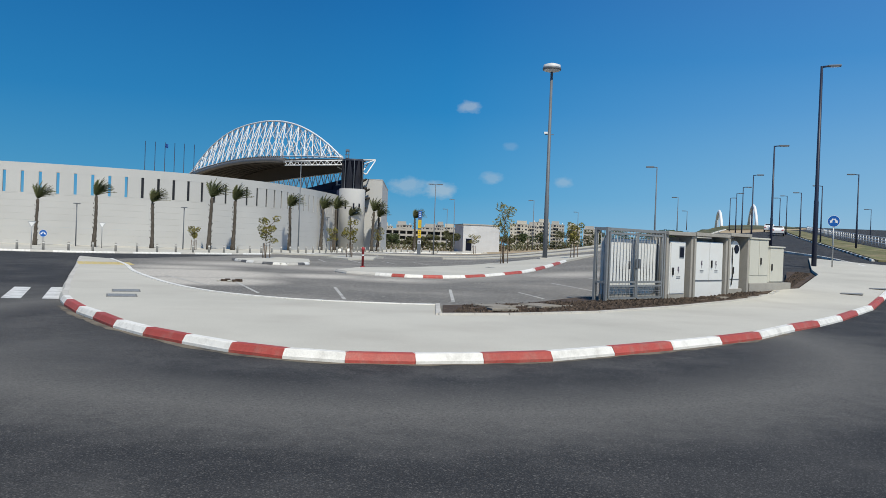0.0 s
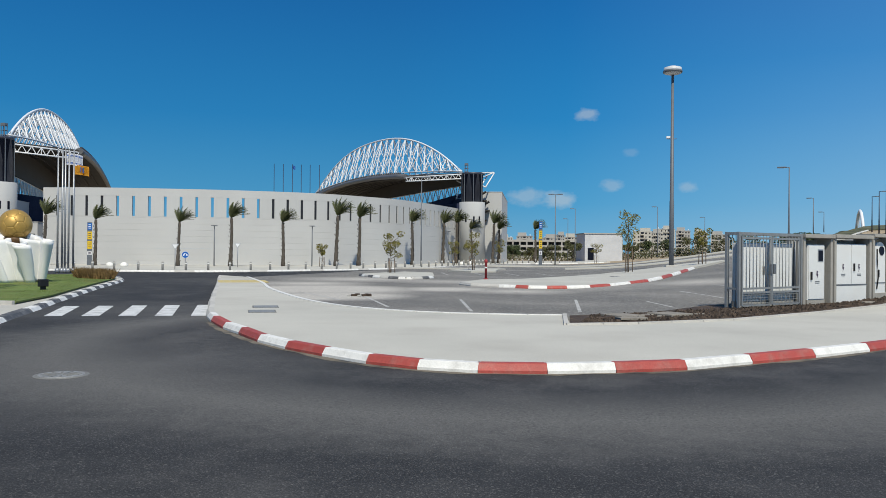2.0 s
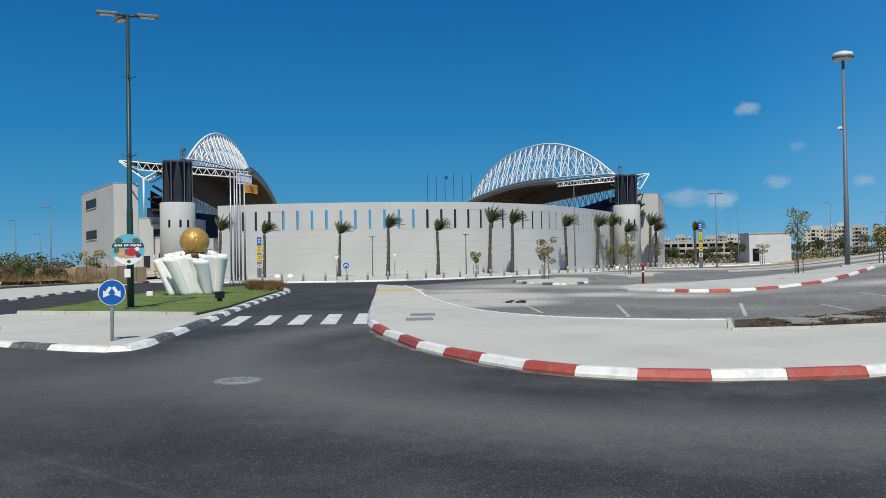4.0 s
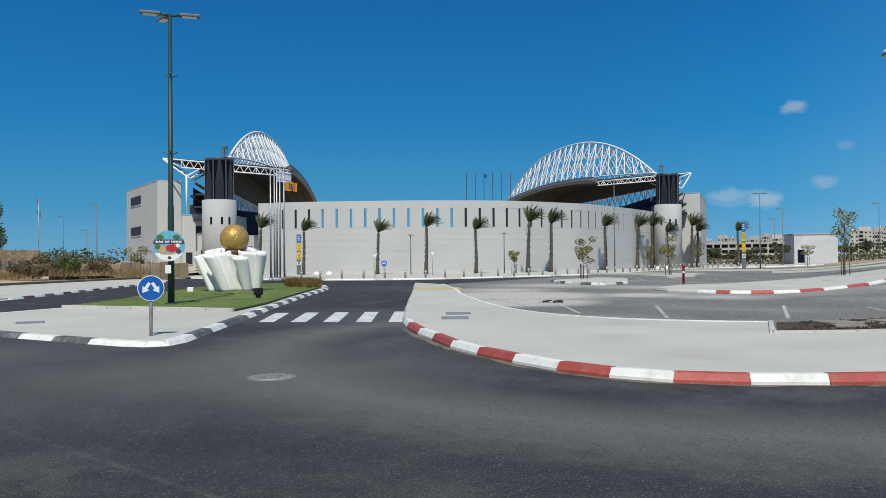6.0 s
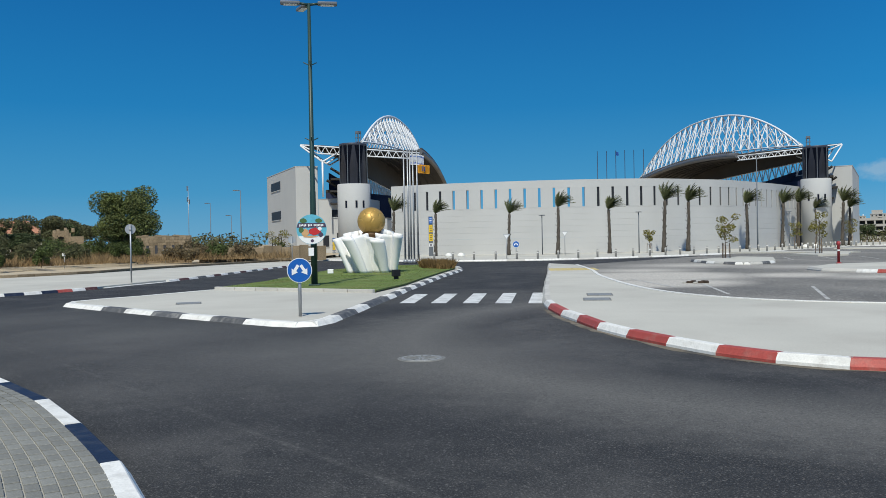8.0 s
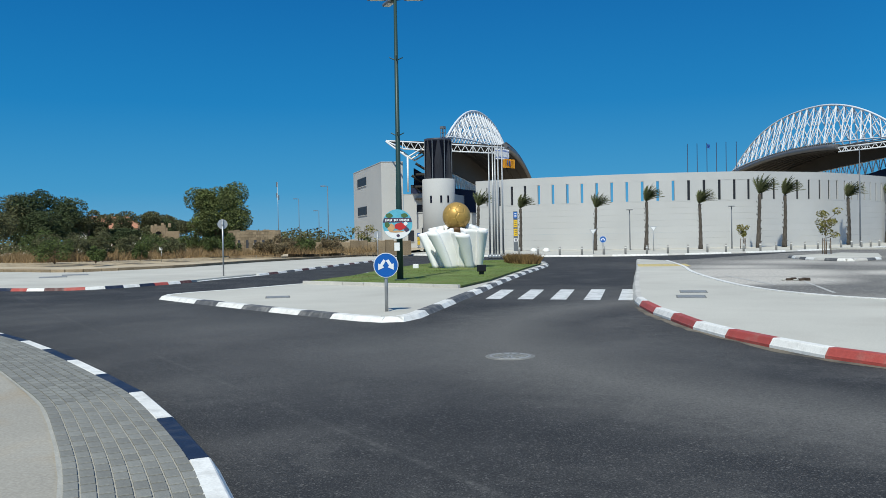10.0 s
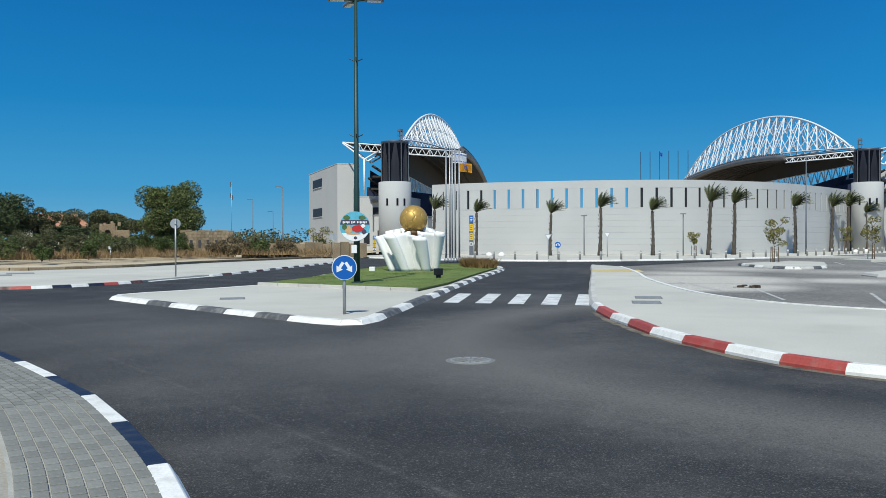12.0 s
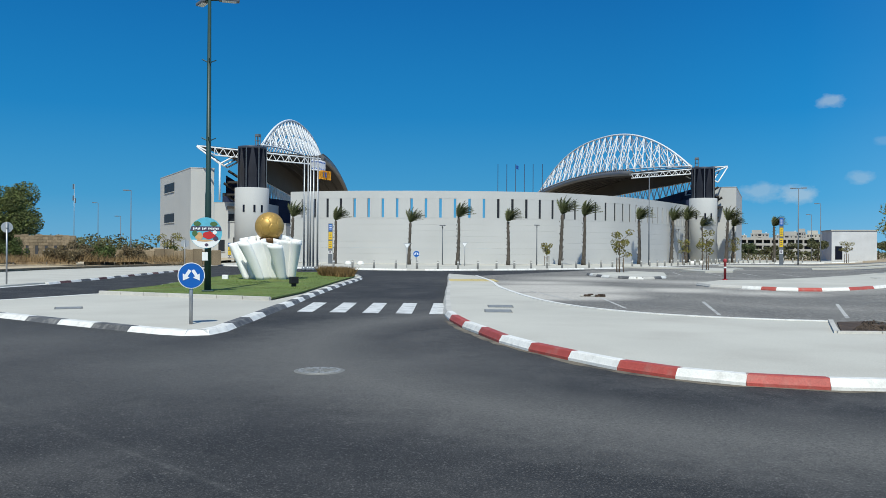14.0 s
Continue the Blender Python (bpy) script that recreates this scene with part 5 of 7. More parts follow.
DARK_PRINT = mat("printed_dark", (0.07, 0.05, 0.09), 0.5, 0.1, 6, 40, 0.05, 0.02)
FLESH_PRINT = mat("printed_orange_beige", (0.55, 0.33, 0.16), 0.5, 0.12, 6, 40, 0.05, 0.02)
GREEN_PRINT = mat("printed_green", (0.07, 0.14, 0.05), 0.5, 0.12, 6, 40, 0.05, 0.02)


def plate(bm, r, y, thick=0.012, n=40, cx=0.0, cz=0.0):
    """An upright disc facing -y."""
    return rod(bm, (cx, y, cz), (cx, y - thick, cz), r, n=n)


def poly_plate(bm, pts, y, thick=0.004):
    a = [bm.verts.new((x, y, z)) for x, z in pts]
    b = [bm.verts.new((x, y - thick, z)) for x, z in pts]
    bm.faces.new(a)
    bm.faces.new(b[::-1])
    for k in range(len(pts)):
        bm.faces.new((a[k], a[(k + 1) % len(pts)], b[(k + 1) % len(pts)], b[k]))
    bmesh.ops.recalc_face_normals(bm, faces=bm.faces[:])
    return bm


def arrow_down(bm, x0, z0, x1, z1, w, y):
    d = Vector((x1 - x0, z1 - z0)).normalized()
    n = Vector((-d.y, d.x))
    a, b = Vector((x0, z0)), Vector((x1, z1))
    nk = b - d * w * 1.9
    pts = [a + n * w / 2, nk + n * w / 2, nk + n * w * 1.25, b, nk - n * w * 1.25, nk - n * w / 2, a - n * w / 2]
    return poly_plate(bm, [tuple(p) for p in pts], y)


def keep_sign(x, y, z, h, r, two, label, rz):
    t = thing("traffic_sign", pose(x, y, z, 0, 0, rz), label, "road sign")
    part("pole", rod(bmesh.new(), (0, 0.05, -0.02), (0, 0.05, h + r * 0.7), 0.038, n=10), GREY_STEEL, t, "grey steel pole")
    pl = part("plate", plate(bmesh.new(), r, 0.012, 0.02, cz=h), SIGN_WHITE, t, "white-rimmed round plate")
    part("blue_face", plate(bmesh.new(), r * 0.94, -0.01, 0.004, cz=h), SIGN_BLUE, pl)
    if two:
        for s in (-1, 1):
            part("arrow", arrow_down(bmesh.new(), s * r * 0.1, h + r * 0.42, s * r * 0.62, h - r * 0.38, r * 0.24, -0.016), SIGN_WHITE, pl)
    else:
        part("arrow", arrow_down(bmesh.new(), -r * 0.35, h + r * 0.4, r * 0.4, h - r * 0.45, r * 0.24, -0.016), SIGN_WHITE, pl)
    return t


keep_sign(-12.68, 14.06, 0.098, 1.05, 0.28, True, "round blue sign with two white arrows on grey pole", facing(-12.7, 14.06))
keep_sign(23.1, 48.4, 1.05, 2.85, 0.34, True, "round blue sign with white symbols on a tall grey pole", facing(23.1, 48.4))
keep_sign(-31.0, 63.2, 0.14, 1.2, 0.28, True, "small round blue sign with white arrows by the far kerb", facing(-31, 63))

t = thing("traffic_sign", pose(-31.9, 24.64, 0.14, 0, 0, facing(-31.9, 24.64)), "round sign seen from its grey back on a pole", "road sign")
part("pole", rod(bmesh.new(), (0, -0.05, -0.02), (0, -0.05, 2.65), 0.035, n=10), GREY_STEEL, t)
part("plate", plate(bmesh.new(), 0.23, 0.02, 0.02, cz=2.42), SIGN_BACK, t, "bare aluminium sign back")
part("rim", lathe(bmesh.new(), [(0.05, 2.36), (0.06, 2.4), (0.05, 2.44)], 12, (0, -0.05, 0)), GREY_STEEL, t)
t = thing("traffic_sign", pose(-46.5, 52.2, 0.14, 0, 0, facing(-46.5, 52.2)), "grey back of a road sign at the far kerb", "road sign")
part("pole", rod(bmesh.new(), (0, -0.05, -0.02), (0, -0.05, 2.2), 0.035, n=8), GREY_STEEL, t)
part("plate", plate(bmesh.new(), 0.32, 0.02, 0.02, cz=1.95), SIGN_BACK, t)


def give_way(x, y, z, h):
    t = thing("traffic_sign", pose(x, y, z, 0, 0, facing(x, y)), "triangular sign on a slim grey pole by the far kerb", "road sign", "triangular signs")
    part("pole", rod(bmesh.new(), (0, 0.04, -0.02), (0, 0.04, h), 0.035, n=8), GREY_STEEL, t)
    part("plate", poly_plate(bmesh.new(), [(-0.32, h), (0.32, h), (0, h - 0.52)], 0.01, 0.02), SIGN_BACK, t)
    part("face", poly_plate(bmesh.new(), [(-0.22, h - 0.06), (0.22, h - 0.06), (0, h - 0.42)], -0.012), SIGN_WHITE, t)


give_way(-31.6, 62.6, 0.14, 2.1)
give_way(-30.8, 73.6, 0.14, 2.3)

# round printed board on the green lamp post
px_, py_ = -19.98, 23.2
t = thing("advert_board", pose(px_, py_, 0.19, 0, 0, facing(px_, py_)), "round printed board in sky blue, red and white", "sign board")
HB, RB = 2.08, 0.55
board = part("panel", plate(bmesh.new(), RB, 0.03, 0.02, cz=HB), CYAN_PRINT, t, "sky-blue printed disc")


def cap_shape(r, z_from, z_to, steps=14):
    left, right = [], []
    for k in range(steps + 1):
        z = z_from + (z_to - z_from) * k / steps
        w = math.sqrt(max(r * r - z * z, 0))
        left.append((-w, z + HB))
        right.append((w, z + HB))
    return left + right[::-1]


part("print", poly_plate(bmesh.new(), cap_shape(RB * 0.98, -RB * 0.97, -RB * 0.45), 0.008), SIGN_WHITE, board, "white lower band")
part("print", poly_plate(bmesh.new(), cap_shape(RB * 0.98, RB * 0.12, RB * 0.42), 0.008), DARK_PRINT, board, "dark lettered band")
for k in range(17):
    x = -0.44 + 0.052 * k
    if k in (5, 9):
        continue
    lo_, hi_ = HB + 0.105 + 0.012 * (k % 3), HB + 0.19 - 0.01 * (k % 2)
    part("bar", poly_plate(bmesh.new(), [(x, lo_), (x + 0.036, lo_), (x + 0.036, hi_), (x, hi_)], 0.002), SIGN_WHITE, board)
for cx, cz, rx, rz2, m_, yy in ((0.1, -0.08, 0.24, 0.15, SIGN_RED, 0.004), (-0.24, -0.12, 0.15, 0.16, FLESH_PRINT, 0.005), (0.33, -0.2, 0.1, 0.1, DARK_PRINT, 0.003), (0.3, 0.02, 0.08, 0.08, SIGN_WHITE, 0.003), (-0.3, 0.32, 0.14, 0.1, GREEN_PRINT, 0.004), (0.26, 0.32, 0.14, 0.09, GREEN_PRINT, 0.004), (-0.05, -0.27, 0.3, 0.04, FLESH_PRINT, 0.002), (-0.38, -0.02, 0.1, 0.12, GREEN_PRINT, 0.0045), (0.02, -0.42, 0.07, 0.06, DARK_PRINT, 0.0)):
    ring = [(cx + rx * math.cos(k * math.pi / 9) * (0.88 + 0.12 * math.cos(3 * k)), HB + cz + rz2 * math.sin(k * math.pi / 9) * (0.9 + 0.1 * math.sin(2 * k))) for k in range(18)]
    part("print", poly_plate(bmesh.new(), ring, yy), m_, board)
part("clamp", box(bmesh.new(), (0, 0.1, HB), (0.2, 0.16, 0.08), bevel=0.01), GREY_STEEL, t)
t = thing("notice", pose(px_ - 0.02, py_ - 0.02, 0.19, 0, 0, facing(px_, py_)), "small white notice strapped to the lamp post", "notice")
part("sheet", box(bmesh.new(), (0, 0.07, 1.25), (0.2, 0.03, 0.3), bevel=0.005), SIGN_WHITE, t)

# sculpture with the golden ball
STATUE_WHITE = mat("sculpture_white_paint", (0.82, 0.815, 0.8), 0.45, 0.04, 1.5, 30, 0.03, 0.06, stain=(0.7, 0.7, 0.69), stain_amt=0.4, stain_scale=1.2)
GOLD = mat("gold_paint", (0.5, 0.31, 0.085), 0.44, 0.1, 2.0, 30, 0.06, 0.08, metal=0.4)
BRONZE = mat("brown_pedestal", (0.13, 0.075, 0.035), 0.5, 0.15, 3, 30, 0.1, 0.1, metal=0.3)
sx, sy = -25.3, 34.3
sc_t = thing("sculpture", pose(sx, sy, 0.18, 0, 0, facing(sx, sy)), "white pleated ribbon sculpture holding a golden football on the lawn", "sculpture")


def ribbon():
    bm = bmesh.new()
    n, m = 336, 12
    outer, inner_ = [], []
    for j in range(m + 1):
        h = j / m
        ro, ri = [], []
        for i in range(n):
            a = 2 * math.pi * i / n
            ph = 7 * a + 2.6 + 0.3 * math.sin(2 * a + 0.6)
            ring = 0.86 + 0.3 * h + 0.1 * h * h
            r = ring * 0.93 + (0.4 + 0.2 * h) * math.sin(ph)
            aa = a + (0.2 + 0.17 * h) * math.sin(2 * ph) / ring - 0.34 * h
            top = 2.02 + 0.16 * math.sin(a) + 0.07 * math.sin(3 * a + 1) - 0.16 * math.sin(ph)
            ro.append(Vector((r * math.cos(aa) * 1.03 - 0.14 * h, r * math.sin(aa), top * h)))
        for i in range(n):
            t_ = (ro[(i + 1) % n] - ro[i - 1]).normalized()
            nrm = Vector((t_.y, -t_.x, 0)).normalized()
            ri.append(ro[i] - nrm * 0.06)
        outer.append([bm.verts.new(p) for p in ro])
        inner_.append([bm.verts.new(p) for p in ri])
    for j in range(m):
        for i in range(n):
            k = (i + 1) % n
            for f in (bm.faces.new((outer[j][i], outer[j][k], outer[j + 1][k], outer[j + 1][i])), bm.faces.new((inner_[j][k], inner_[j][i], inner_[j + 1][i], inner_[j + 1][k]))):
                f.smooth = True
    for i in range(n):
        k = (i + 1) % n
        bm.faces.new((outer[m][i], outer[m][k], inner_[m][k], inner_[m][i]))
        bm.faces.new((outer[0][k], outer[0][i], inner_[0][i], inner_[0][k]))
    return bm


part("ribbon", ribbon(), STATUE_WHITE, sc_t, "white pleated ribbon with rounded folds")
part("pedestal", lathe(bmesh.new(), [(0.62, 0.0), (0.5, 1.2), (0.4, 1.9), (0.5, 2.05), (0.3, 2.1)], 20), BRONZE, sc_t, "brown tapering pedestal")


def football(r, centre):
    bm = bmesh.new()
    deep_l = bm.verts.layers.float.new("deep")
    bmesh.ops.create_icosphere(bm, subdivisions=1, radius=1.0)
    bmesh.ops.bevel(bm, geom=bm.verts[:], offset=33.3, offset_type="PERCENT", segments=1, profile=0.5, affect="VERTICES")
    panels = bm.faces[:]
    bmesh.ops.inset_individual(bm, faces=panels, thickness=0.022, depth=0.0)
    seam = {v for f in bm.faces if f not in set(panels) for v in f.verts} - {v for f in panels for v in f.verts}
    for v in seam:
        v[deep_l] = 1.0
    bmesh.ops.triangulate(bm, faces=[f for f in bm.faces if len(f.verts) > 4])
    for _ in range(3):
        bmesh.ops.subdivide_edges(bm, edges=[e for e in bm.edges if e.calc_length() > 0.07], cuts=1, use_grid_fill=True)
    for v in bm.verts:
        v.co = v.co.normalized() * r * (1.0 - 0.028 * v[deep_l]) + Vector(centre)
    for f in bm.faces:
        f.smooth = True
    return bm


part("football", football(0.72, (0, 0, 2.66)), GOLD, sc_t, "golden football with seamed panels")

LAMP_BLACK = mat("black_plastic", (0.012, 0.012, 0.014), 0.5, 0.1, 5, 40, 0.05, 0.1)
for x, y, rz in ((-19.6, 28.1, 60),):
    t = thing("ground_floodlight", pose(x, y, 0.19, 0, 0, rz), "small black floodlight box on the lawn", "floodlight", "lawn floodlights")
    part("body", box(bmesh.new(), (0, 0, 0.26), (0.34, 0.2, 0.28), bevel=0.02), LAMP_BLACK, t)
    part("bracket", box(bmesh.new(), (0, 0, 0.06), (0.2, 0.06, 0.13)), LAMP_BLACK, t)
t = thing("electric_box", pose(-27.0, 33.0, 0.19, 0, 0, 30), "small white service box on the lawn", "box")
part("body", box(bmesh.new(), (0, 0, 0.1), (0.3, 0.2, 0.22), bevel=0.02), SIGN_WHITE, t)

# flag poles
FLAG_WHITE = mat("flag_white", (0.75, 0.76, 0.8), 0.8, 0.05, 3, 40, 0.03, 0.05)
FLAG_BLUE = mat("flag_blue", (0.05, 0.16, 0.5), 0.8, 0.05, 3, 40, 0.03, 0.05)
FLAG_ORANGE = mat("flag_orange", (0.7, 0.33, 0.03), 0.8, 0.05, 3, 40, 0.03, 0.05)


def cloth(w, h, z0, seed, x0=0.06, lo=0.0, hi=1.0):
    bm = bmesh.new()
    n, m = 16, 6
    g = []
    for i in range(n + 1):
        s = i / n
        g.append([bm.verts.new((x0 + w * s, 0.1 * math.sin(s * 7 + seed) * s + 0.03 * math.sin(13 * s), z0 - h * (lo + (hi - lo) * k / m) - 0.18 * s * s * h)) for k in range(m + 1)])
    for a, b in zip(g, g[1:]):
        for k in range(m):
            f = bm.faces.new((a[k], b[k], b[k + 1], a[k + 1]))
            f.smooth = True
    bmesh.ops.solidify(bm, geom=bm.faces[:], thickness=0.012)
    return bm


for i, (x, y) in enumerate([(-32.65, 48.5), (-32.4, 48.6), (-32.25, 48.68), (-32.06, 48.78), (-31.8, 48.9)]):
    t = thing("flagpole", pose(x, y, 0.18, 0, 0, 30), "tall pale grey flagpole behind the sculpture", "flagpole", "flagpoles behind the sculpture")
    part("pole", rod(bmesh.new(), (0, 0, -0.02), (0, 0, 8.0), 0.066, 0.045, 10), GREY_STEEL, t)
    part("base", lathe(bmesh.new(), [(0.16, 0), (0.14, 0.25), (0.08, 0.3)], 12), GREY_STEEL, t)
    part("finial", lathe(bmesh.new(), [(0.03, 8.0), (0.07, 8.05), (0.03, 8.1)], 8), GREY_STEEL, t)
    if i == 2:
        fl = part("flag", cloth(0.95, 0.75, 7.8, 1), FLAG_WHITE, t, "white flag with blue stripes")
        part("stripe", cloth(0.95, 0.77, 7.805, 1, lo=0.12, hi=0.26), FLAG_BLUE, fl)
        part("stripe", cloth(0.95, 0.77, 7.805, 1, lo=0.74, hi=0.88), FLAG_BLUE, fl)
    if i == 4:
        fl = part("flag", cloth(0.85, 0.62, 7.05, 4), FLAG_ORANGE, t, "orange flag with a dark emblem")
        part("emblem", cloth(0.3, 0.35, 6.93, 4, x0=0.3), FLAG_BLUE, fl)
for i, (x, y) in enumerate([(-51.8, 140.4), (-50.3, 141), (-48.8, 141.6), (-47.3, 142.1), (-45.8, 142.6), (-44.2, 143.1)]):
    t = thing("flagpole", pose(x, y, -0.05, 0, 0, 20), "slim flagpole rising behind the stadium wall", "flagpole", "flagpoles behind the wall")
    part("pole", rod(bmesh.new(), (0, 0, 0), (0, 0, 17.4), 0.075, 0.05, 6), POLE_BLUE, t)
    if i == 2:
        part("flag", cloth(0.45, 0.7, 17.2, 2), FLAG_BLUE, t, "small limp blue flag")

# bollards along the forecourt
BOLLARD = mat("bollard_grey", (0.33, 0.32, 0.3), 0.7, 0.1, 3, 30, 0.1, 0.1)
bol_line = inset([(p.x, p.y) for p in spline(FAR_KERB, 1.9)], 0.9)
first = None
for k, (x, y) in enumerate(bol_line[7:60]):
    if first is None:
        first = thing("bollard", pose(x, y, 0.13), "short grey bollard along the forecourt kerb", "bollard", "bollards along the forecourt")
        part("post", lathe(bmesh.new(), [(0.09, 0), (0.085, 0.62), (0.06, 0.68)], 10), BOLLARD, first)
        part("collar", lathe(bmesh.new(), [(0.095, 0.5), (0.1, 0.53), (0.095, 0.56)], 10), KERB_WHITE, first)
    else:
        copy_thing(first, pose(x, y, 0.13))
first = None
for x, y in ((-42.5, 71.3), (-41.4, 71.9), (-13.3, 105.5), (-12.7, 110)):
    if first is None:
        first = thing("dome_stone", pose(x, y, 0.13), "white concrete dome stone on the forecourt", "stone", "white dome stones")
        part("dome", lathe(bmesh.new(), [(0.36, -0.02), (0.37, 0.1), (0.32, 0.24), (0.2, 0.35), (0.07, 0.39)], 20), KERB_WHITE, first)
    else:
        copy_thing(first, pose(x, y, 0.13))

# parking pylons with coloured panels
for x, y, h in ((-47.0, 75.2, 4.3), (-3.1, 104.9, 5.7), (-58.4, 76.0, 2.6), (-60.5, 75.4, 2.2)):
    t = thing("info_pylon", pose(x, y, 0.13, 0, 0, facing(x, y)), "slim upright sign pylon with blue and yellow panels", "sign pylon", "sign pylons")
    w = 0.46 if h > 3 else 0.35
    part("frame", box(bmesh.new(), (0, 0, h / 2), (w, 0.16, h), bevel=0.02), POLE_GREY, t)
    for k, (a, b, m_) in enumerate(((0.82, 0.98, SIGN_BLUE), (0.6, 0.78, SIGN_YELLOW), (0.38, 0.56, SIGN_YELLOW), (0.24, 0.32, SIGN_WHITE))):
        pn = part("panel", box(bmesh.new(), (0, -0.085, h * (a + b) / 2), (w * 0.86, 0.03, h * (b - a))), m_, t)
        for j in range(3):
            part("bar", box(bmesh.new(), (0, -0.104, h * (a + (b - a) * (0.25 + 0.25 * j))), (w * 0.5, 0.006, h * 0.015)), DARK_PRINT if m_ is not SIGN_BLUE else SIGN_WHITE, pn)

# ---- utility cabinets in the planting bed ----
RUBBLE = mat("weathered_rubble", (0.26, 0.235, 0.2), 0.95, 0.15, 4, 40, 0.2, 0.5)
CAB_WHITE = mat("cabinet_white_paint", (0.7, 0.71, 0.7), 0.5, 0.05, 1.5, 30, 0.04, 0.06, stain=(0.58, 0.57, 0.54), stain_amt=0.4, stain_scale=1.5)
CAB_BEIGE = mat("cabinet_beige_paint", (0.56, 0.55, 0.48), 0.55, 0.05, 1.5, 30, 0.04, 0.06, stain=(0.46, 0.45, 0.4), stain_amt=0.4, stain_scale=1.5)
CAB_CONCRETE = mat("cabinet_concrete", (0.33, 0.315, 0.285), 0.85, 0.08, 2, 30, 0.08, 0.3)
CAGE_STEEL = mat("galvanised_bars", (0.27, 0.28, 0.285), 0.5, 0.1, 3, 40, 0.08, 0.1, metal=0.35)
BED_RZ = math.degrees(math.atan2(0.678, 0.735))
BED_O = Vector((4.75, 24.55, 0.12))


def bed_pose(s):
    p = BED_O + Vector((0.735, 0.678, 0)) * s
    return pose(p.x, p.y, 0.12 + 0.012 * max(s - 3, 0), 0, 0, BED_RZ)


solid("planting_bed", slab([(0.05, 21.0), (0.05, 18.25), (1.54, 18.95), (3.9, 20.6), (6.75, 23.8), (10.0, 28.0), (12.2, 30.7), (13.1, 32.3), (12.4, 33.0), (8.2, 30.6), (4.4, 26.4), (2.4, 22.9)], 0.15, 0.05, 2.0), MULCH, "dark brown mulch bed in front of the cabinets", "planting bed", kind="structure")
solid("planting_bed", slab([(13.97, 33.2), (14.7, 33.7), (18.7, 41.0), (19.1, 42.4), (18.9, 43.2), (18.1, 42.9)], 0.165, 0.05, 2.0), MULCH, "dark brown mulch bed beyond the cabinets", "planting bed", kind="structure")
edge_run = [(-0.08, 21.1), (-0.05, 18.12), (1.56, 18.82), (3.95, 20.45), (6.85, 23.65), (10.1, 27.85), (12.3, 30.5), (13.3, 32.2)]
t = thing("bed_edging", Matrix.Identity(4), "narrow pale concrete edging round the mulch bed", "edging", kind="structure")
for (ax, ay), (bx, by) in zip(edge_run, edge_run[1:]):
    n_ = max(1, round(math.dist((ax, ay), (bx, by))))
    for k in range(n_):
        p, q = Vector((ax, ay, 0)).lerp(Vector((bx, by, 0)), k / n_), Vector((ax, ay, 0)).lerp(Vector((bx, by, 0)), (k + 1) / n_)
        c = (p + q) / 2
        part("edging_stone", box(bmesh.new(), (c.x, c.y, 0.15 + land(c.x, c.y)), ((q - p).length - 0.01, 0.1, 0.08), math.degrees(math.atan2(q.y - p.y, q.x - p.x))), KERB_STONE, t)
rng = np.random.RandomState(9)
BED_LINE = [((0.3, 18.9), (0.6, 20.9)), ((2.5, 20.0), (2.2, 22.3)), ((4.6, 21.8), (4.3, 24.4)), ((7.0, 24.6), (6.4, 26.8)), ((9.6, 27.9), (9.0, 29.4)), ((12.2, 31.0), (11.8, 32.0))]


def bed_spot():
    if rng.uniform(0, 1) < 0.22:
        s, e = rng.uniform(0, 1), rng.uniform(0, 1)
        return 14.3 + 4.6 * s - 0.5 * e * (s > 0.3), 33.6 + 8.2 * s + 0.6 * e * s
    s = rng.uniform(0, len(BED_LINE) - 1.001)
    k, q = int(s), s - int(s)
    e = rng.uniform(0.0, 1.0)
    f = Vector((*BED_LINE[k][0], 0)).lerp(Vector((*BED_LINE[k + 1][0], 0)), q)
    g = Vector((*BED_LINE[k][1], 0)).lerp(Vector((*BED_LINE[k + 1][1], 0)), q)
    p = f.lerp(g, e)
    return p.x, p.y


CHIP = mat("mulch_chip", (0.055, 0.04, 0.03), 0.95, 0.2, 3, 40, 0.3, 0.6, random_amt=0.6, island=True)
verts, faces = [], []
for _ in range(4300):
    x, y = bed_spot()
    r = rng.uniform(0.025, 0.09)
    z = (0.15 if y < 33.3 else 0.17) + land(x, y) + r * 0.15
    k = len(verts)
    a = rng.uniform(0, 6.28)
    for j in range(3):
        verts.append((x + r * math.cos(a + 2.1 * j) * rng.uniform(0.6, 1.6), y + r * math.sin(a + 2.1 * j) * rng.uniform(0.6, 1.6), z - r * 0.3))
    verts.append((x + rng.uniform(-0.3, 0.3) * r, y, z + r * rng.uniform(0.3, 0.9)))
    faces += [(k, k + 1, k + 3), (k + 1, k + 2, k + 3), (k + 2, k, k + 3)]
me = bpy.data.meshes.new("mulch")
me.from_pydata(verts, [], faces)
me.materials.append(CHIP)
tagged(new("mulch", me), "loose brown wood chips and clods in the bed", "mulch", kind="stuff")
for k in range(16):
    x, y = bed_spot()
    if k < 6:
        x, y = 0.9 + 0.5 * k, 20.1 + 0.35 * k
    bm = box(bmesh.new(), (0, 0, 0), (rng.uniform(0.25, 0.75), rng.uniform(0.12, 0.25), rng.uniform(0.04, 0.08)), rng.uniform(10, 70), 0.015)
    ob = solid("broken_slab" if k % 2 else "clod", bm, RUBBLE if k % 2 else MULCH, "broken piece lying in the mulch bed", "rubble", "rubble in the bed")
    ob.location = (x, y, 0.17 + land(x, y))

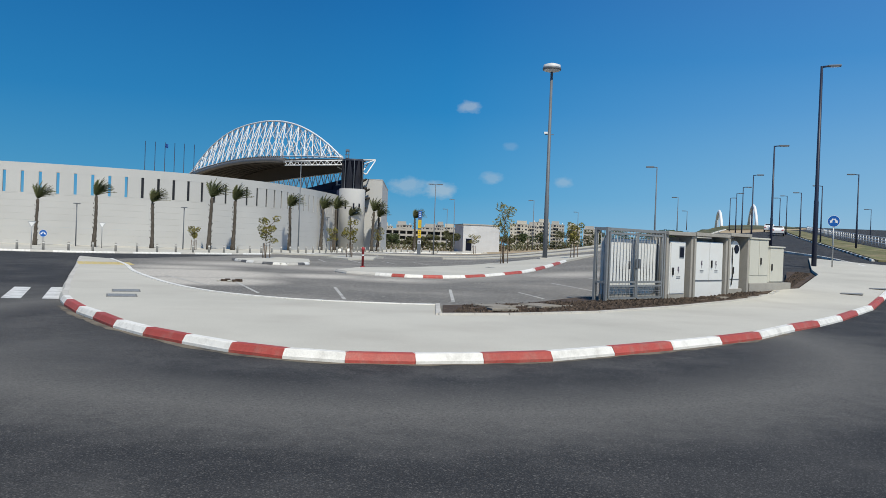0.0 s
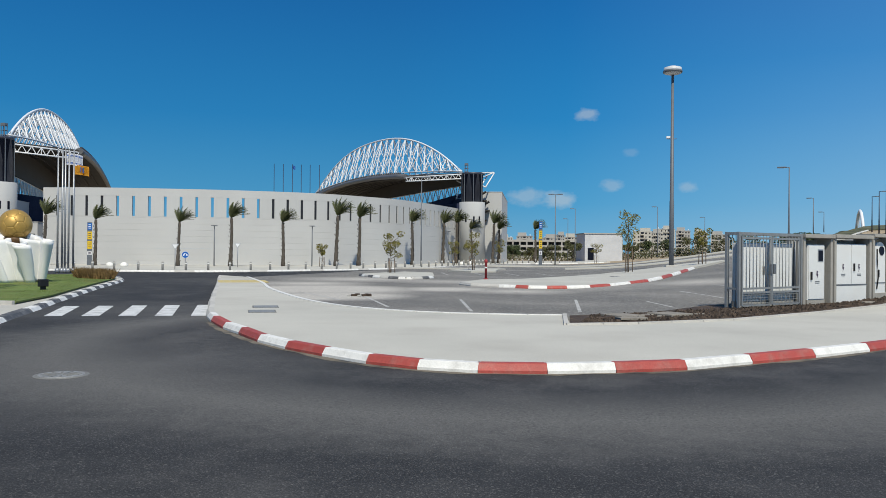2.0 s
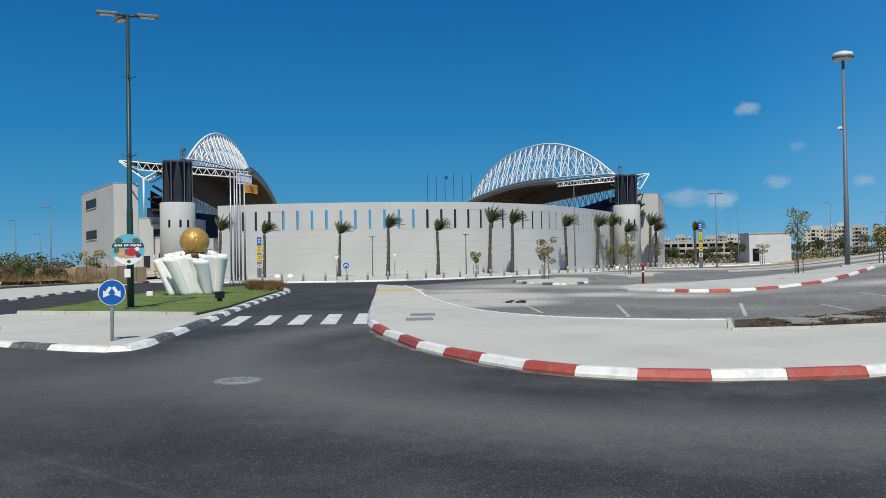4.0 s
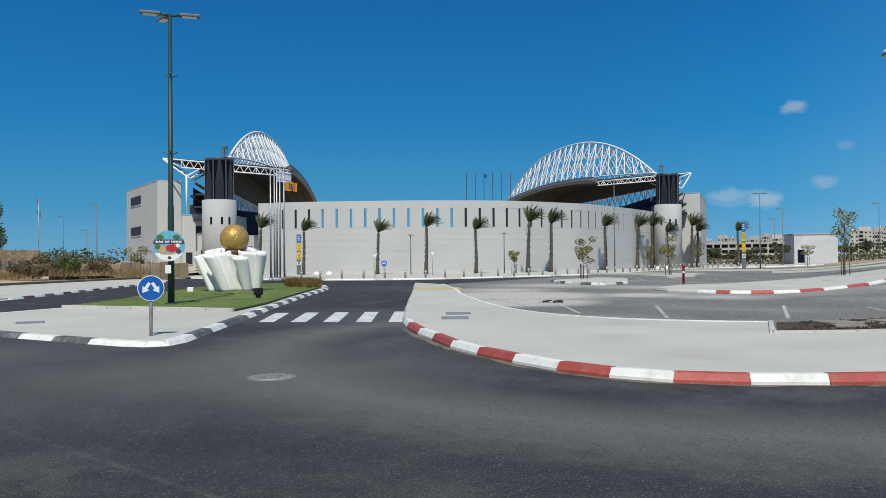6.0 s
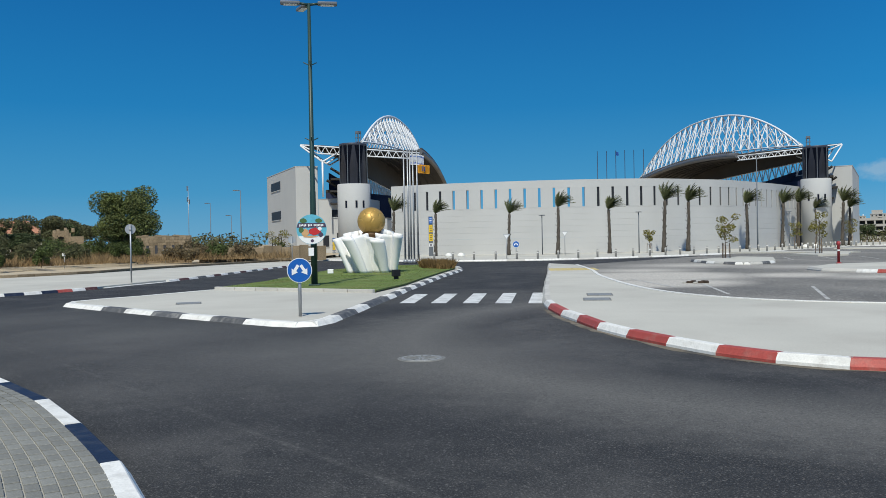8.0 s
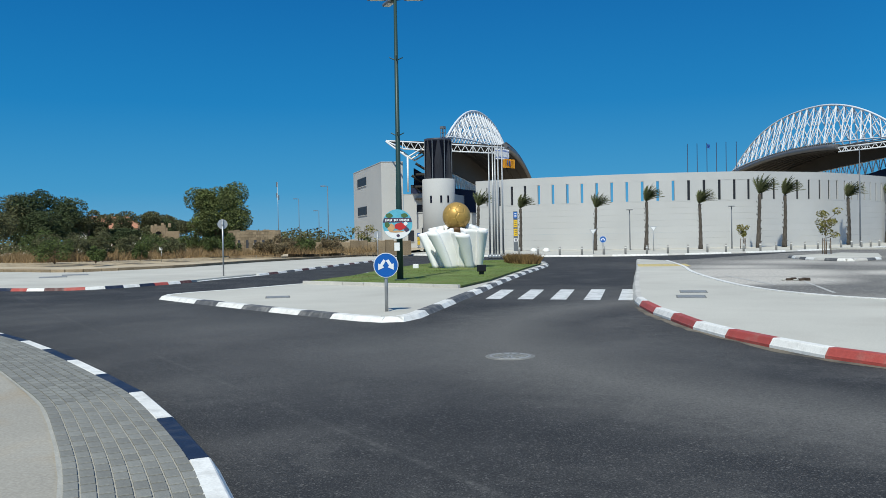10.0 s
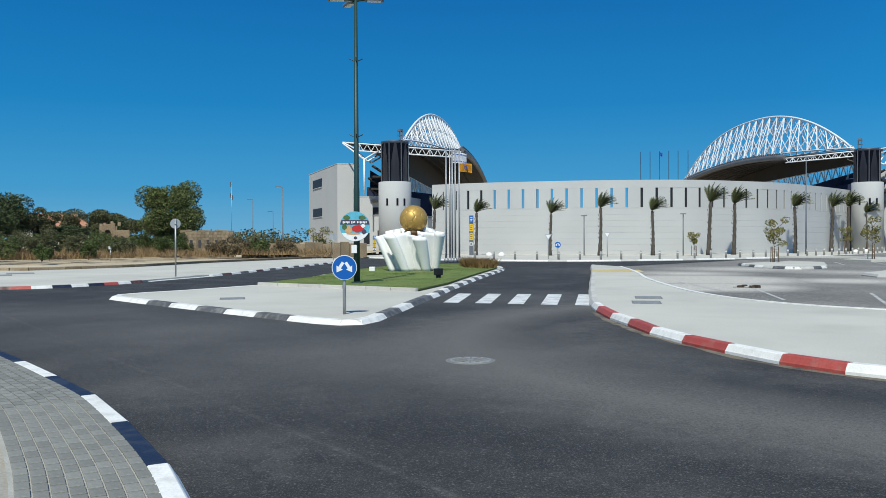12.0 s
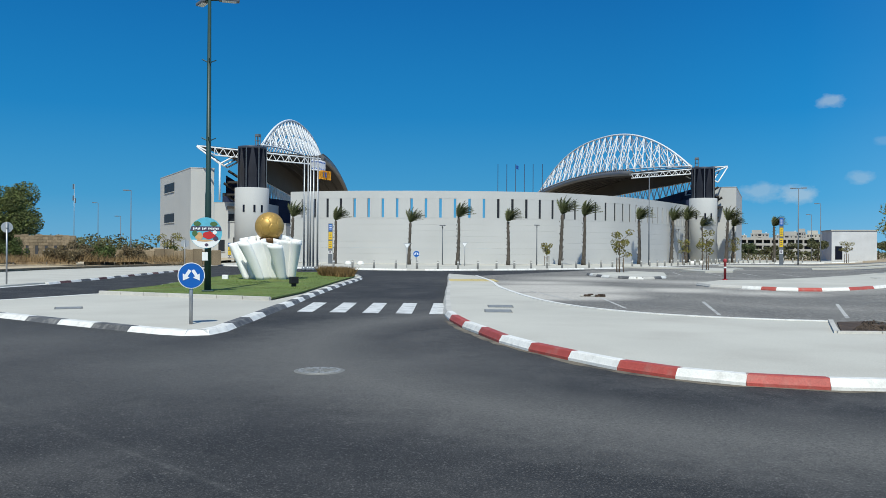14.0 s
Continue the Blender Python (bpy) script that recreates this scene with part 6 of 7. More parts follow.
for x, y, w, d, rz in ((1.35, 20.6, 0.75, 0.8, 38), (2.6, 21.4, 0.85, 0.8, 44), (1.5, 19.75, 0.7, 0.35, 20)):
    solid("concrete_slab", box(bmesh.new(), (x, y, 0.2 + land(x, y)), (w, d, 0.06), rz, 0.012), RUBBLE, "weathered flat concrete slab lying in the mulch", "slab", "loose slabs in the bed")


def handle_set(parent, x, z, y):
    h = part("handle", box(bmesh.new(), (x, y, z), (0.06, 0.05, 0.26), bevel=0.012), LAMP_BLACK, parent, "black swing handle")
    return h


def warning(parent, x, z, y):
    part("lightning_mark", poly_plate(bmesh.new(), [(x - 0.04, z + 0.13), (x + 0.03, z + 0.13), (x + 0.005, z + 0.03), (x + 0.05, z + 0.03), (x - 0.03, z - 0.14), (x - 0.005, z - 0.02), (x - 0.05, z - 0.02)], y), DARK_PRINT, parent)
    for k in range(2):
        part("bar", poly_plate(bmesh.new(), [(x - 0.12, z - 0.22 - 0.05 * k), (x + 0.12, z - 0.22 - 0.05 * k), (x + 0.12, z - 0.2 - 0.05 * k), (x - 0.12, z - 0.2 - 0.05 * k)], y), POLE_GREY, parent)


# barred cage with two double-door cabinets behind the bars
CW, CH, CD = 3.65, 2.3, 0.42
cage = thing("meter_cage", bed_pose(0.3) @ Matrix.Diagonal((0.86, 1, 1, 1)), "galvanised barred cage with a lockable double gate", "cage")
bm = bmesh.new()
for x in (0.0, CW):
    for y in (0.0, CD):
        box(bm, (x, y, CH / 2), (0.085, 0.085, CH), bevel=0.008)
for y in (0.0, CD):
    box(bm, (CW / 2, y, CH - 0.05), (CW, 0.08, 0.08))
for x in (0.0, CW):
    box(bm, (x, CD / 2, CH - 0.05), (0.08, CD, 0.08))
    box(bm, (x, CD / 2, 0.62), (0.06, CD, 0.06))
part("frame", bm, CAGE_STEEL, cage)
for g in range(2):
    x0 = 0.1 + g * (CW - 0.2) / 2
    w = (CW - 0.2) / 2 - 0.03
    gate = part("gate", box(bmesh.new(), (x0 + 0.03, -0.02, CH / 2), (0.07, 0.06, CH - 0.24)), CAGE_STEEL, cage, "barred gate leaf")
    part("stile", box(bmesh.new(), (x0 + w - 0.03, -0.02, CH / 2), (0.07, 0.06, CH - 0.24)), CAGE_STEEL, gate)
    for z in (0.5, 0.62, 0.12, CH - 0.18):
        part("gate_rail", box(bmesh.new(), (x0 + w / 2, -0.02, z), (w - 0.13, 0.05, 0.06)), CAGE_STEEL, gate)
    for k in range(9):
        part("bar", rod(bmesh.new(), (x0 + 0.08 + k * (w - 0.14) / 8, -0.02, 0.62), (x0 + 0.08 + k * (w - 0.14) / 8, -0.02, CH - 0.08), 0.012, n=6), CAGE_STEEL, gate)
    for k in range(4):
        part("wire", rod(bmesh.new(), (x0 + 0.06, -0.02, 0.18 + 0.08 * k), (x0 + w - 0.06, -0.02, 0.18 + 0.08 * k), 0.008, n=5), CAGE_STEEL, gate)
    for k in range(7):
        part("wire", rod(bmesh.new(), (x0 + 0.1 + k * (w - 0.2) / 6, -0.02, 0.12), (x0 + 0.1 + k * (w - 0.2) / 6, -0.02, 0.5), 0.008, n=5), CAGE_STEEL, gate)
    part("latch", box(bmesh.new(), (x0 + (w - 0.05 if g == 0 else 0.08), -0.07, 1.2), (0.08, 0.06, 0.3), bevel=0.01), POLE_GREY, gate)
for x in (0.0, CW):
    for k in range(3):
        part("bar", rod(bmesh.new(), (x, 0.1 + 0.12 * k, 0.1), (x, 0.1 + 0.12 * k, CH - 0.08), 0.012, n=6), CAGE_STEEL, cage)
for k in range(2):
    c = thing("electric_cabinet", bed_pose(0.3 + 0.86 * (0.28 + 1.66 * k)) @ Matrix.Diagonal((0.86, 1, 1, 1)), "white two-door electric cabinet behind cage bars", "cabinet", "caged cabinets")
    part("body", box(bmesh.new(), (0.72, 0.27, 1.1), (1.44, 0.24, 1.75), bevel=0.015), CAB_WHITE, c)
    part("plinth", box(bmesh.new(), (0.72, 0.27, 0.1), (1.5, 0.28, 0.26)), CAB_CONCRETE, c)
    for d in range(2):
        dr = part("door", box(bmesh.new(), (0.36 + 0.72 * d, 0.14, 1.12), (0.69, 0.03, 1.66), bevel=0.008), CAB_WHITE, c)
        if d == 1 - k:
            handle_set(dr, 0.36 + 0.72 * d + 0.22 * (1 if k == 0 else -1), 1.15, 0.105)


def niche(s0, s1, h, label, depth=0.6):
    """A precast concrete frame: two side walls, back and roof slab with a slight overhang."""
    w = s1 - s0
    t = thing("cabinet_niche", bed_pose(s0), label, "concrete niche", "concrete niches")
    for x in (0.06, w - 0.06):
        part("side_wall", box(bmesh.new(), (x, depth / 2, h / 2 - 0.1), (0.12, depth, h + 0.1), bevel=0.012), CAB_CONCRETE, t)
    part("roof_slab", box(bmesh.new(), (w / 2, depth / 2 - 0.03, h + 0.01), (w + 0.04, depth + 0.1, 0.12), bevel=0.012), CAB_CONCRETE, t)
    part("back_wall", box(bmesh.new(), (w / 2, depth - 0.05, h / 2 - 0.1), (w - 0.2, 0.1, h)), CAB_CONCRETE, t)
    return t


niche(3.6, 5.26, 2.22, "grey concrete niche holding one white cabinet")
c = thing("electric_cabinet", bed_pose(3.98), "white single-door cabinet with a small dark meter window", "cabinet")
part("body", box(bmesh.new(), (0.47, 0.28, 1.06), (0.95, 0.36, 1.8), bevel=0.02), CAB_WHITE, c)
part("plinth", box(bmesh.new(), (0.47, 0.29, 0.08), (1.0, 0.38, 0.2)), CAB_CONCRETE, c)
d = part("door", box(bmesh.new(), (0.47, 0.09, 1.06), (0.88, 0.03, 1.72), bevel=0.008), CAB_WHITE, c)
part("meter_window", box(bmesh.new(), (0.68, 0.07, 1.6), (0.24, 0.03, 0.34), bevel=0.01), BLACK_GLASS, d, "dark meter window")
part("window_rim", box(bmesh.new(), (0.68, 0.078, 1.6), (0.32, 0.02, 0.42), bevel=0.008), GREY_STEEL, d)
handle_set(d, 0.14, 0.95, 0.05)
warning(d, 0.5, 0.98, 0.068)

niche(5.36, 7.66, 2.22, "wide grey concrete niche holding a white double cabinet")
c = thing("electric_cabinet", bed_pose(5.58), "white double-door cabinet on a white base section", "cabinet")
part("body", box(bmesh.new(), (0.95, 0.29, 1.06), (1.88, 0.36, 1.86), bevel=0.02), CAB_WHITE, c)
part("base_section", box(bmesh.new(), (0.95, 0.095, 0.3), (1.84, 0.04, 0.56), bevel=0.008), CAB_WHITE, c)
for k in range(2):
    d = part("door", box(bmesh.new(), (0.48 + 0.93 * k, 0.095, 1.3), (0.9, 0.035, 1.34), bevel=0.008), CAB_WHITE, c)
    warning(d, 0.42 + 0.98 * k, 1.18, 0.072)
    if k == 1:
        handle_set(d, 1.07, 1.2, 0.055)
part("seam", box(bmesh.new(), (0.95, 0.09, 0.605), (1.9, 0.05, 0.03)), POLE_GREY, c)

niche(7.76, 9.3, 2.26, "narrow grey concrete niche holding a slim cabinet")
c = thing("electric_cabinet", bed_pose(8.1), "slim white round-topped cabinet with a dark dial and hanging cable", "cabinet")
bm = box(bmesh.new(), (0.36, 0.3, 0.95), (0.7, 0.34, 1.5), bevel=0.02)
rod(bm, (0.36, 0.14, 1.7), (0.36, 0.46, 1.7), 0.35, n=24)
part("body", bm, CAB_WHITE, c)
part("plinth", box(bmesh.new(), (0.36, 0.3, 0.12), (1.1, 0.4, 0.3), bevel=0.01), CAB_CONCRETE, c)
part("dial", rod(bmesh.new(), (0.44, 0.14, 1.74), (0.44, 0.11, 1.74), 0.16, n=20), BLACK_GLASS, c, "round dark dial")
part("cable", tube(bmesh.new(), [(0.12, 0.11, 1.8), (0.08, 0.08, 1.3), (0.14, 0.08, 0.8), (0.08, 0.1, 0.4)], 0.02, 6), LAMP_BLACK, c, "hanging black cable")
handle_set(c, 0.2, 0.95, 0.1)
part("seam", box(bmesh.new(), (0.36, 0.13, 0.62), (0.72, 0.03, 0.03)), POLE_GREY, c)

c = thing("electric_cabinet", bed_pose(9.42), "beige double-door roadside cabinet on a concrete base", "cabinet")
part("body", box(bmesh.new(), (0.78, 0.35, 1.3), (1.54, 0.55, 1.7), bevel=0.025), CAB_BEIGE, c)
for k in range(2):
    d = part("door", box(bmesh.new(), (0.4 + 0.76 * k, 0.065, 1.42), (0.73, 0.03, 1.34), bevel=0.008), CAB_BEIGE, c)
    if k:
        handle_set(d, 0.9, 1.3, 0.03)
part("lower_panel", box(bmesh.new(), (0.78, 0.068, 0.58), (1.48, 0.03, 0.3), bevel=0.006), CAB_BEIGE, c)
part("cover", box(bmesh.new(), (0.78, 0.33, 2.17), (1.62, 0.64, 0.06), bevel=0.015), CAB_BEIGE, c)
c = thing("electric_cabinet", bed_pose(11.0), "low beige single-door roadside cabinet on a concrete base", "cabinet")
part("body", box(bmesh.new(), (0.66, 0.35, 1.14), (1.3, 0.55, 1.4), bevel=0.025), CAB_BEIGE, c)
d = part("door", box(bmesh.new(), (0.7, 0.065, 1.14), (1.15, 0.03, 1.3), bevel=0.008), CAB_BEIGE, c)
handle_set(d, 0.26, 1.05, 0.03)
part("cover", box(bmesh.new(), (0.66, 0.33, 1.86), (1.38, 0.64, 0.06), bevel=0.015), CAB_BEIGE, c)
t = thing("concrete_plinth", bed_pose(9.36), "long low concrete base under the beige cabinets", "plinth")
part("slab", box(bmesh.new(), (1.75, 0.35, 0.2), (3.5, 0.75, 0.52), bevel=0.015), CAB_CONCRETE, t)

# ---- parking lot ----
ISLE = [(-5.3, 40.2), (-4.5, 38.4), (-3.1, 37.5), (-2.3, 37.0), (-1.7, 36.7), (-0.85, 36.65), (0.05, 37.05), (1.1, 37.9), (2.1, 39.3), (3.2, 41.3), (4.25, 43.2), (5.3, 46.2), (6.2, 49.0), (7.1, 52.0), (7.95, 54.9), (8.8, 57.8)]
ISLE_BACK = [(12.6, 66.5), (9.5, 68.5), (5.2, 63), (0.6, 54), (-2.4, 46.5), (-4.6, 44.2)]
solid("parking_island", slab(inset([(p.x, p.y) for p in spline(ISLE, 1.0)], 0.14) + ISLE_BACK, 0.262, 0.14, 4), CONCRETE_PAVE, "pale concrete parking island with a painted kerb", "parking island", kind="structure")
painted_kerb("sswrwrwrwrwrwrw", ISLE, "red and white painted kerb of the parking island", z=0.125)
ISLE2 = [(-13.6, 52.6), (-11.8, 49.0), (-9.3, 46.6), (-8.3, 47.8), (-8.0, 50.2)]
solid("parking_island", slab(inset(ISLE2, 0.14) + [(-9.5, 58), (-12, 60)], 0.26, 0.14), CONCRETE_PAVE, "small pale parking island with a young tree", "parking island", kind="structure")
kerb(ISLE2, "gws", "black and white worn kerb of the small island", z=0.125)
ISLE3 = [(-9.6, 66.5), (-7.4, 64), (-5.6, 66), (-5.9, 72)]
solid("parking_island", slab(ISLE3 + [(-8.5, 74)], 0.25, 0.14), CONCRETE_PAVE, "small pale parking island under a staked tree", "parking island", kind="structure")
for pts_ in ([(-16, 76), (-6, 74), (-5.5, 76.5), (-15.5, 79)], [(0, 80), (22, 78), (24, 82), (0, 84)], [(-9, 92), (30, 96), (32, 99), (-9, 96)]):
    solid("parking_island", slab(pts_, 0.24, 0.12, 4), CONCRETE_PAVE, "long pale parking divider far across the lot", "parking island", kind="structure")


def stripe(a, b, w, z, material, name, label, group=""):
    a, b = Vector((*a, 0)), Vector((*b, 0))
    d = (b - a).normalized()
    n = Vector((-d.y, d.x, 0)) * w / 2
    pts_ = [(p.x, p.y) for p in (a + n, b + n, b - n, a - n)]
    return solid(name, slab(pts_, z, 0.0, 2.0), material, label, "road marking", group, "structure")


for a, b in (((0.34, 22.6), (0.3, 28.5)), ((3.2, 25.3), (2.3, 30.5)), ((5.6, 30.0), (4.6, 34)), ((-2.6, 22.0), (-3.6, 27.5)), ((-5.2, 23.2), (-7.2, 28.5)), ((-7.4, 26), (-10.5, 31)), ((8.0, 34), (6.6, 38))):
    stripe(a, b, 0.1, 0.13, FADED_PAINT, "bay_line", "faded white parking bay line", "bay lines")
for k in range(9):
    stripe((-8.0 + 2.4 * k, 56 + 0.6 * k), (-9.6 + 2.4 * k, 63 + 0.6 * k), 0.1, 0.13, FADED_PAINT, "bay_line", "faded white parking bay line", "bay lines")
    stripe((-10.0 + 3.2 * k, 86 + 0.4 * k), (-11.0 + 3.2 * k, 92 + 0.4 * k), 0.12, 0.13, FADED_PAINT, "bay_line", "faded white parking bay line", "bay lines")
for k in range(6):
    ob = solid("rubble", box(bmesh.new(), (0, 0, 0), (0.12 + 0.03 * k, 0.14, 0.06 + 0.04 * (k % 3)), 30 * k, 0.03), MULCH if k % 3 else JOINT, "small heap of broken asphalt in the lot", "rubble", "rubble heap")
    ob.location = (-7.38 + 0.13 * (k - 3), 28.4 + 0.1 * (k % 3), 0.15)

POST_RED = mat("weathered_red_paint", (0.33, 0.035, 0.04), 0.5, 0.12, 4, 40, 0.1, 0.1)
t = thing("hydrant_post", pose(-4.4, 45.0, 0.24), "red steel marker post on the parking island", "post")
part("post", lathe(bmesh.new(), [(0.065, 0), (0.065, 0.92), (0.095, 0.94), (0.095, 1.06), (0.045, 1.12)], 14), POST_RED, t)
part("collar", lathe(bmesh.new(), [(0.068, 0.62), (0.075, 0.66), (0.068, 0.7)], 14), SIGN_WHITE, t)
part("base", lathe(bmesh.new(), [(0.13, 0), (0.13, 0.05), (0.07, 0.06)], 14), POST_RED, t)

# ---- road markings and ironwork ----
for k in range(5):
    x0, y0 = -13.42 + 0.885 * k, 19.15 + 0.26 * k
    x1, y1 = x0 - 1.72 + 0.0 * k, y0 + 3.5 + 0.14 * k
    w = Vector((0.44, 0.11, 0))
    pts_ = [(x0, y0), (x0 + w.x, y0 + w.y), (x1 + w.x, y1 + w.y), (x1, y1)]
    solid("zebra_stripe", slab(pts_, 0.005), ROAD_PAINT, "worn white zebra crossing stripe on asphalt", "road marking", "zebra crossing", "structure")
IRON = mat("cast_iron_cover", (0.3, 0.3, 0.29), 0.6, 0.15, 6, 40, 0.15, 0.4, metal=0.3)
RING = mat("cover_ring", (0.2, 0.2, 0.19), 0.8, 0.15, 6, 40, 0.15, 0.4)
t = thing("manhole_cover", pose(-6.97, 10.17, 0.0), "round worn grey manhole cover in the asphalt", "manhole cover")
part("ring", rod(bmesh.new(), (0, 0, -0.03), (0, 0, 0.008), 0.36, n=36), RING, t)
part("lid", rod(bmesh.new(), (0, 0, -0.02), (0, 0, 0.014), 0.3, n=36), IRON, t)
for k in range(12):
    a = 2 * math.pi * k / 12
    part("rib", box(bmesh.new(), (0.16 * math.cos(a), 0.16 * math.sin(a), 0.016), (0.2, 0.03, 0.008), math.degrees(a)), RING, t)
for x, y, rz, w, d in ((-7.95, 20.3, 22, 0.72, 0.95), (-8.5, 22.0, 22, 0.72, 0.95), (-18.7, 16.2, 48, 0.7, 0.8), (16.2, 32.2, -28, 0.8, 1.4), (18.8, 34.9, -28, 0.9, 1.4), (-43, 23.5, 62, 1.3, 1.6), (-41.5, 21.5, 62, 1.3, 1.6), (3.4, 50, 20, 1.4, 0.6)):
    z = 0.148 + land(x, y) + (0.105 if y > 45 else 0) - (0.045 if x < -12 else 0) - (0.016 if x < -30 else 0)
    t = thing("service_cover", pose(x, y, z, 0, 0, rz), "flat grey service cover set in the pavement", "service cover", "pavement covers")
    part("frame", box(bmesh.new(), (0, 0, 0), (w, d, 0.012)), RING, t)
    part("lid", box(bmesh.new(), (0, 0, 0.004), (w - 0.08, d - 0.08, 0.012)), IRON, t)
YEL = mat("yellow_tactile", (0.55, 0.44, 0.2), 0.85, 0.08, 2, 40, 0.1, 0.3)
t = thing("tactile_paving", Matrix.Identity(4), "faded yellow tactile paving on the corner pavement", "paving", kind="structure")
for i in range(8):
    for j in range(10):
        c = Vector((-16.9, 38.2, 0)) + Vector((0.9, 0.42, 0)).normalized() * 0.31 * i + Vector((-0.42, 0.9, 0)) * 0.31 * j
        part("tile", box(bmesh.new(), (c.x, c.y, 0.147), (0.29, 0.29, 0.014), 25), YEL, t)

# ---- far side: road to the bridge ----
VERGE_OLIVE = mat("olive_scrub", (0.085, 0.09, 0.045), 0.95, 0.3, 0.3, 8, 0.3, 0.7, stain=(0.2, 0.17, 0.1), stain_amt=0.6, stain_scale=0.25, coords="World")
LINE = [(26.2, 49.5), (28.6, 60.8), (28.6, 68.5), (30.5, 84), (36, 110), (52, 150)]
kerb(LINE, "sw", "pale kerb beside the bridge road", step=1.5)
solid("verge", slab([(26.0, 62), (28.2, 70), (30.0, 84), (35.4, 110), (51.2, 150), (86, 196), (113, 300), (58, 300), (34, 160), (24, 100)], 0.07, 0.05, 6), VERGE_OLIVE, "olive scrubby slope beside the bridge road", "verge", kind="structure")
MID = [(31.4, 59.3), (37.6, 77.5), (48.7, 111.4), (66, 160)]
kerb(MID, "wg", "black and white kerb of the bridge road verge", step=1.2)
VERGE = mat("dry_verge", (0.14, 0.14, 0.06), 0.95, 0.25, 0.6, 20, 0.25, 0.6, stain=(0.3, 0.24, 0.14), stain_amt=0.8, stain_scale=0.4, coords="World")
solid("verge", slab([(31.6, 59.2), (37.9, 77.4), (49, 111.2), (66.3, 160), (70, 160), (53, 111), (42.5, 77), (38, 57)], 0.12, 0.12, 6), VERGE, "dry grassy verge beside the bridge road", "verge", kind="structure")
rail = thing("railing", Matrix.Identity(4), "pale metal railing along the bridge road", "railing")
run = spline([(40.5, 58), (44.5, 77), (54.5, 111), (71, 160)], 1.6)
for a, b in zip(run, run[1:]):
    za, zb = land(a.x, a.y) + 0.1, land(b.x, b.y) + 0.1
    part("post", rod(bmesh.new(), (a.x, a.y, za), (a.x, a.y, za + 1.0), 0.05, n=6), WHITE_STEEL, rail)
    for h in (0.35, 0.65, 0.98):
        part("rail", rod(bmesh.new(), (a.x, a.y, za + h), (b.x, b.y, zb + h), 0.035, n=5, caps=False), WHITE_STEEL, rail)
for az, R, h in ((-18.6, 300, 9.0), (-20.7, 300, 9.6)):
    x, y = -R * math.sin(radians(az)), R * math.cos(radians(az))
    t = thing("bridge_arch", pose(x, y, land(x, y) - 0.5, 0, 0, 10), "white steel bridge arch far along the road", "bridge arch", "bridge arches")
    part("arch", tube(bmesh.new(), [(1.2 * q, 3 * q, h * (1 - (q / 3.2) ** 2)) for q in (-3, -2, -1, 0, 1, 2, 3)], 0.5, 8), WHITE_STEEL, t)
    for q in (-1.5, 0, 1.5):
        part("hanger", rod(bmesh.new(), (1.2 * q, 3 * q, 0), (1.2 * q, 3 * q, h * (1 - (q / 3.2) ** 2)), 0.12, n=5), WHITE_STEEL, t)

CAR_PAINT = mat("white_car_paint", (0.75, 0.76, 0.77), 0.25, 0.03, 1, 20, 0.02, 0.0)


def car(x, y, rz, label):
    t = thing("car", pose(x, y, land(x, y) + 0.02, 0, 0, rz), label, "car", "cars on the bridge road")
    bm = bmesh.new()
    prof = [(-2.1, 0.3), (-2.15, 0.75), (-1.9, 0.95), (-1.35, 1.0), (-0.9, 1.42), (0.6, 1.45), (1.2, 1.0), (1.95, 0.85), (2.1, 0.6), (2.05, 0.3)]
    rows = [[bm.verts.new((px2, sy2 * (0.85 if pz < 1.1 else 0.68), pz)) for px2, pz in prof] for sy2 in (-1, 1)]
    bm.faces.new(rows[0][::-1])
    bm.faces.new(rows[1])
    for k in range(len(prof)):
        bm.faces.new((rows[0][k], rows[0][(k + 1) % len(prof)], rows[1][(k + 1) % len(prof)], rows[1][k]))
    bmesh.ops.recalc_face_normals(bm, faces=bm.faces[:])
    bmesh.ops.bevel(bm, geom=bm.edges[:], offset=0.06, segments=2, affect="EDGES")
    part("body", bm, CAR_PAINT, t)
    part("windscreen", box(bmesh.new(), (-1.12, 0, 1.2), (0.1, 1.25, 0.36), 0), BLACK_GLASS, t)
    for sx2 in (-1.3, 1.3):
        for sy2 in (-0.8, 0.8):
            w = part("wheel", rod(bmesh.new(), (sx2, sy2 - 0.1, 0.31), (sx2, sy2 + 0.1, 0.31), 0.31, n=16), LAMP_BLACK, t)
            part("rim", rod(bmesh.new(), (sx2, sy2 - 0.11, 0.31), (sx2, sy2 + 0.11, 0.31), 0.18, n=12), GREY_STEEL, w)
    for sy2 in (-0.65, 0.65):
        part("tail_light", box(bmesh.new(), (-2.13, sy2, 0.78), (0.06, 0.3, 0.16), bevel=0.02), SIGN_RED, t)


car(49.5, 121.0, 68, "white car driving up the bridge road")
car(57.0, 143.0, 68, "white car far up the bridge road")
t = thing("billboard", pose(47.0, 85.0, land(47, 85), 0, 0, -28), "grey billboard panel behind the railing", "billboard")
part("panel", box(bmesh.new(), (0, 0, 2.1), (1.7, 0.15, 1.9), bevel=0.02), POLE_GREY, t)
for x in (-0.6, 0.6):
    part("leg", rod(bmesh.new(), (x, 0.1, 0), (x, 0.1, 1.6), 0.06, n=6), POLE_GREY, t)
t = thing("approach_wall", Matrix.Identity(4), "long low pale parapet of the far road", "parapet", kind="structure")
part("wall", strip(bmesh.new(), [(52, 92), (63, 110), (95, 160), (170, 290)], 0.4, 4.2, 5.9), CAB_CONCRETE, t)

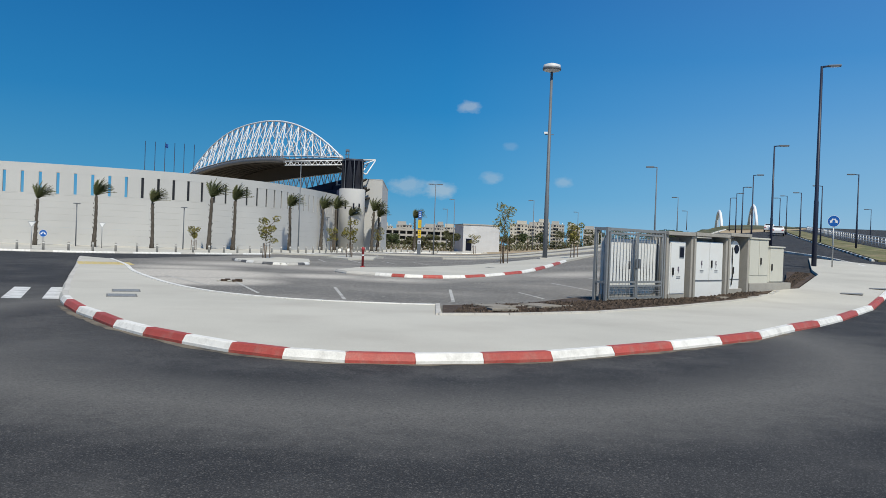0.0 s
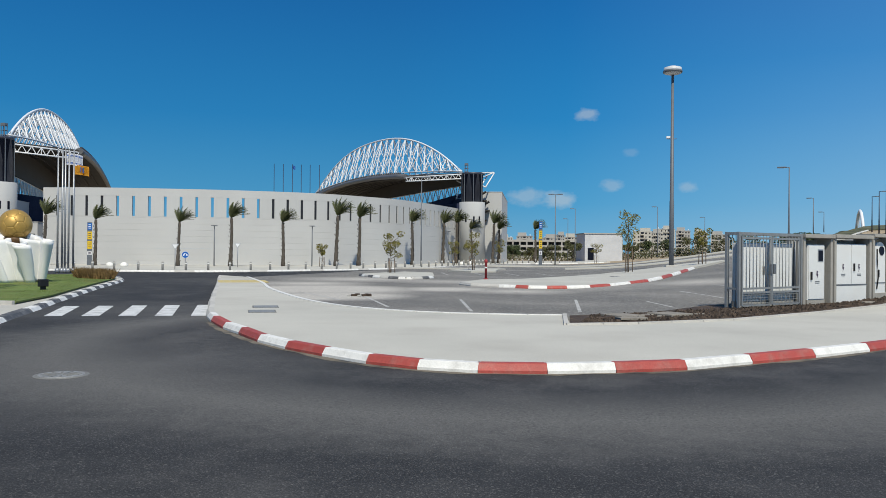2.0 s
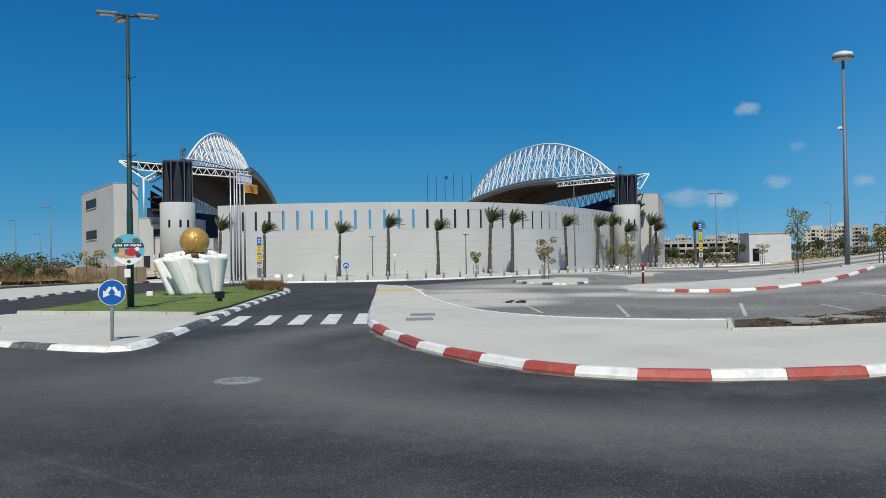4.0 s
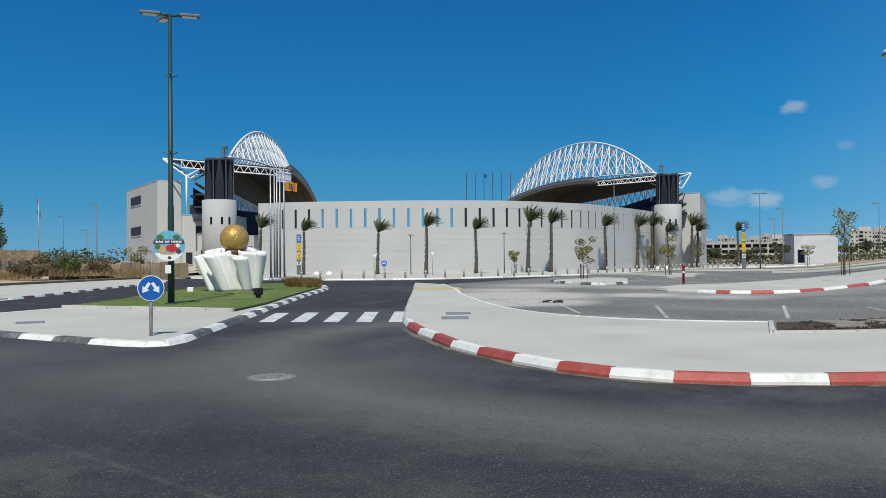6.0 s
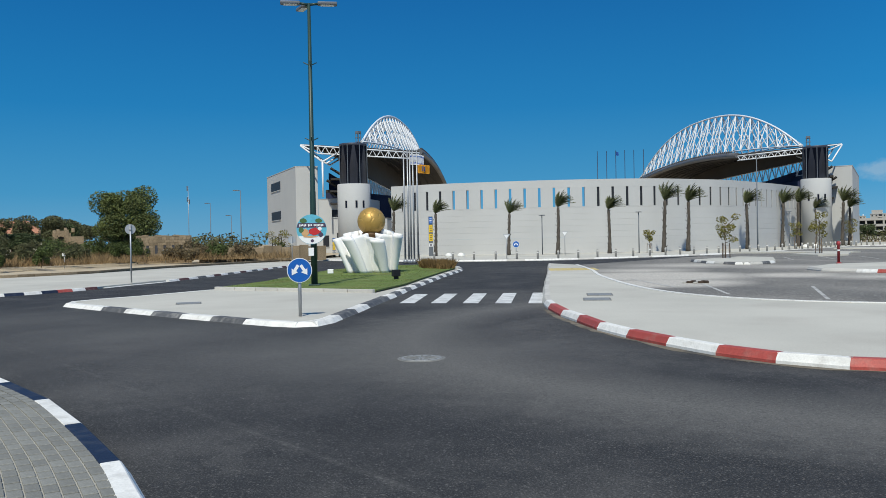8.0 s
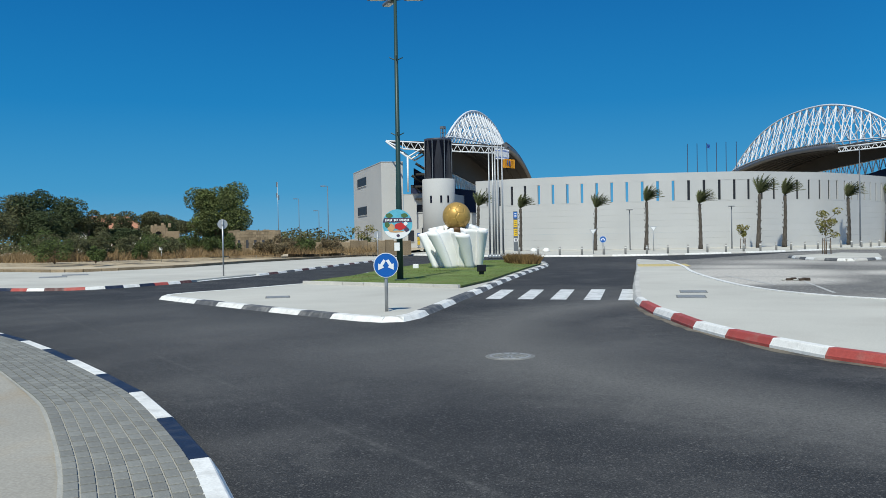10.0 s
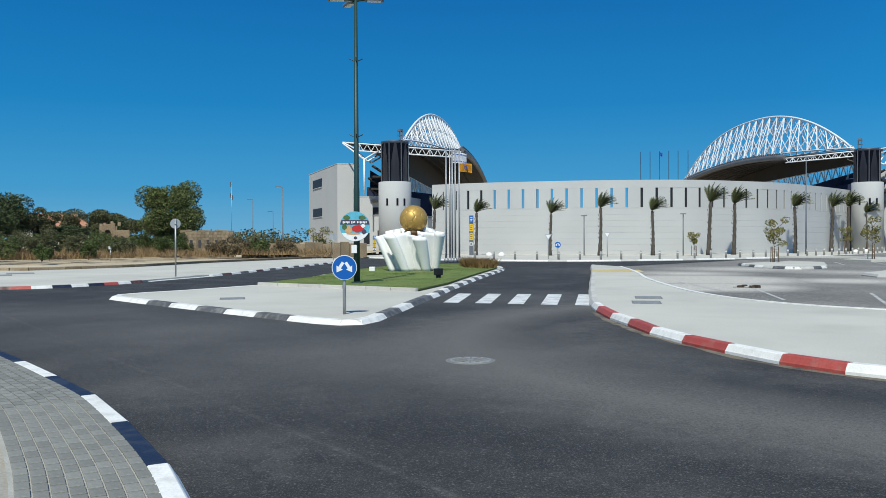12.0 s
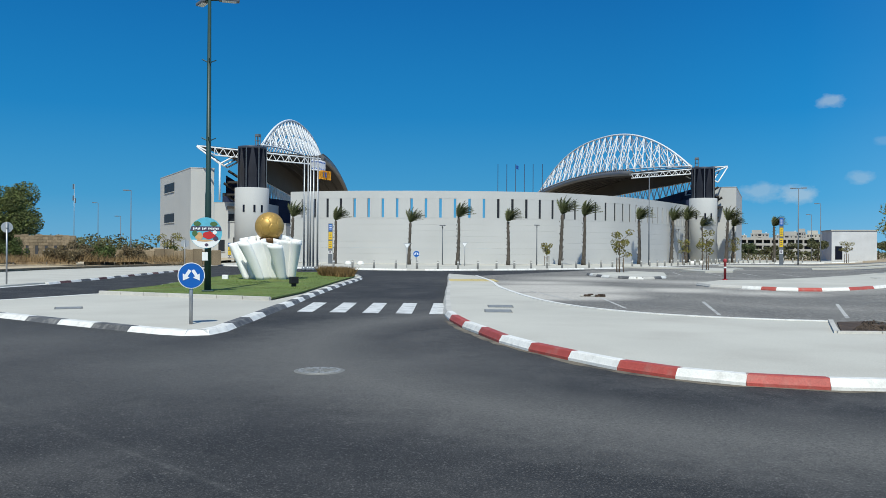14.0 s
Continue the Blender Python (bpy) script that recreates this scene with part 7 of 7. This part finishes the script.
# ---- far buildings beyond the lot ----
APART = mat("apartment_render", (0.5, 0.475, 0.42), 0.85, 0.08, 0.2, 4, 0.06, 0.1)
SERVICE = mat("pale_service_render", (0.56, 0.57, 0.59), 0.85, 0.08, 0.4, 6, 0.06, 0.1, stain=(0.46, 0.46, 0.47), stain_amt=0.5, stain_scale=0.3)
APART_GREY = mat("apartment_grey", (0.4, 0.385, 0.36), 0.85, 0.08, 0.2, 4, 0.06, 0.1)


def shared(name, build, material):
    """A mesh that several parts use."""
    bm = build(bmesh.new())
    me = bpy.data.meshes.new(name)
    bm.to_mesh(me)
    bm.free()
    me.materials.append(material)
    return me


UNIT_WINDOW = shared("window", lambda bm: box(bm, (0, 0, 0), (1, 1, 1)), WINDOW_DARK)
UNIT_SLAB = shared("balcony", lambda bm: box(bm, (0, 0, 0), (1, 1, 1)), APART)


def block(name, x, y, z, w, d, h, material, label, cols, floors, rz=0.0, seed=0):
    """A far apartment house: body with a stepped top, recessed dark bays with balconies, windows and roof tanks."""
    pick = random.Random(seed)
    t = thing(name, pose(x, y, z, 0, 0, rz), label, "building", "far apartment houses")
    part("wall", box(bmesh.new(), (0, d / 2, h / 2 - 0.5), (w, d, h + 1.0)), material, t)
    part("roof", box(bmesh.new(), (0, d / 2, h + 0.05), (w + 0.2, d + 0.2, 0.2)), material, t)
    side_ = pick.choice((-1, 1))
    part("penthouse", box(bmesh.new(), (side_ * w * 0.16, d / 2, h + 0.75), (w * 0.55, d * 0.7, 1.3)), material, t)
    bm = bmesh.new()
    for k in range(4):
        rod(bm, (-w * 0.4 + w * 0.25 * k, d * 0.3, h + 0.1), (-w * 0.4 + w * 0.25 * k, d * 0.3, h + 0.7), 0.16, n=8)
    part("roof_tanks", bm, SIGN_WHITE, t, "white roof water tanks")
    bay = pick.randrange(cols)
    for f in range(floors):
        for c2 in range(cols):
            cx, cz = -w / 2 + w * (c2 + 0.5) / cols, h * (f + 0.55) / floors
            wide, tall = (0.8, 0.62) if c2 == bay else (pick.uniform(0.24, 0.5), 0.4)
            ob = new("window", UNIT_WINDOW)
            ob.parent = t
            ob.matrix_basis = pose(cx, 0.0, cz) @ Matrix.Diagonal((w / cols * wide, 0.1, h / floors * tall, 1))
            if c2 == bay or (c2 + f) % 4 == 0:
                ob = new("balcony", UNIT_SLAB)
                ob.parent = t
                ob.matrix_basis = pose(cx, -0.3, cz - h / floors * 0.36) @ Matrix.Diagonal((w / cols * 0.9, 0.7, h / floors * 0.24, 1))
    return t


for k, (x, y, w, h) in enumerate([(27.5, 299, 6.5, 9.0), (32.0, 301, 4.5, 8.5), (39.0, 328, 7.0, 10.5), (45.5, 327, 5.5, 9.5), (52, 326, 5.0, 8.5), (60, 330, 7, 7.5), (19.5, 318, 5.0, 6.5), (-6, 300, 7, 7.2), (3, 305, 6, 7.6), (-15, 310, 6, 8.0), (-22, 312, 5, 7.4), (-2, 318, 4, 8.6)]):
    block("apartment_house", x, y, land(x, y), w, 8, h, APART if k % 2 == 0 else APART_GREY, "pale apartment house far beyond the parking lot", 5, 7, facing(x, y), 300 + k)
t = thing("parking_garage", pose(-9.5, 229, 0, 0, 0, facing(-9.5, 229)), "long grey parking garage with open decks", "parking garage")
for k in range(4):
    part("deck", box(bmesh.new(), (0, 6, 0.6 + 1.5 * k), (26, 12, 0.6)), APART_GREY, t)
    if k < 3:
        part("void", box(bmesh.new(), (0, 7, 1.35 + 1.5 * k), (25, 10, 0.95)), WALL_DARK, t)
for k in range(14):
    part("column", box(bmesh.new(), (-12.6 + 1.94 * k, 0.3, 2.6), (0.4, 0.5, 5.4)), APART_GREY, t)
t = thing("service_building", pose(7.7, 166, 0.2, 0, 0, facing(7.7, 166) + 14), "plain windowless pale service building across the lot", "building")
part("wall", box(bmesh.new(), (0, 4, 2.5), (7.6, 8, 6.0)), SERVICE, t)
part("roof", box(bmesh.new(), (0, 4, 5.5), (7.9, 8.3, 0.2)), APART_GREY, t)
part("door", box(bmesh.new(), (-2.6, -0.02, 1.4), (1.2, 0.1, 2.4)), BLACK_GLASS, t)
for i, (x, y, h, sp) in enumerate([(-9.5, 150, 2.6, 1.4), (1.5, 152, 3.4, 1.6), (-17, 180, 3, 2), (22, 190, 3.6, 2.2), (30, 200, 4.2, 2.4), (38, 205, 3.8, 2.6), (18, 175, 3.4, 2.0), (46, 215, 3.6, 3.0), (13, 185, 3.2, 2.0), (54, 215, 3.5, 3.0), (-3, 185, 3.0, 2.0), (2.6, 190, 3.2, 2.2), (-12, 195, 3.0, 2.0), (14, 172, 3.0, 1.8), (-6.5, 172, 2.4, 1.4)]):
    h, sp = h * 1.3, sp * 1.25
    big_tree(pose(x, y, land(x, y) - 0.05), lumpy(sp, sp, h * 0.36, h * 0.62, 9, 120 + i), 1300, 0.24, LEAF_OLIVE if i % 3 else LEAF_DARK, [((0, 0, 0), (0.05, 0, h * 0.3), (0.1, 0, h * 0.7), 0.1)], 140 + i, "small green tree at the far side of the lot")

for i, (x, y, sp, h) in enumerate([(30, 112, 3.0, 1.6), (35, 128, 3.4, 1.8), (40, 145, 4.0, 2.0), (47, 168, 4.5, 2.4), (27, 98, 2.4, 1.2)]):
    shrub(pose(x, y, land(x, y) - 0.1), sp, h * 0.6, 1600, LEAF_OLIVE if i % 2 else LEAF_DARK, 200 + i, "low green bushes beside the bridge road", 0.2)

# ---- waste ground with ruins ----
RUIN = mat("ruin_stone", (0.26, 0.195, 0.125), 0.95, 0.15, 0.8, 8, 0.2, 0.8, stain=(0.22, 0.17, 0.11), stain_amt=0.7, stain_scale=0.8)
RUIN_PIECE = mat("ruin_block", (0.27, 0.205, 0.13), 0.95, 0.15, 0.8, 12, 0.2, 0.8, random_amt=0.22)
ruin = thing("ruined_house", pose(-63.3, 49.9, 0, 0, 0, math.degrees(math.atan2(3.4, 2.9))), "low roofless stone ruin with small dark openings", "ruin")
W_ = 4.9
part("wall", box(bmesh.new(), (W_ / 2, 0.4, 1.3), (W_, 0.7, 2.7)), RUIN, ruin)
part("end_wall", box(bmesh.new(), (0.3, 2.0, 1.3), (0.6, 3.2, 2.7)), RUIN, ruin)
for k in range(5):
    part("opening", box(bmesh.new(), (1.0 + 0.75 * k, 0.05, 1.45), (0.26, 0.09, 0.8)), WALL_DARK, ruin)
for j in range(10):
    n_ = 13
    for k in range(n_):
        z0 = 0.05 + j * 0.255
        xa, xb = (k + 0.25 * (j % 2)) * W_ / (n_ + 0.5), (k + 1 + 0.25 * (j % 2)) * W_ / (n_ + 0.5)
        if 1.0 < z0 < 1.75:
            for g in range(5):
                lo_, hi_ = 0.89 + 0.75 * g, 1.11 + 0.75 * g
                if xa < hi_ and xb > lo_:
                    xa, xb = (xa, lo_) if lo_ - xa > xb - hi_ else (hi_, xb)
            if xb - xa < 0.06:
                continue
        part("stone", box(bmesh.new(), ((xa + xb) / 2, 0.03, z0 + 0.127), (xb - xa - 0.012, 0.08 + 0.03 * ((k * 7 + j * 3) % 4) / 3, 0.245), 0, 0.012), RUIN_PIECE, ruin)
for k in range(9):
    part("coping_stone", box(bmesh.new(), ((k + 0.5) * W_ / 9, 0.4, 2.68 + 0.05 * math.sin(k * 2.3)), (W_ / 9, 0.75, 0.16 + 0.05 * (k % 2)), 0, 0.02), RUIN_PIECE, ruin)
t = thing("ruined_wall", pose(-59.6, 54.0, 0, 0, 0, 45), "low overgrown stone wall running on from the ruin", "ruin")
for k in range(14):
    part("stone", box(bmesh.new(), (0.45 + 0.85 * k, 0, 0.8), (0.83, 0.5, 1.5 + 0.2 * math.sin(k * 1.9)), 0, 0.03), RUIN_PIECE, t)
t = thing("ruined_arch", pose(-87.5, 59.3, 0, 0, 0, facing(-86.5, 60.5)), "broken stone gatehouse with a round-headed arch", "ruin")
for x, w, h in ((-1.15, 0.5, 3.6), (0.1, 0.5, 3.9), (1.15, 1.6, 3.1)):
    part("wall", box(bmesh.new(), (x, 0.4, h / 2), (w, 0.9, h), 0, 0.05), RUIN, t)
part("lintel", box(bmesh.new(), (-0.5, 0.4, 3.5), (0.9, 0.9, 0.6), 0, 0.05), RUIN, t)
for k in range(7):
    a = math.pi * k / 6
    part("arch_stone", box(bmesh.new(), (-0.5 + 0.47 * math.cos(a), 0.0, 2.75 + 0.47 * math.sin(a)), (0.2, 0.25, 0.2), 0, 0.02), RUIN_PIECE, t)
part("opening", box(bmesh.new(), (-0.5, 0.6, 1.6), (0.8, 0.3, 3.2)), WALL_DARK, t)
for k in range(6):
    part("stone", box(bmesh.new(), (-1.2 + 0.4 * k, 0.4, 3.6 + 0.3 * math.sin(k * 2.7)), (0.35, 0.7, 0.5), 0, 0.06), RUIN_PIECE, t)
t = thing("tiled_roof_house", pose(-104, 62.2, -0.6, 0, 0, facing(-104, 62.2)), "house with a low terracotta roof behind the trees", "house")
TERRA = mat("terracotta", (0.42, 0.2, 0.12), 0.85, 0.12, 0.8, 8, 0.12, 0.3)
part("wall", box(bmesh.new(), (0, 3, 2.2), (8, 6, 4.6)), APART, t)
bm = bmesh.new()
vs = [bm.verts.new(v) for v in ((-4.6, -0.6, 4.4), (4.6, -0.6, 4.4), (4.6, 6.6, 4.4), (-4.6, 6.6, 4.4), (-2.4, 3, 6.2), (2.4, 3, 6.2))]
for q in ((0, 1, 5, 4), (1, 2, 5), (2, 3, 4, 5), (3, 0, 4), (3, 2, 1, 0)):
    bm.faces.new([vs[k] for k in q])
part("roof", bm, TERRA, t)
for x, y, w in ((-60.3, 50.7, 0.5), (-58.7, 39.5, 0.3)):
    t = thing("notice_board", pose(x, y, 0, 0, 0, facing(x, y)), "small white notice on posts at the waste ground", "notice")
    part("panel", box(bmesh.new(), (0, 0, 1.25), (w, 0.04, w * 0.85), bevel=0.01), SIGN_WHITE, t)
    part("post", rod(bmesh.new(), (0, 0.05, 0), (0, 0.05, 1.2), 0.03, n=6), GREY_STEEL, t)
# low edging wall between pavement and waste ground
t = thing("low_edging_wall", Matrix.Identity(4), "low worn concrete edging along the waste ground", "edging", kind="structure")
run = spline([(-75, 19.9), (-60, 23.5), (-52.7, 24.9), (-47.2, 25.9), (-46.9, 33), (-50.4, 42), (-54.4, 60)], 1.0)
for a, b in zip(run, run[1:]):
    c, d = (a + b) / 2, b - a
    part("edging_stone", box(bmesh.new(), (c.x, c.y, 0.12), (d.length - 0.02, 0.25, 0.27), math.degrees(math.atan2(d.y, d.x)), 0.02), RUIN_PIECE, t)
ob = staked_tree(pose(-55.2, 60.2, 0.1), 3.0, 1.3, 77, "roadside saplings")

# ---- pavers beside the near kerb ----
band = thing("paver_band", Matrix.Identity(4), "band of small grey concrete pavers behind the near kerb", "paving", kind="structure")
PL, PW = 0.2, 0.107
pm = bmesh.new()
box(pm, (0, 0, 0), (PL - 0.026, PW - 0.013, 0.05), 0, 0.005)
pmesh = bpy.data.meshes.new("paver")
pm.to_mesh(pmesh)
pm.free()
pmesh.materials.append(PAVER)
part("joint_bed", slab(inset(near_line, -0.21) + inset(near_line, -1.09)[::-1], 0.133), JOINT, band)
count, rest = 0, bmesh.new()
for r in range(8):
    rowline = inset([(p.x, p.y) for p in spline(NEAR, PL)], -(0.21 + PW * (r + 0.5)))
    for k in range(1, len(rowline) - 1):
        (ax, ay), (bx, by) = rowline[k], rowline[k + 1]
        q = 0.5 * (r % 2)
        x, y = ax + (bx - ax) * q, ay + (by - ay) * q
        if x < -17 or y < -5:
            continue
        ang = math.degrees(math.atan2(by - ay, bx - ax))
        ln = math.dist((ax, ay), (bx, by)) / PL
        if count < 300 and -8.6 < x < -4.8:
            ob = new("paver", pmesh)
            ob.parent = band
            ob.matrix_basis = pose(x, y, 0.122, 0, 0, ang) @ Matrix.Diagonal((ln, 1, 1, 1))
            count += 1
        else:
            box(rest, (x, y, 0.122), ((PL - 0.026) * ln, PW - 0.013, 0.05), ang)
tagged(part("far_pavers", rest, PAVER_JOINED, band), kind="stuff")
